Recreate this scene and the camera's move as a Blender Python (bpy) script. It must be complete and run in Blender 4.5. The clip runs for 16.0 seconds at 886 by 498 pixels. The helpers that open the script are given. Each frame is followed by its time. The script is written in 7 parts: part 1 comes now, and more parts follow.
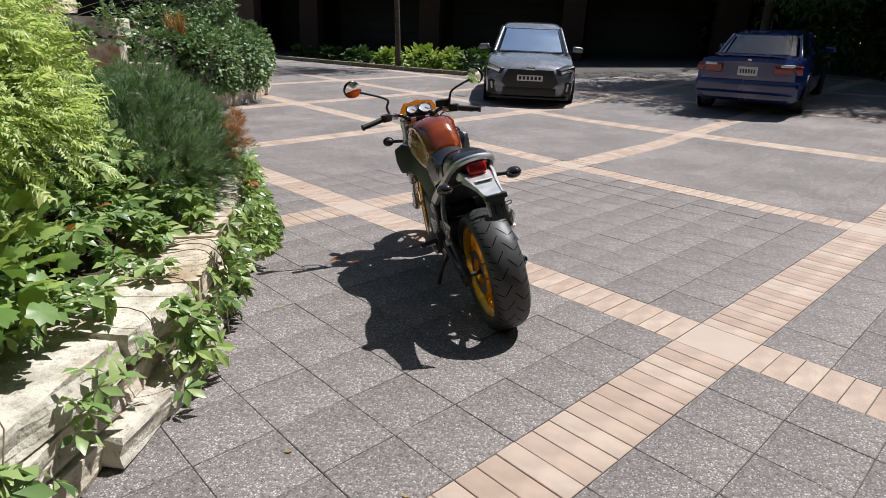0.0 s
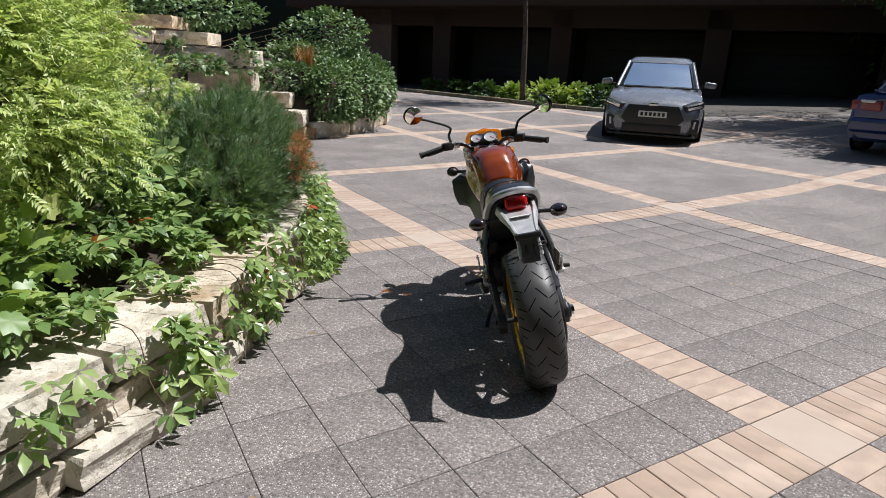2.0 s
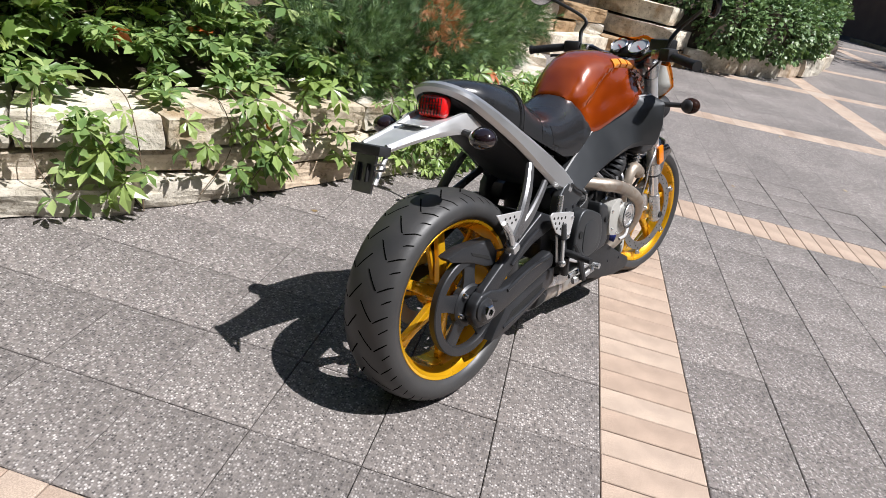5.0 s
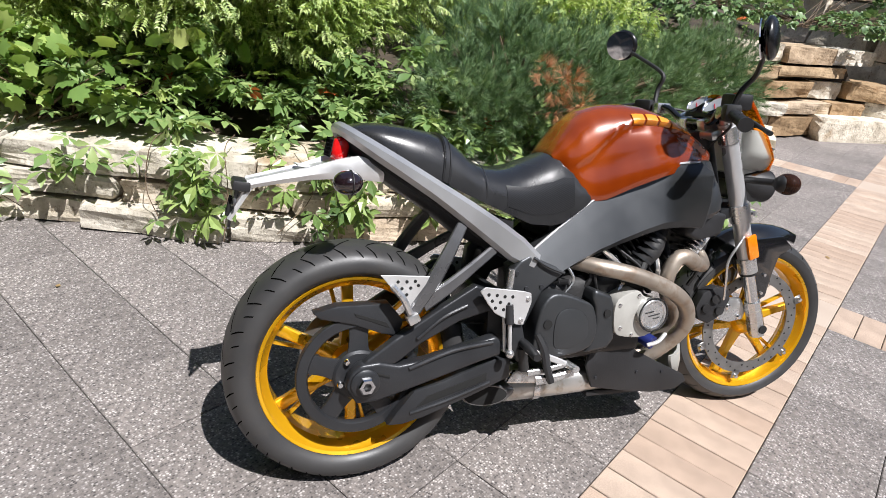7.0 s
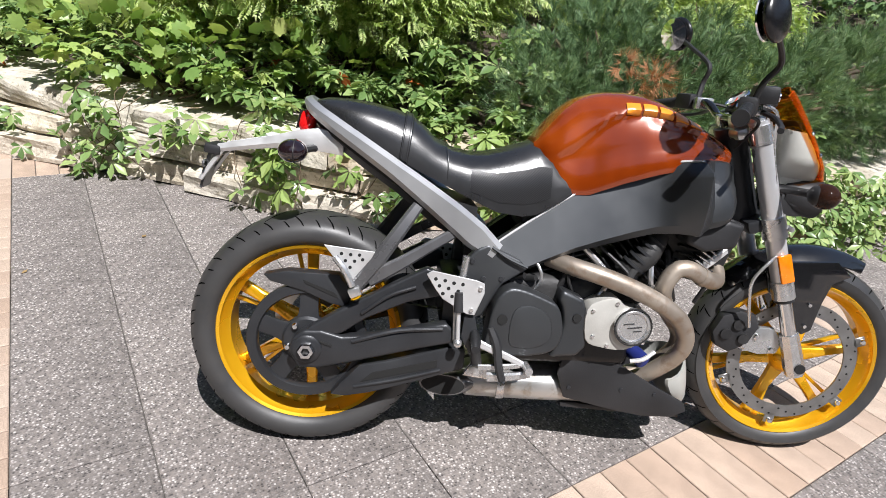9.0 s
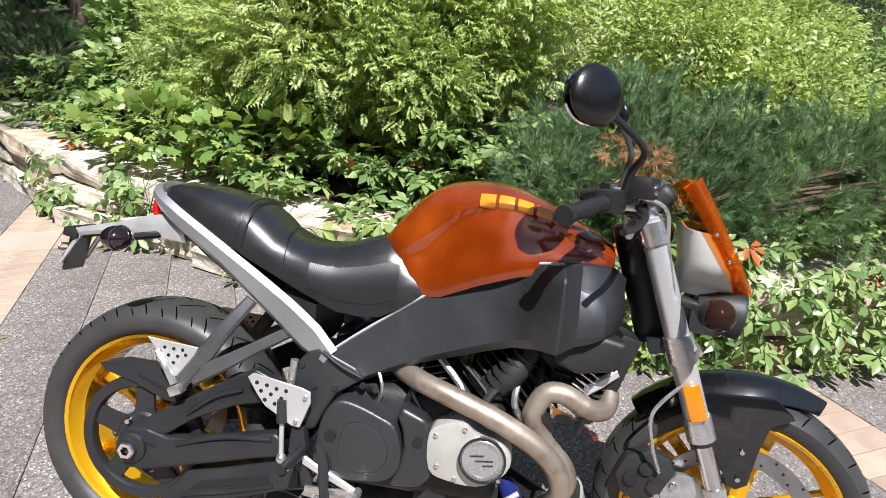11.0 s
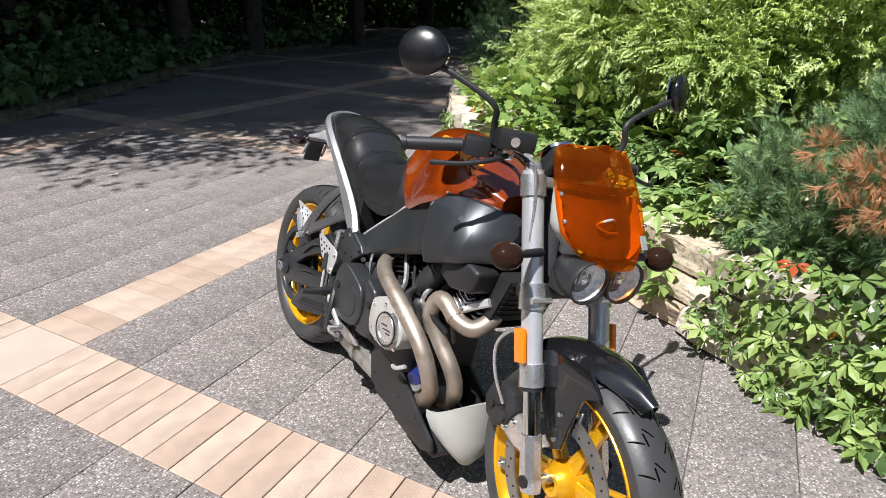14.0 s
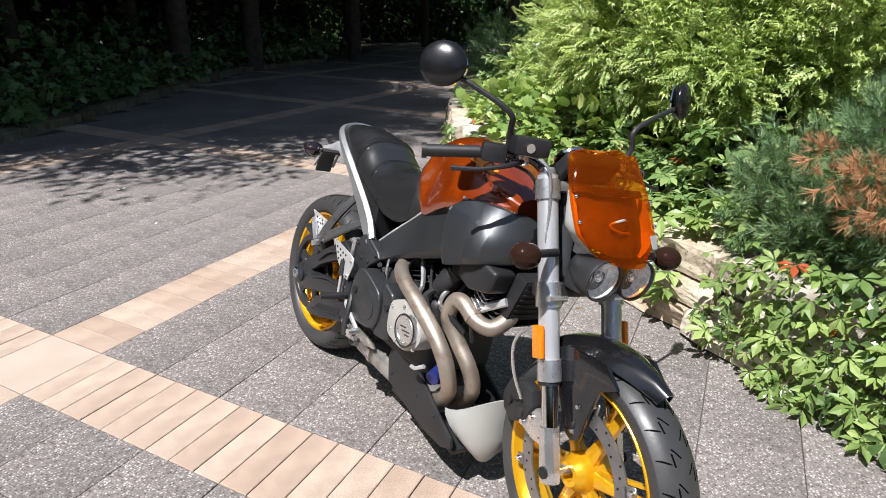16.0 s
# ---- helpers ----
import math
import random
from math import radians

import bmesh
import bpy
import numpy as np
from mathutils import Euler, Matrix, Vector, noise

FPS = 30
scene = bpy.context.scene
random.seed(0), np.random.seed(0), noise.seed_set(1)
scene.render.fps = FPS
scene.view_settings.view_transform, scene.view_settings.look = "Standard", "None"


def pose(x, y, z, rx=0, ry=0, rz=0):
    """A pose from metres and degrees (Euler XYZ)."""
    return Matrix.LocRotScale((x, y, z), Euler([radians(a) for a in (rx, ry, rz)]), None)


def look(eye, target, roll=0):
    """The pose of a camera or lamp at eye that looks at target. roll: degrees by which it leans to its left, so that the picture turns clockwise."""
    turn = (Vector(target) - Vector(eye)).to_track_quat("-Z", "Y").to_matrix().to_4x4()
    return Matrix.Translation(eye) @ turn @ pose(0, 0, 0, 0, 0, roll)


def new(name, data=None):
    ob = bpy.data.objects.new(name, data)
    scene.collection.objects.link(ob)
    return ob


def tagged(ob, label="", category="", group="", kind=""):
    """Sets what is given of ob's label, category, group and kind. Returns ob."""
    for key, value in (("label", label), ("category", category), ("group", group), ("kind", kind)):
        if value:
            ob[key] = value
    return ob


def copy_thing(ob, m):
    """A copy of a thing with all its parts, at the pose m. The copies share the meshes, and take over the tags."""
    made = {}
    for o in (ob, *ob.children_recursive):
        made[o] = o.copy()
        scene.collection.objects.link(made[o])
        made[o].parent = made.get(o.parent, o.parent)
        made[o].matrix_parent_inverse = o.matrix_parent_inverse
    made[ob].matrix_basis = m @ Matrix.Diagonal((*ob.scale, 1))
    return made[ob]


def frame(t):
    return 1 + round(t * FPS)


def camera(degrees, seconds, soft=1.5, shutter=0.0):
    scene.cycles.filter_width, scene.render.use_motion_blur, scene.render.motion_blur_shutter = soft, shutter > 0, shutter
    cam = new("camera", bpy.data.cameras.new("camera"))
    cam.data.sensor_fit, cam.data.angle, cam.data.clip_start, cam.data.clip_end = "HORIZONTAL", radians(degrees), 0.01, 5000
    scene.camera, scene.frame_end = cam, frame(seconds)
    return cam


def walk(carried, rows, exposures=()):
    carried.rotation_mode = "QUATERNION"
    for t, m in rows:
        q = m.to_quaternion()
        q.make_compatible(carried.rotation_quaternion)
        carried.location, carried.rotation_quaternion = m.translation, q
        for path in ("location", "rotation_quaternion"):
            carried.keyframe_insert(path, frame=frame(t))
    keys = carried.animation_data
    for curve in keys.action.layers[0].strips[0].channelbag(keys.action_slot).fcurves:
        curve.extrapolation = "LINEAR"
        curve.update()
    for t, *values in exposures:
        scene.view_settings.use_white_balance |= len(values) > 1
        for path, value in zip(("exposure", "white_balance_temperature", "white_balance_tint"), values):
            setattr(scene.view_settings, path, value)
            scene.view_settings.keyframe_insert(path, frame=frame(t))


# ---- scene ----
cam = camera(72.9, 16.0, soft=0.6)
PATH = [
    (0, (-1.014, -2.729, 1.397), (-0.55, -0.899, 0.737), 2.4),
    (0.5, (-1.025, -2.858, 1.407), (-0.565, -1.025, 0.752), 2.0),
    (1, (-0.941, -2.841, 1.397), (-0.469, -1.006, 0.756), 3.8),
    (1.5, (-0.786, -2.668, 1.366), (-0.498, -0.784, 0.759), 3.0),
    (2, (-0.551, -2.528, 1.354), (-0.498, -0.613, 0.781), 2.8),
    (2.5, (-0.258, -2.385, 1.343), (-0.292, -0.521, 0.619), 3.4),
    (3, (-0.067, -2.116, 1.325), (-0.35, -0.251, 0.662), 3.2),
    (3.5, (0.174, -1.911, 1.303), (-0.339, -0.109, 0.603), 7.1),
    (3.7, (0.323, -1.828, 1.289), (-0.278, -0.082, 0.52), 7.6),
    (5.8, (0.978, -0.794, 1.241), (-0.356, 0.405, 0.357), 9.1),
    (6, (1.021, -0.686, 1.244), (-0.39, 0.443, 0.387), 7.3),
    (6.5, (1.187, -0.497, 1.247), (-0.446, 0.294, 0.407), 9.3),
    (7, (1.238, -0.306, 1.251), (-0.445, 0.379, 0.414), 7.5),
    (7.5, (1.213, -0.086, 1.237), (-0.521, 0.451, 0.397), 8.2),
    (8, (1.277, 0.074, 1.235), (-0.515, 0.303, 0.377), 7.7),
    (8.5, (1.337, 0.182, 1.241), (-0.429, 0.334, 0.313), 6.9),
    (9, (1.338, 0.209, 1.248), (-0.449, 0.359, 0.363), 6.4),
    (9.5, (1.362, 0.248, 1.259), (-0.457, 0.413, 0.445), 5.9),
    (10, (1.293, 0.415, 1.234), (-0.493, 0.738, 0.393), 7.5),
    (10.2, (1.256, 0.493, 1.26), (-0.581, 0.655, 0.486), 5.7),
    (12.3, (1.01, 1.566, 1.307), (-0.614, 0.71, 0.513), 3.4),
    (12.5, (1.014, 1.679, 1.318), (-0.51, 0.656, 0.524), 3.5),
    (13, (0.907, 1.854, 1.291), (-0.486, 0.655, 0.502), 3.0),
    (13.5, (0.788, 1.96, 1.298), (-0.479, 0.64, 0.491), 4.6),
    (14, (0.783, 2.085, 1.307), (-0.251, 0.559, 0.532), 2.1),
    (14.5, (0.796, 2.252, 1.315), (-0.166, 0.678, 0.543), 2.5),
    (15, (0.819, 2.262, 1.323), (-0.198, 0.685, 0.631), 0.7),
    (15.5, (0.853, 2.167, 1.321), (-0.152, 0.593, 0.606), 1.8),
    (16, (0.869, 2.114, 1.307), (-0.183, 0.58, 0.572), 1.5),
]
walk(cam, [(t, look(eye, target, roll)) for t, eye, target, roll in PATH],
     [(0, 0.36), (2.5, 0.36), (3.7, 0.42), (6.0, 0.62), (9.0, 0.66), (12.5, 0.80), (14.5, 0.70), (16.0, 0.70)])

# ---- light ----
world = bpy.data.worlds.new("world")
scene.world = world
world.use_nodes = True
wn = world.node_tree
sky = wn.nodes.new("ShaderNodeTexSky")
sky.sky_type = "NISHITA"
sky.sun_disc = False
sky.sun_elevation = radians(61)
sky.sun_rotation = radians(70)
wn.links.new(sky.outputs[0], wn.nodes["Background"].inputs[0])
wn.nodes["Background"].inputs[1].default_value = 0.06
sun = new("sun", bpy.data.lights.new("sun", "SUN"))
sun.data.energy = 4.8
sun.data.angle = radians(0.53)
sun.data.color = (1.0, 0.985, 0.995)
sun.matrix_world = look((3.9, 1.45, 7.6), (0, 0, 0))

# ---- materials ----
def mat(name):
    m = bpy.data.materials.new(name)
    m.use_nodes = True
    n = m.node_tree.nodes
    return m, n, m.node_tree.links, n["Principled BSDF"]


def ramp(n, stops, interp="LINEAR"):
    r = n.new("ShaderNodeValToRGB")
    r.color_ramp.interpolation = interp
    e = r.color_ramp.elements
    while len(e) < len(stops):
        e.new(0.5)
    for el, (p, c) in zip(e, stops):
        el.position = p
        el.color = (*c, 1) if len(c) == 3 else c
    return r


def tex(n, l, kind, scale, coord="Object", detail=4.0, rough=0.55):
    co = n.new("ShaderNodeTexCoord")
    t = n.new("ShaderNodeTexNoise" if kind == "noise" else "ShaderNodeTexVoronoi")
    t.inputs["Scale"].default_value = scale
    if kind == "noise":
        t.inputs["Detail"].default_value = detail
        t.inputs["Roughness"].default_value = rough
    if coord == "Place":
        l.new(n.new("ShaderNodeNewGeometry").outputs["Position"], t.inputs["Vector"])
    else:
        l.new(co.outputs[coord], t.inputs["Vector"])
    return t


def bump(n, l, bsdf, src, strength, dist=0.01):
    b = n.new("ShaderNodeBump")
    b.inputs["Strength"].default_value = strength
    b.inputs["Distance"].default_value = dist
    l.new(src, b.inputs["Height"])
    l.new(b.outputs[0], bsdf.inputs["Normal"])


def mixc(n, l, fac, a, b, mode="MIX"):
    m = n.new("ShaderNodeMix")
    m.data_type = "RGBA"
    m.blend_type = mode
    for s, v in ((m.inputs[0], fac), (m.inputs[6], a), (m.inputs[7], b)):
        if hasattr(v, "links"):
            l.new(v, s)
        elif isinstance(v, (int, float)):
            s.default_value = v
        else:
            s.default_value = (*v, 1)
    return m.outputs[2]


def surface(name, c1, c2, rough=0.5, metal=0.0, scale=6.0, bumps=0.1, fine=120.0, coat=0.0, spec=0.5, dirt=None, rvar=0.1, coord="Object"):
    """A plain material with two scales of variation, in colour, gloss and relief."""
    m, n, l, b = mat(name)
    big = tex(n, l, "noise", scale, coord)
    small = tex(n, l, "noise", fine, coord, 3.0)
    r = ramp(n, [(0.3, c1), (0.7, c2)])
    l.new(big.outputs[0], r.inputs[0])
    col = r.outputs[0]
    if dirt:
        d = ramp(n, [(0.52, (0, 0, 0)), (0.72, (1, 1, 1))])
        l.new(tex(n, l, "noise", scale * 3.1, coord).outputs[0], d.inputs[0])
        col = mixc(n, l, d.outputs[0], col, dirt)
    l.new(col, b.inputs["Base Color"])
    rr = ramp(n, [(0.3, (max(rough - rvar, 0.02),) * 3), (0.7, (min(rough + rvar, 1),) * 3)])
    l.new(big.outputs[0], rr.inputs[0])
    l.new(rr.outputs[0], b.inputs["Roughness"])
    b.inputs["Metallic"].default_value = metal
    b.inputs["Coat Weight"].default_value = coat
    b.inputs["Coat Roughness"].default_value = 0.06
    b.inputs["Specular IOR Level"].default_value = spec
    if bumps:
        bump(n, l, b, small.outputs[0], bumps, 0.002)
    return m


def leafy(name, cols, rough=0.45, trans=0.3, scale=1.2):
    """Leaves: each leaf its own tint, patches of light and dark growth, some light through the blade."""
    m, n, l, b = mat(name)
    g = n.new("ShaderNodeNewGeometry")
    r = ramp(n, [(i / max(len(cols) - 1, 1), c) for i, c in enumerate(cols)])
    nz = tex(n, l, "noise", scale)
    add = n.new("ShaderNodeMath")
    add.operation = "MULTIPLY_ADD"
    add.inputs[1].default_value = 0.75
    l.new(g.outputs["Random Per Island"], add.inputs[0])
    sc = n.new("ShaderNodeMath")
    sc.operation = "MULTIPLY_ADD"
    sc.inputs[1].default_value = 0.7
    sc.inputs[2].default_value = -0.22
    l.new(nz.outputs[0], sc.inputs[0])
    l.new(sc.outputs[0], add.inputs[2])
    l.new(add.outputs[0], r.inputs[0])
    l.new(r.outputs[0], b.inputs["Base Color"])
    b.inputs["Roughness"].default_value = rough
    b.inputs["Specular IOR Level"].default_value = 0.4
    t = n.new("ShaderNodeBsdfTranslucent")
    l.new(mixc(n, l, 1.0, r.outputs[0], (1.0, 1.0, 0.60), "MULTIPLY"), t.inputs[0])
    mx = n.new("ShaderNodeMixShader")
    mx.inputs[0].default_value = trans
    l.new(b.outputs[0], mx.inputs[1])
    l.new(t.outputs[0], mx.inputs[2])
    l.new(mx.outputs[0], n["Material Output"].inputs[0])
    return m


def leaf_single(name, cols, rough=0.42, trans=0.3):
    """The same for leaves that are objects of their own."""
    m, n, l, b = mat(name)
    g = n.new("ShaderNodeObjectInfo")
    r = ramp(n, [(i / max(len(cols) - 1, 1), c) for i, c in enumerate(cols)])
    l.new(g.outputs["Random"], r.inputs[0])
    l.new(r.outputs[0], b.inputs["Base Color"])
    b.inputs["Roughness"].default_value = rough
    t = n.new("ShaderNodeBsdfTranslucent")
    l.new(mixc(n, l, 1.0, r.outputs[0], (1.0, 1.0, 0.60), "MULTIPLY"), t.inputs[0])
    mx = n.new("ShaderNodeMixShader")
    mx.inputs[0].default_value = trans
    l.new(b.outputs[0], mx.inputs[1])
    l.new(t.outputs[0], mx.inputs[2])
    l.new(mx.outputs[0], n["Material Output"].inputs[0])
    return m


def aggregate(name, single):
    """Exposed-aggregate concrete: grey matrix with pale and dark pebbles."""
    m, n, l, b = mat(name)
    v = tex(n, l, "voronoi", 138.0)
    peb = ramp(n, [(0.0, (0.055, 0.050, 0.050)), (0.3, (0.135, 0.124, 0.121)), (0.65, (0.29, 0.268, 0.261)), (0.94, (0.52, 0.495, 0.482))])
    sep = n.new("ShaderNodeSeparateColor")
    l.new(v.outputs["Color"], sep.inputs[0])
    l.new(sep.outputs[0], peb.inputs[0])
    edge = ramp(n, [(0.25, (0, 0, 0)), (0.6, (1, 1, 1))])
    l.new(v.outputs["Distance"], edge.inputs[0])
    col = mixc(n, l, edge.outputs[0], peb.outputs[0], (0.19, 0.172, 0.163))
    big = tex(n, l, "noise", 1.3)
    blot = ramp(n, [(0.3, (0.72, 0.71, 0.70)), (0.7, (1.12, 1.1, 1.08))])
    l.new(big.outputs[0], blot.inputs[0])
    col = mixc(n, l, 1.0, col, blot.outputs[0], "MULTIPLY")
    clump = ramp(n, [(0.36, (0.70, 0.70, 0.70)), (0.64, (1.30, 1.29, 1.28))])
    l.new(tex(n, l, "noise", 42.0, detail=5.0, rough=0.75).outputs[0], clump.inputs[0])
    col = mixc(n, l, 1.0, col, clump.outputs[0], "MULTIPLY")
    rnd = n.new("ShaderNodeObjectInfo" if single else "ShaderNodeNewGeometry")
    tone = ramp(n, [(0.0, (0.92, 0.915, 0.915)), (1.0, (1.06, 1.055, 1.05))])
    l.new(rnd.outputs["Random" if single else "Random Per Island"], tone.inputs[0])
    col = mixc(n, l, 1.0, col, tone.outputs[0], "MULTIPLY")
    l.new(col, b.inputs["Base Color"])
    b.inputs["Roughness"].default_value = 0.85
    bump(n, l, b, v.outputs["Distance"], 0.5, -0.004)
    return m


def clay(name, single):
    """Sand-coloured clay pavers with worn, stained faces."""
    m, n, l, b = mat(name)
    rnd = n.new("ShaderNodeObjectInfo" if single else "ShaderNodeNewGeometry")
    tone = ramp(n, [(0.0, (0.405, 0.300, 0.230)), (0.5, (0.452, 0.346, 0.272)), (1.0, (0.492, 0.390, 0.312))])
    l.new(rnd.outputs["Random" if single else "Random Per Island"], tone.inputs[0])
    big = tex(n, l, "noise", 8.0)
    blot = ramp(n, [(0.3, (0.76, 0.755, 0.75)), (0.65, (1.06, 1.05, 1.04))])
    l.new(big.outputs[0], blot.inputs[0])
    col = mixc(n, l, 1.0, tone.outputs[0], blot.outputs[0], "MULTIPLY")
    fine = tex(n, l, "noise", 260.0)
    gr = ramp(n, [(0.35, (0.7, 0.7, 0.7)), (0.65, (1.15, 1.15, 1.15))])
    l.new(fine.outputs[0], gr.inputs[0])
    col = mixc(n, l, 0.8, col, mixc(n, l, 1.0, col, gr.outputs[0], "MULTIPLY"))
    l.new(col, b.inputs["Base Color"])
    b.inputs["Roughness"].default_value = 0.8
    bump(n, l, b, fine.outputs[0], 0.25, 0.002)
    return m


def stone_mat(name, shade=(1.0, 1.0, 1.0)):
    """Split limestone: cream faces, ochre and grey stains, rough relief."""
    m, n, l, b = mat(name)
    rnd = n.new("ShaderNodeObjectInfo")
    tone = ramp(n, [(0.0, (0.62, 0.575, 0.49)), (0.35, (0.54, 0.51, 0.45)), (0.65, (0.60, 0.54, 0.44)), (0.85, (0.44, 0.33, 0.225)), (1.0, (0.64, 0.60, 0.53))])
    l.new(rnd.outputs["Random"], tone.inputs[0])
    st = tex(n, l, "noise", 9.0, "Place", detail=6.0)
    sr = ramp(n, [(0.35, (0.70, 0.67, 0.62)), (0.6, (1.12, 1.11, 1.09))])
    l.new(st.outputs[0], sr.inputs[0])
    col = mixc(n, l, 1.0, tone.outputs[0], sr.outputs[0], "MULTIPLY")
    och = ramp(n, [(0.58, (0, 0, 0)), (0.72, (0.8, 0.8, 0.8))])
    l.new(tex(n, l, "noise", 3.6, "Place", detail=5.0).outputs[0], och.inputs[0])
    col = mixc(n, l, och.outputs[0], col, (0.33, 0.22, 0.12))
    crack = ramp(n, [(0.34, (0.50, 0.47, 0.42)), (0.45, (1.0, 1.0, 1.0))])
    l.new(tex(n, l, "noise", 34.0, "Place", detail=7.0, rough=0.7).outputs[0], crack.inputs[0])
    col = mixc(n, l, 1.0, col, crack.outputs[0], "MULTIPLY")
    l.new(mixc(n, l, 1.0, col, shade, "MULTIPLY"), b.inputs["Base Color"])
    b.inputs["Roughness"].default_value = 0.9
    f = tex(n, l, "noise", 22.0, "Place", detail=8.0, rough=0.62)
    bump(n, l, b, f.outputs[0], 0.8, 0.018)
    return m


M = {}
M["paver"] = aggregate("aggregate_paver", True)
M["paver_far"] = aggregate("aggregate_paving", False)
M["clay"] = clay("clay_paver", True)
M["clay_far"] = clay("clay_paving", False)
M["slab"] = surface("smooth_slab", (0.40, 0.32, 0.26), (0.45, 0.37, 0.305), 0.8, 0, 4, 0.2, 200)
M["soil"] = surface("soil", (0.035, 0.026, 0.018), (0.085, 0.063, 0.042), 0.95, 0, 5, 0.9, 60)
M["joint"] = surface("joint_sand", (0.05, 0.045, 0.04), (0.11, 0.10, 0.088), 0.95, 0, 3, 0.6, 90)
M["stone"] = stone_mat("limestone")
M["stone_pale"] = stone_mat("pale_limestone", (1.25, 1.22, 1.18))
M["stone_brown"] = stone_mat("weathered_ochre_stone", (0.62, 0.48, 0.34))
# kerb stone tinted dark to stand in for the shade it lies in
M["stone_shaded"] = stone_mat("shaded_kerb_stone", (0.34, 0.35, 0.28))
M["creeper"] = leafy("creeper_leaf", [(0.078, 0.14, 0.05), (0.165, 0.27, 0.09), (0.29, 0.395, 0.145), (0.45, 0.53, 0.23)], 0.33, 0.3)
M["creeper_one"] = leaf_single("creeper_leaf_near", [(0.078, 0.14, 0.046), (0.16, 0.25, 0.075), (0.29, 0.38, 0.115), (0.20, 0.31, 0.085), (0.43, 0.54, 0.19)], 0.30, 0.3)
M["creeper_red"] = leaf_single("creeper_leaf_red", [(0.45, 0.09, 0.03), (0.55, 0.17, 0.04), (0.50, 0.32, 0.05)], 0.45, 0.3)
M["vine"] = leafy("vine_leaf", [(0.12, 0.22, 0.06), (0.24, 0.37, 0.10), (0.38, 0.50, 0.15), (0.52, 0.58, 0.20)], 0.38, 0.35)
M["feather"] = leafy("feathery_leaf", [(0.17, 0.26, 0.085), (0.36, 0.48, 0.16), (0.58, 0.68, 0.28), (0.76, 0.82, 0.46)], 0.4, 0.45, 0.8)
M["pine"] = leafy("pine_needle", [(0.040, 0.085, 0.038), (0.095, 0.175, 0.078), (0.18, 0.28, 0.13), (0.32, 0.42, 0.20)], 0.42, 0.2)
M["pine_dead"] = leafy("dead_needle", [(0.34, 0.15, 0.07), (0.48, 0.24, 0.12), (0.58, 0.34, 0.19)], 0.7, 0.25)
M["tree_leaf"] = leafy("tree_leaf", [(0.030, 0.062, 0.016), (0.055, 0.108, 0.024), (0.09, 0.155, 0.035)], 0.55, 0.15, 0.5)
M["ivy"] = leafy("ivy_leaf", [(0.064, 0.125, 0.048), (0.14, 0.235, 0.09), (0.28, 0.38, 0.17)], 0.4, 0.2)
M["shade_leaf"] = leafy("shade_leaf", [(0.035, 0.075, 0.02), (0.06, 0.12, 0.03), (0.10, 0.17, 0.05)], 0.45, 0.2)
M["hosta"] = leafy("hosta_leaf", [(0.11, 0.21, 0.04), (0.25, 0.36, 0.06), (0.42, 0.48, 0.12)], 0.4, 0.3)
M["rust_grass"] = leafy("rust_grass", [(0.28, 0.13, 0.04), (0.42, 0.22, 0.07)], 0.7, 0.2)
M["bark"] = surface("bark", (0.045, 0.033, 0.025), (0.11, 0.085, 0.062), 0.95, 0, 9, 0.9, 40)
M["twig"] = surface("twig", (0.10, 0.065, 0.04), (0.17, 0.12, 0.075), 0.9, 0, 14, 0.5, 90)
# walls and doors: dark brown, taken darker to carry the openings' shade
M["wall_dark"] = surface("shaded_brown_render", (0.045, 0.026, 0.019), (0.062, 0.037, 0.027), 0.85, 0, 2, 0.4, 50)
# lighter brown puts the light on the end pillar into its colour
M["pillar"] = surface("lit_brown_pillar", (0.16, 0.105, 0.08), (0.21, 0.145, 0.11), 0.85, 0, 3, 0.4, 50)
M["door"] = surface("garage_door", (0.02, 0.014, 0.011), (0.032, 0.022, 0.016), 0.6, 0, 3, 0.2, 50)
# near-black green puts the woods' shade into the sheet's own colour
M["far_green"] = surface("far_tree_shade", (0.004, 0.008, 0.003), (0.012, 0.02, 0.007), 0.95, 0, 1.2, 0.5, 8)

M["rubber"] = surface("tyre_rubber", (0.034, 0.034, 0.035), (0.046, 0.045, 0.045), 0.46, 0, 9, 0.12, 160, dirt=(0.046, 0.044, 0.042))
# near-black without gloss, standing in for the shade inside the tread cuts
M["groove"] = surface("groove_shade", (0.004, 0.004, 0.004), (0.006, 0.006, 0.006), 0.95, 0, 9, 0, spec=0.0)
M["gold"] = surface("gold_wheel", (0.82, 0.42, 0.010), (0.88, 0.48, 0.016), 0.28, 0.55, 5, 0.03, 90, 0.6)
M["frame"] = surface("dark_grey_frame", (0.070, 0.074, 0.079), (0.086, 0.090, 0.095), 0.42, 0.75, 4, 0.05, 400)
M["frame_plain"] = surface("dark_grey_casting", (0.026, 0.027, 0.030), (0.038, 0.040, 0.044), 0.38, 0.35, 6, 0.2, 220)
M["black"] = surface("black_plastic", (0.012, 0.012, 0.013), (0.022, 0.022, 0.024), 0.5, 0, 7, 0.2, 260)
M["black_gloss"] = surface("gloss_black_paint", (0.006, 0.006, 0.007), (0.009, 0.009, 0.010), 0.16, 0, 5, 0, 90, 1.0)
M["engine"] = surface("engine_black", (0.015, 0.015, 0.016), (0.035, 0.034, 0.034), 0.55, 0.2, 14, 0.4, 120)
M["silver"] = surface("silver_paint", (0.46, 0.465, 0.475), (0.53, 0.535, 0.54), 0.40, 0.75, 5, 0.05, 300, 0.3)
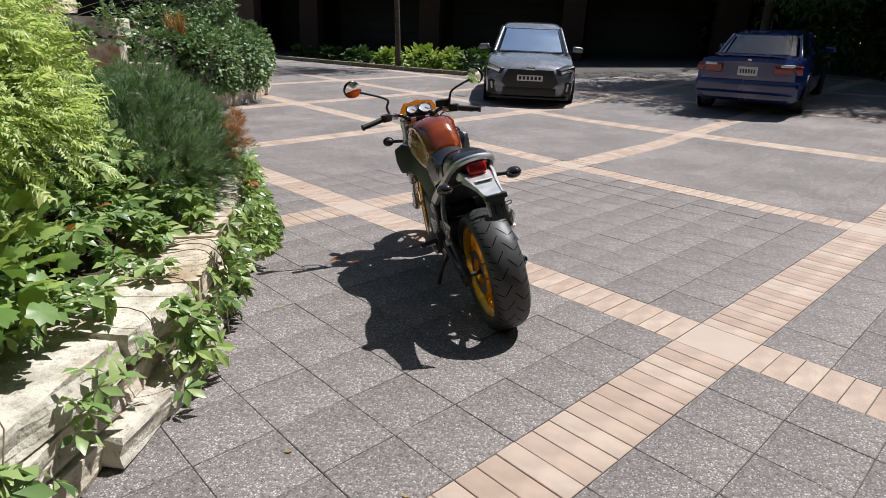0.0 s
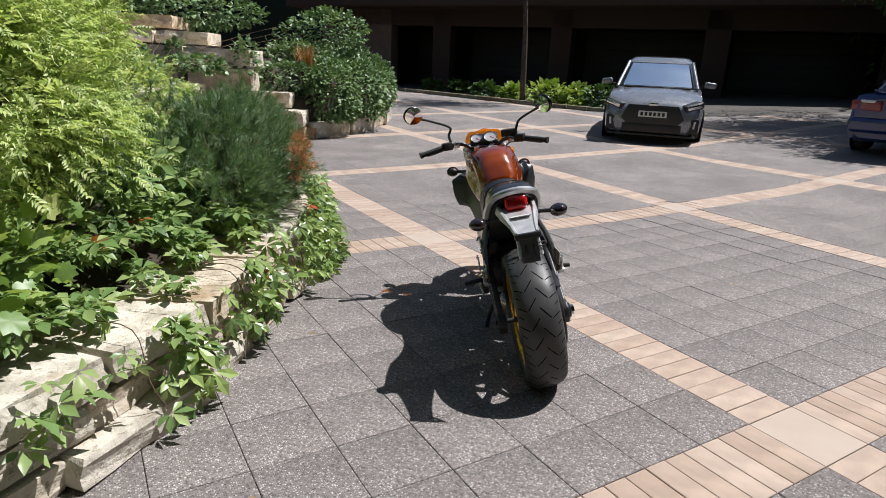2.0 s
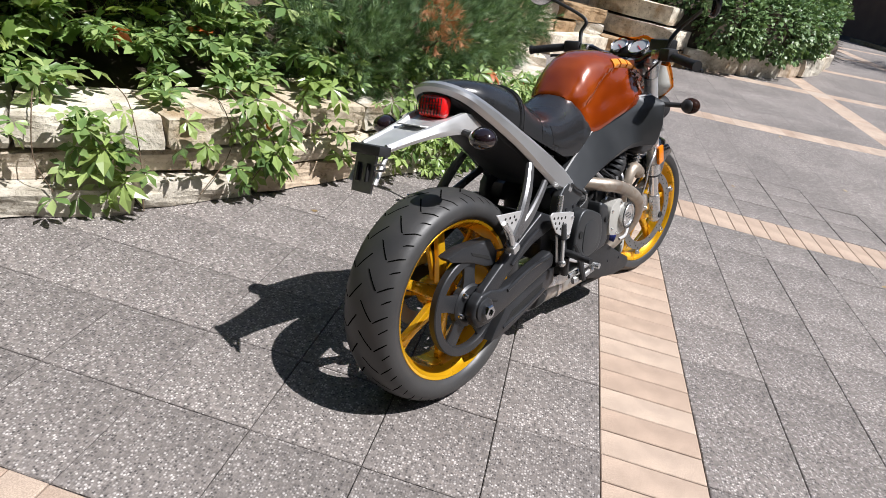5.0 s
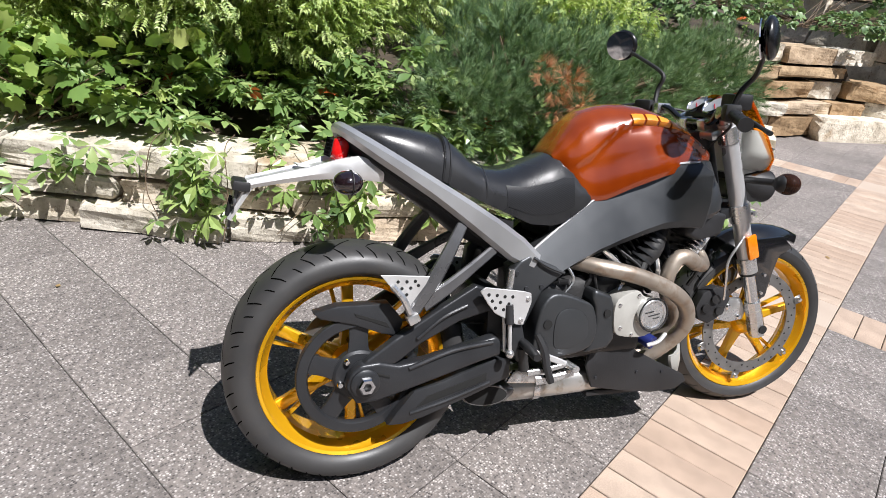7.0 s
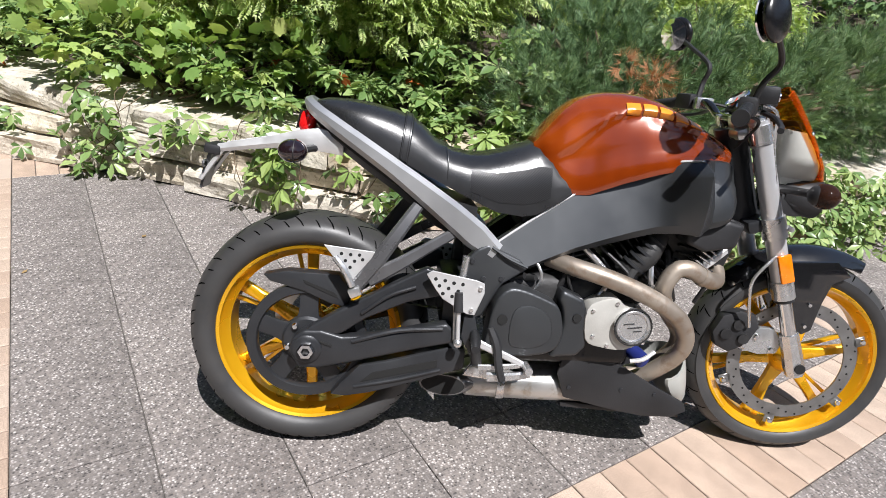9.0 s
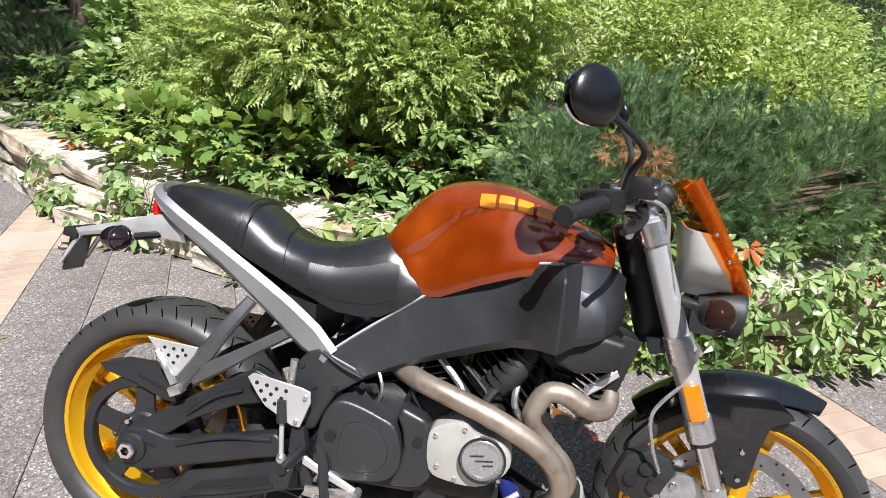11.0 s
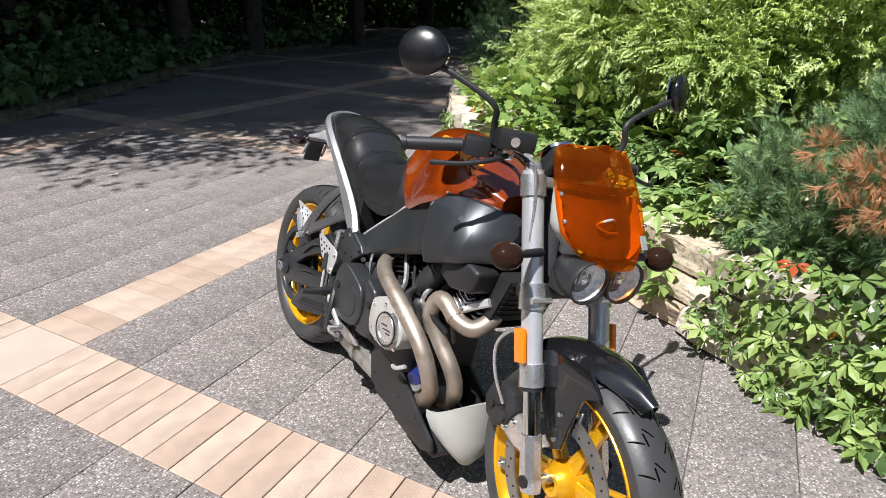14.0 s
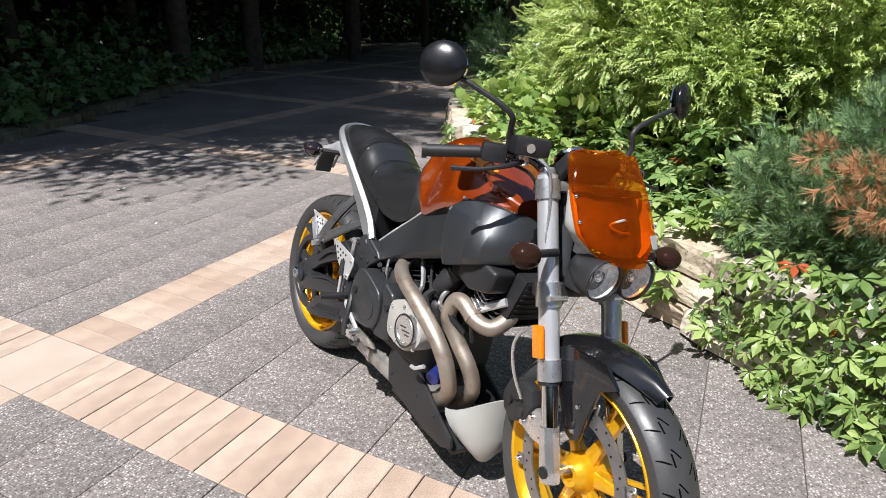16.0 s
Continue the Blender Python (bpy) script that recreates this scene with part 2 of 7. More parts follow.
M["alloy"] = surface("cast_alloy", (0.60, 0.60, 0.60), (0.70, 0.70, 0.70), 0.27, 0.85, 12, 0.12, 150, dirt=(0.57, 0.565, 0.56))
M["cream_alloy"] = surface("dull_cast_alloy", (0.42, 0.41, 0.38), (0.50, 0.49, 0.455), 0.5, 0.3, 14, 0.2, 150)
M["muffler_steel"] = surface("brushed_muffler_steel", (0.42, 0.41, 0.39), (0.54, 0.53, 0.51), 0.36, 0.75, 10, 0.15, 160, dirt=(0.33, 0.29, 0.24))
M["plate"] = surface("brushed_plate", (0.62, 0.62, 0.62), (0.70, 0.70, 0.70), 0.42, 0.6, 20, 0.1, 300)
M["chrome"] = surface("chrome", (0.72, 0.72, 0.73), (0.8, 0.8, 0.8), 0.10, 1.0, 6, 0, 90)
M["steel_pipe"] = surface("heated_exhaust_steel", (0.32, 0.265, 0.215), (0.46, 0.40, 0.335), 0.46, 0.7, 9, 0.12, 140, dirt=(0.30, 0.22, 0.16))
M["lightgrey"] = surface("light_grey_plastic", (0.44, 0.44, 0.41), (0.50, 0.50, 0.465), 0.35, 0, 6, 0.08, 200)
M["brake"] = surface("brake_disc", (0.26, 0.255, 0.25), (0.34, 0.335, 0.33), 0.4, 0.85, 30, 0.1, 300)
M["leather"] = surface("seat_vinyl", (0.014, 0.014, 0.015), (0.021, 0.021, 0.022), 0.29, 0, 6, 0.10, 420, 0.25, 0.75)
M["fork"] = surface("satin_fork_tube", (0.62, 0.62, 0.63), (0.70, 0.70, 0.71), 0.30, 0.6, 3, 0.03, 120, rvar=0.05)
M["hanger"] = surface("satin_hanger", (0.13, 0.13, 0.135), (0.17, 0.17, 0.175), 0.32, 0.6, 9, 0.08, 200)
# near-black fills that stand in for the shade inside holes and slots
M["hole"] = surface("hole_shade", (0.006, 0.006, 0.006), (0.01, 0.01, 0.01), 0.9, 0, 9, 0)
M["blue"] = surface("blue_filter", (0.012, 0.02, 0.13), (0.018, 0.03, 0.17), 0.4, 0.2, 9, 0)


def amber_shell():
    """Amber plastic: light and dark patches painted in for translucency, a clear coat on top."""
    m, n, l, b = mat("amber_shell")
    nz = tex(n, l, "noise", 6.0, detail=2.0)
    r = ramp(n, [(0.25, (0.11, 0.013, 0.001)), (0.5, (0.21, 0.030, 0.002)), (0.75, (0.33, 0.060, 0.006))])
    l.new(nz.outputs[0], r.inputs[0])
    l.new(r.outputs[0], b.inputs["Base Color"])
    b.inputs["Roughness"].default_value = 0.2
    b.inputs["Coat Weight"].default_value = 1.0
    b.inputs["Coat Roughness"].default_value = 0.04
    b.inputs["Metallic"].default_value = 0.1
    return m


def tinted(name, colour, gloss=0.1, rough=0.03, base=None):
    m, n, l, b = mat(name)
    t = n.new("ShaderNodeBsdfTransparent")
    t.inputs[0].default_value = (*colour, 1)
    b.inputs["Base Color"].default_value = (*(base or [q * 0.7 for q in colour]), 1)
    b.inputs["Roughness"].default_value = rough
    lw = n.new("ShaderNodeLayerWeight")
    lw.inputs[0].default_value = 0.5
    pw = n.new("ShaderNodeMath")
    pw.operation = "POWER"
    pw.inputs[1].default_value = 4.0
    l.new(lw.outputs["Facing"], pw.inputs[0])
    add = n.new("ShaderNodeMath")
    add.operation = "MULTIPLY_ADD"
    add.inputs[1].default_value = 0.6
    add.inputs[2].default_value = gloss
    l.new(pw.outputs[0], add.inputs[0])
    mx = n.new("ShaderNodeMixShader")
    l.new(add.outputs[0], mx.inputs[0])
    l.new(t.outputs[0], mx.inputs[1])
    l.new(b.outputs[0], mx.inputs[2])
    l.new(mx.outputs[0], n["Material Output"].inputs[0])
    return m


def carbon():
    """Ribbed grip fabric of the saddle's middle."""
    m, n, l, b = mat("ribbed_vinyl")
    co = n.new("ShaderNodeTexCoord")
    w = n.new("ShaderNodeTexWave")
    w.inputs["Scale"].default_value = 150.0
    w.bands_direction = "DIAGONAL"
    l.new(co.outputs["Object"], w.inputs["Vector"])
    r = ramp(n, [(0.2, (0.012, 0.012, 0.013)), (0.8, (0.020, 0.020, 0.021))])
    l.new(w.outputs[0], r.inputs[0])
    l.new(r.outputs[0], b.inputs["Base Color"])
    b.inputs["Roughness"].default_value = 0.30
    b.inputs["Coat Weight"].default_value = 0.2
    bump(n, l, b, w.outputs[0], 0.2, 0.002)
    return m


M["amber"] = amber_shell()
M["screen"] = tinted("amber_screen", (0.96, 0.56, 0.17), 0.06, base=(0.60, 0.14, 0.01))
M["black_shell"] = surface("glossy_black_plastic", (0.007, 0.007, 0.008), (0.011, 0.011, 0.012), 0.24, 0, 7, 0.1, 300)
M["inner_grey"] = surface("dark_inner_sheet", (0.05, 0.05, 0.05), (0.13, 0.13, 0.125), 0.5, 0, 22, 0.2, 120)
M["smoked_shell"] = surface("smoked_lens_shell", (0.012, 0.007, 0.009), (0.020, 0.011, 0.013), 0.10, 0, 9, 0, 90, 1.0)
M["glass"] = tinted("clear_glass", (0.97, 0.98, 0.98), 0.04)
M["midgrey"] = surface("grey_plastic", (0.33, 0.33, 0.305), (0.39, 0.39, 0.365), 0.38, 0, 6, 0.08, 200)
M["polished"] = surface("polished_edge", (0.66, 0.66, 0.66), (0.74, 0.74, 0.74), 0.3, 0.4, 8, 0.05, 200)
M["number_white"] = surface("pale_plate", (0.62, 0.62, 0.60), (0.70, 0.70, 0.68), 0.35, 0, 8, 0.1, 200)
M["smoked"] = tinted("smoked_lens", (0.10, 0.045, 0.03), 0.35, 0.08)
M["red_lens"] = surface("red_lens", (0.62, 0.006, 0.008), (0.80, 0.02, 0.02), 0.14, 0, 60, 0.2, 160, 0.8)
M["amber_lens"] = surface("amber_reflector", (0.72, 0.18, 0.004), (0.80, 0.23, 0.006), 0.2, 0, 60, 0.2, 200, 0.6)
M["logo"] = surface("yellow_lettering", (0.72, 0.22, 0.010), (0.78, 0.27, 0.014), 0.3, 0, 9, 0, 90, 0.6)
M["rib"] = carbon()
M["mirror"] = surface("mirror_glass", (0.85, 0.86, 0.87), (0.88, 0.88, 0.89), 0.02, 1.0, 3, 0, 90, rvar=0.01)
M["lamp_bowl"] = surface("lamp_bowl", (0.93, 0.93, 0.93), (0.97, 0.97, 0.97), 0.28, 0.25, 60, 0.3, 160, 0.5)

# ---- shapes ----
def part(name, bm, material, parent=None, label="", smooth=True, mx=None):
    """Links a bmesh as one mesh object, under a thing or a part."""
    me = bpy.data.meshes.new(name)
    bmesh.ops.recalc_face_normals(bm, faces=bm.faces)
    bm.to_mesh(me)
    bm.free()
    ob = new(name, me)
    me.materials.append(material)
    if smooth:
        me.shade_smooth()
        me.set_sharp_from_angle(angle=radians(38))
    if parent:
        ob.parent = parent
    if mx is not None:
        ob.matrix_basis = mx
    if label:
        ob["label"] = label
    return ob


def thing(name, label, category, m=None, group="", kind=""):
    ob = new(name)
    ob.empty_display_size = 0.1
    if m is not None:
        ob.matrix_basis = m
    return tagged(ob, label, category, group, kind)


def B():
    return bmesh.new()


def add_box(bm, c, s, rot=(0, 0, 0), bev=0.0, seg=2):
    t = bmesh.new()
    bmesh.ops.create_cube(t, size=1, matrix=Matrix.LocRotScale(c, Euler([radians(a) for a in rot]), s))
    if bev:
        bmesh.ops.bevel(t, geom=t.edges[:], offset=bev, segments=seg, profile=0.6, affect="EDGES")
    return merge(bm, t)


def merge(bm, t):
    me = bpy.data.meshes.new("tmp")
    t.to_mesh(me)
    t.free()
    bm.from_mesh(me)
    bpy.data.meshes.remove(me)
    return bm


def add_prism(bm, poly, x0, x1, bev=0.004, seg=2, axis="x"):
    """A flat plate with the outline poly of (y, z), from x0 to x1."""
    t = bmesh.new()
    f = t.faces.new([t.verts.new((x0, y, z)) for y, z in poly])
    r = bmesh.ops.extrude_face_region(t, geom=[f])
    bmesh.ops.translate(t, vec=(x1 - x0, 0, 0), verts=[v for v in r["geom"] if isinstance(v, bmesh.types.BMVert)])
    bmesh.ops.recalc_face_normals(t, faces=t.faces)
    if bev:
        bmesh.ops.bevel(t, geom=t.edges[:], offset=bev, segments=seg, profile=0.6, affect="EDGES")
    return merge(bm, t)


def smooth_poly(poly, steps=4):
    """A closed outline, rounded through its points."""
    n = len(poly)
    out = []
    for i in range(n):
        a, b, c, d = (Vector(poly[(i + k) % n]) for k in (-1, 0, 1, 2))
        for k in range(steps):
            t = k / steps
            out.append(tuple(0.5 * (2 * b + (c - a) * t + (2 * a - 5 * b + 4 * c - d) * t * t + (3 * b - a - 3 * c + d) * t ** 3)))
    return out


def spline(pts, steps=6):
    p = [Vector(q) for q in pts]
    p = [p[0] * 2 - p[1]] + p + [p[-1] * 2 - p[-2]]
    out = []
    for i in range(1, len(p) - 2):
        for k in range(steps):
            t = k / steps
            a, b, c, d = p[i - 1], p[i], p[i + 1], p[i + 2]
            out.append(0.5 * (2 * b + (c - a) * t + (2 * a - 5 * b + 4 * c - d) * t * t + (3 * b - a - 3 * c + d) * t ** 3))
    out.append(p[-2])
    return out


def add_rings(bm, rings, caps=True, closed=False):
    """Skins a row of rings of equal length."""
    vs = [[bm.verts.new(q) for q in r] for r in rings]
    n = len(vs[0])
    rows = list(zip(vs, vs[1:])) + ([(vs[-1], vs[0])] if closed else [])
    for a, b in rows:
        for k in range(n):
            bm.faces.new((a[k], a[(k + 1) % n], b[(k + 1) % n], b[k]))
    if caps and not closed:
        bm.faces.new(vs[0][::-1])
        bm.faces.new(vs[-1])
    return bm


def add_tube(bm, pts, r, seg=12, steps=6, flat=1.0, caps=True):
    """A round bar along a smooth line; r may be a list, one for each given point."""
    rs = r if isinstance(r, (list, tuple)) else [r] * len(pts)
    line = spline(pts, steps)
    side = None
    rings = []
    for i, q in enumerate(line):
        d = (line[min(i + 1, len(line) - 1)] - line[max(i - 1, 0)]).normalized()
        if side is None:
            side = d.orthogonal().normalized()
        side = (side - d * side.dot(d)).normalized()
        up = d.cross(side)
        u = i / steps
        k = min(int(u), len(rs) - 2)
        rad = rs[k] + (rs[k + 1] - rs[k]) * (u - k)
        rings.append([q + side * rad * math.cos(a) + up * rad * flat * math.sin(a) for a in (2 * math.pi * j / seg for j in range(seg))])
    return add_rings(bm, rings, caps)


def add_cyl(bm, p0, p1, r0, r1=None, seg=24):
    return add_tube(bm, [p0, p1], [r0, r0 if r1 is None else r1], seg, 1)


def add_lathe(bm, prof, c=(0, 0, 0), seg=64, closed=True):
    """Turns the outline prof of (x, radius) about an axle along x through c."""
    rings = []
    for i in range(seg):
        a = 2 * math.pi * i / seg
        rings.append([(c[0] + x, c[1] + r * math.cos(a), c[2] + r * math.sin(a)) for x, r in prof])
    vs = [[bm.verts.new(q) for q in r] for r in rings]
    m = len(prof)
    for i in range(seg):
        a, b = vs[i], vs[(i + 1) % seg]
        for k in range(m if closed else m - 1):
            bm.faces.new((a[k], b[k], b[(k + 1) % m], a[(k + 1) % m]))
    return bm


def add_ball(bm, c, s, seg=20, rot=(0, 0, 0)):
    bmesh.ops.create_uvsphere(bm, u_segments=seg, v_segments=seg // 2 + 2, radius=1, matrix=Matrix.LocRotScale(c, Euler([radians(a) for a in rot]), s))
    return bm


def add_sweep(bm, pts, w, h, up=(0, 0, 1), steps=6, corner=0.3):
    """A rounded rectangular bar along a line; w across, h along up, each a list, one for each given point."""
    line = spline(pts, steps)
    rings = []
    for i, q in enumerate(line):
        d = (line[min(i + 1, len(line) - 1)] - line[max(i - 1, 0)]).normalized()
        s = d.cross(Vector(up)).normalized()
        u2 = s.cross(d)
        u = i / steps
        k = min(int(u), len(w) - 2)
        a, b = w[k] + (w[k + 1] - w[k]) * (u - k), h[k] + (h[k + 1] - h[k]) * (u - k)
        ring = []
        for sx, sz in ((1, 1), (-1, 1), (-1, -1), (1, -1)):
            cx, cz = sx * a / 2, sz * b / 2
            e = min(a, b) * corner
            first, second = ((cx, cz - sz * e), (cx - sx * e, cz)) if sx * sz > 0 else ((cx - sx * e, cz), (cx, cz - sz * e))
            for px, pz in (first, second):
                ring.append(q + s * px + u2 * pz)
        rings.append(ring)
    return add_rings(bm, rings)


def stamp(name, tv, tf, pos, axes, size, material, parent=None, label=""):
    """One mesh out of many copies of a small triangle template. pos (n,3), axes (n,3,3) columns, size (n,)."""
    tv, tf = np.asarray(tv, float), np.asarray(tf, int)
    n, k = len(pos), len(tv)
    v = np.einsum("nij,kj->nki", axes, tv) * np.asarray(size)[:, None, None] + np.asarray(pos)[:, None, :]
    f = (tf[None] + (np.arange(n) * k)[:, None, None]).reshape(-1)
    me = bpy.data.meshes.new(name)
    me.vertices.add(n * k)
    me.vertices.foreach_set("co", v.reshape(-1))
    me.loops.add(len(f))
    me.loops.foreach_set("vertex_index", f)
    me.polygons.add(len(f) // 3)
    me.polygons.foreach_set("loop_start", np.arange(0, len(f), 3))
    me.update(calc_edges=True)
    me.validate()
    me.materials.append(material)
    ob = new(name, me)
    if parent:
        ob.parent = parent
    if label:
        ob["label"] = label
    return ob


def frames_of(rng, d, droop=0.0):
    """Axes for leaves that point along d (n,3): y along the leaf, z off its face, with a random roll."""
    d = d / np.linalg.norm(d, axis=1)[:, None]
    d[:, 2] -= droop
    d /= np.linalg.norm(d, axis=1)[:, None]
    ref = np.tile((0.0, 0.0, 1.0), (len(d), 1)) + rng.normal(0, 0.45, d.shape)
    x = np.cross(d, ref)
    x /= np.linalg.norm(x, axis=1)[:, None] + 1e-9
    z = np.cross(x, d)
    return np.stack((x, d, z), axis=2)


def leaflet(a, length, width, base=0.0, lift=0.0):
    """Five points and four triangles: a folded blade in the direction a (radians from y)."""
    ca, sa = math.cos(a), math.sin(a)
    pts = [(0, base, 0), (width / 2, base + length * 0.55, 0.05), (0, base + length, -0.20 + lift), (-width / 2, base + length * 0.55, 0.05), (0, base + length * 0.5, 0.0)]
    return [(x * ca + y * sa, -x * sa + y * ca, z) for x, y, z in pts], [(0, 1, 4), (1, 2, 4), (2, 3, 4), (3, 0, 4)]


def template(blades):
    v, f = [], []
    for b in blades:
        pv, pf = b
        f += [tuple(i + len(v) for i in t) for t in pf]
        v += pv
    return v, f


def finger(a, length, width, base, twist=0.0):
    """A long leaflet, widest past its middle, folded along the midrib and bent down at the tip."""
    ca, sa = math.cos(a), math.sin(a)
    pts = [(0, 0, 0), (width * 0.30, 0.30, 0.03), (width * 0.5, 0.62, 0.015), (0, 1.0, -0.20), (-width * 0.5, 0.62, 0.015), (-width * 0.30, 0.30, 0.03), (0, 0.5, -0.02)]
    pts = [(x * length, base + y * length, z * length + twist * x) for x, y, z in pts]
    return [(x * ca + y * sa, -x * sa + y * ca, z) for x, y, z in pts], [(k, (k + 1) % 6, 6) for k in range(6)]


PALMATE = template([finger(a, s, 0.43, 0.07, tw) for a, s, tw in ((0, 1.0, 0.1), (0.85, 0.92, -0.25), (-0.85, 0.92, 0.25), (1.75, 0.70, 0.2), (-1.75, 0.70, -0.2))])
FROND = []
for i in range(6):
    y = 0.08 + i * 0.15
    ln = 0.36 - abs(i - 2.0) * 0.035
    for sgn in (1, -1):
        a = sgn * (0.95 + 0.12 * math.sin(5.0 * i + sgn))
        c, s = math.cos(a), math.sin(a)
        q = [(0, 0, 0), (0.062, ln * 0.45, 0.05), (0, ln, -0.06 + 0.08 * math.sin(3.0 * i)), (-0.062, ln * 0.45, 0.05)]
        FROND.append(([(x * c + yy * s, -x * s + yy * c + y + 0.05 * (sgn > 0), z - 0.12 * y * y + 0.03 * sgn) for x, yy, z in q], [(0, 1, 2), (0, 2, 3)]))
FROND.append(leaflet(0, 0.28, 0.1, 0.9, -0.1))
FROND = template(FROND)
TUFT = []
for i in range(15):
    a, t = i * 2.4, 0.35 + 0.7 * ((i * 7) % 15) / 15
    dx, dz, dy = math.sin(t) * math.cos(a), math.sin(t) * math.sin(a), math.cos(t)
    b = 0.55 * (i % 5) / 5
    TUFT.append(([(-0.034, b, 0), (0.034, b, 0.03), (dx, b + dy, dz)], [(0, 1, 2)]))
TUFT = template(TUFT)
SPRAY = template([leaflet(a, s, 0.5 * s, b, l) for a, s, b, l in ((0, 0.5, 0.5, 0), (0.9, 0.5, 0.3, 0.1), (-0.9, 0.5, 0.35, -0.1), (1.3, 0.45, 0.05, 0.15), (-1.3, 0.45, 0.1, 0))])
BROAD = template([leaflet(0, 1.0, 0.75), leaflet(0.9, 0.55, 0.5), leaflet(-0.9, 0.55, 0.5)])

# a vine leaf: five blunt lobes round a notch at the stalk, cupped towards its edge
VINE = ([(0, 0.02, 0), (0, 0.42, 0.03)] + [(r * math.sin(a), 0.42 + r * math.cos(a), h) for a, r, h in ((2.85, 0.40, -0.02), (2.35, 0.50, -0.06), (1.95, 0.40, 0.0), (1.45, 0.56, -0.05), (1.05, 0.42, 0.01), (0.70, 0.58, -0.04), (0.35, 0.46, 0.01), (0.0, 0.62, -0.10), (-0.35, 0.46, 0.01), (-0.70, 0.58, -0.04), (-1.05, 0.42, 0.01), (-1.45, 0.56, -0.05), (-1.95, 0.40, 0.0), (-2.35, 0.50, -0.06), (-2.85, 0.40, -0.02))], [(1, k + 1, k) for k in range(2, 16)] + [(1, 2, 0), (1, 0, 16)])


def shell_points(rng, n, centre, radii, inner=0.55, lumps=7, rough=0.22):
    """Points in the outer layer of a lumpy mass of leaves, and the directions out of it."""
    d = rng.normal(size=(n, 3))
    d /= np.linalg.norm(d, axis=1)[:, None]
    lump = rng.normal(size=(lumps, 3))
    lump /= np.linalg.norm(lump, axis=1)[:, None]
    amp = rng.uniform(-rough, rough, lumps)
    bulge = 1 + (np.exp(6 * (d @ lump.T - 1)) * amp).sum(1)
    r = inner + (1 - inner) * rng.random(n) ** 0.5
    return np.asarray(centre) + d * np.asarray(radii) * (r * bulge)[:, None], d


def rise(x, y):
    """The height of the ground: level by the motorcycle, a slope further up the drive."""
    s = 0.5 * x + 0.866 * y
    if s < 2.5:
        return 0.0
    s = min(s, 26.0)
    side = 0.05 * min(max(x - 4.0, 0.0), 8.0) * min((s - 2.5) / 3.0, 1.0)
    return side + (0.035 * (s - 2.5) ** 2 / 5 if s < 5 else 0.035 * (s - 3.75))

# ---- ground and paving ----
TILE = 0.3136
GO = Vector((1.03, -0.42))
GA = radians(30.0)
EDGE = [(-30, -24), (-14, -12.2), (-6.2, -5.35), (-4.8, -4.0), (-3.4, -2.97), (-2.0, -2.08), (-1.0, -1.76), (-0.15, -1.47), (0.7, -1.42), (1.4, -1.38), (1.95, -1.42), (2.4, -1.60), (2.9, -1.84), (3.3, -1.95), (3.6, -2.2), (3.9, -2.75), (4.2, -3.2), (4.6, -3.5), (5.2, -3.75), (6.0, -3.85), (7.0, -3.85), (7.55, -3.6), (7.85, -2.95), (8.58, -2.28), (10.0, -1.66), (11.8, -1.58), (16, -1.95), (22, -3.2), (30, -6)]
BORDER = [(-30, -20), (-14, -6.6), (-11.2, -2.9), (-6.9, -0.08), (-5.1, 1.14), (-3.6, 2.4), (-2.6, 4.5), (-2.0, 9.0), (-1.5, 14)]
FAR = [(-8, 27), (-2, 21.5), (3, 16), (6.4, 13.0), (16, 13.4)]


def lerp(tab, t):
    for (a, va), (b, vb) in zip(tab, tab[1:]):
        if t <= b:
            return va + (vb - va) * max(0.0, (t - a) / (b - a))
    return tab[-1][1]


def paved(x, y):
    if x < lerp(EDGE, y) - 0.1 or y > lerp(FAR, x) or y < -22:
        return False
    if y < -1.5 and x > lerp(BORDER, y):
        return False
    return x < 14


def build_ground():
    bm = B()
    xs = [-400, -150, -60, -36, -30, -26] + [i * 0.5 for i in range(-44, 45)] + [26, 30, 36, 60, 150, 400]
    vs = [[bm.verts.new((x, y, rise(max(min(x, 20), -20), y) - 0.008)) for x in xs] for y in xs]
    for a, b in zip(vs, vs[1:]):
        for k in range(len(xs) - 1):
            bm.faces.new((a[k], a[k + 1], b[k + 1], b[k]))
    return tagged(part("ground", bm, M["joint"]), "dark sand and soil under and around the paving", "ground", kind="structure")


def paver_mesh(name, w, d, gap, material, h=0.03, ch=0.0025):
    me = bpy.data.meshes.new(name)
    a, b = w / 2 - gap, d / 2 - gap
    v = [(sx * (a - e), sy * (b - e), z) for e, z in ((0, -h), (0, -ch), (ch, 0)) for sx, sy in ((-1, -1), (1, -1), (1, 1), (-1, 1))]
    f = [(8, 9, 10, 11)] + [(r * 4 + k, r * 4 + (k + 1) % 4, r * 4 + 4 + (k + 1) % 4, r * 4 + 4 + k) for r in (0, 1) for k in range(4)]
    me.from_pydata(v, [], f)
    me.materials.append(material)
    return me


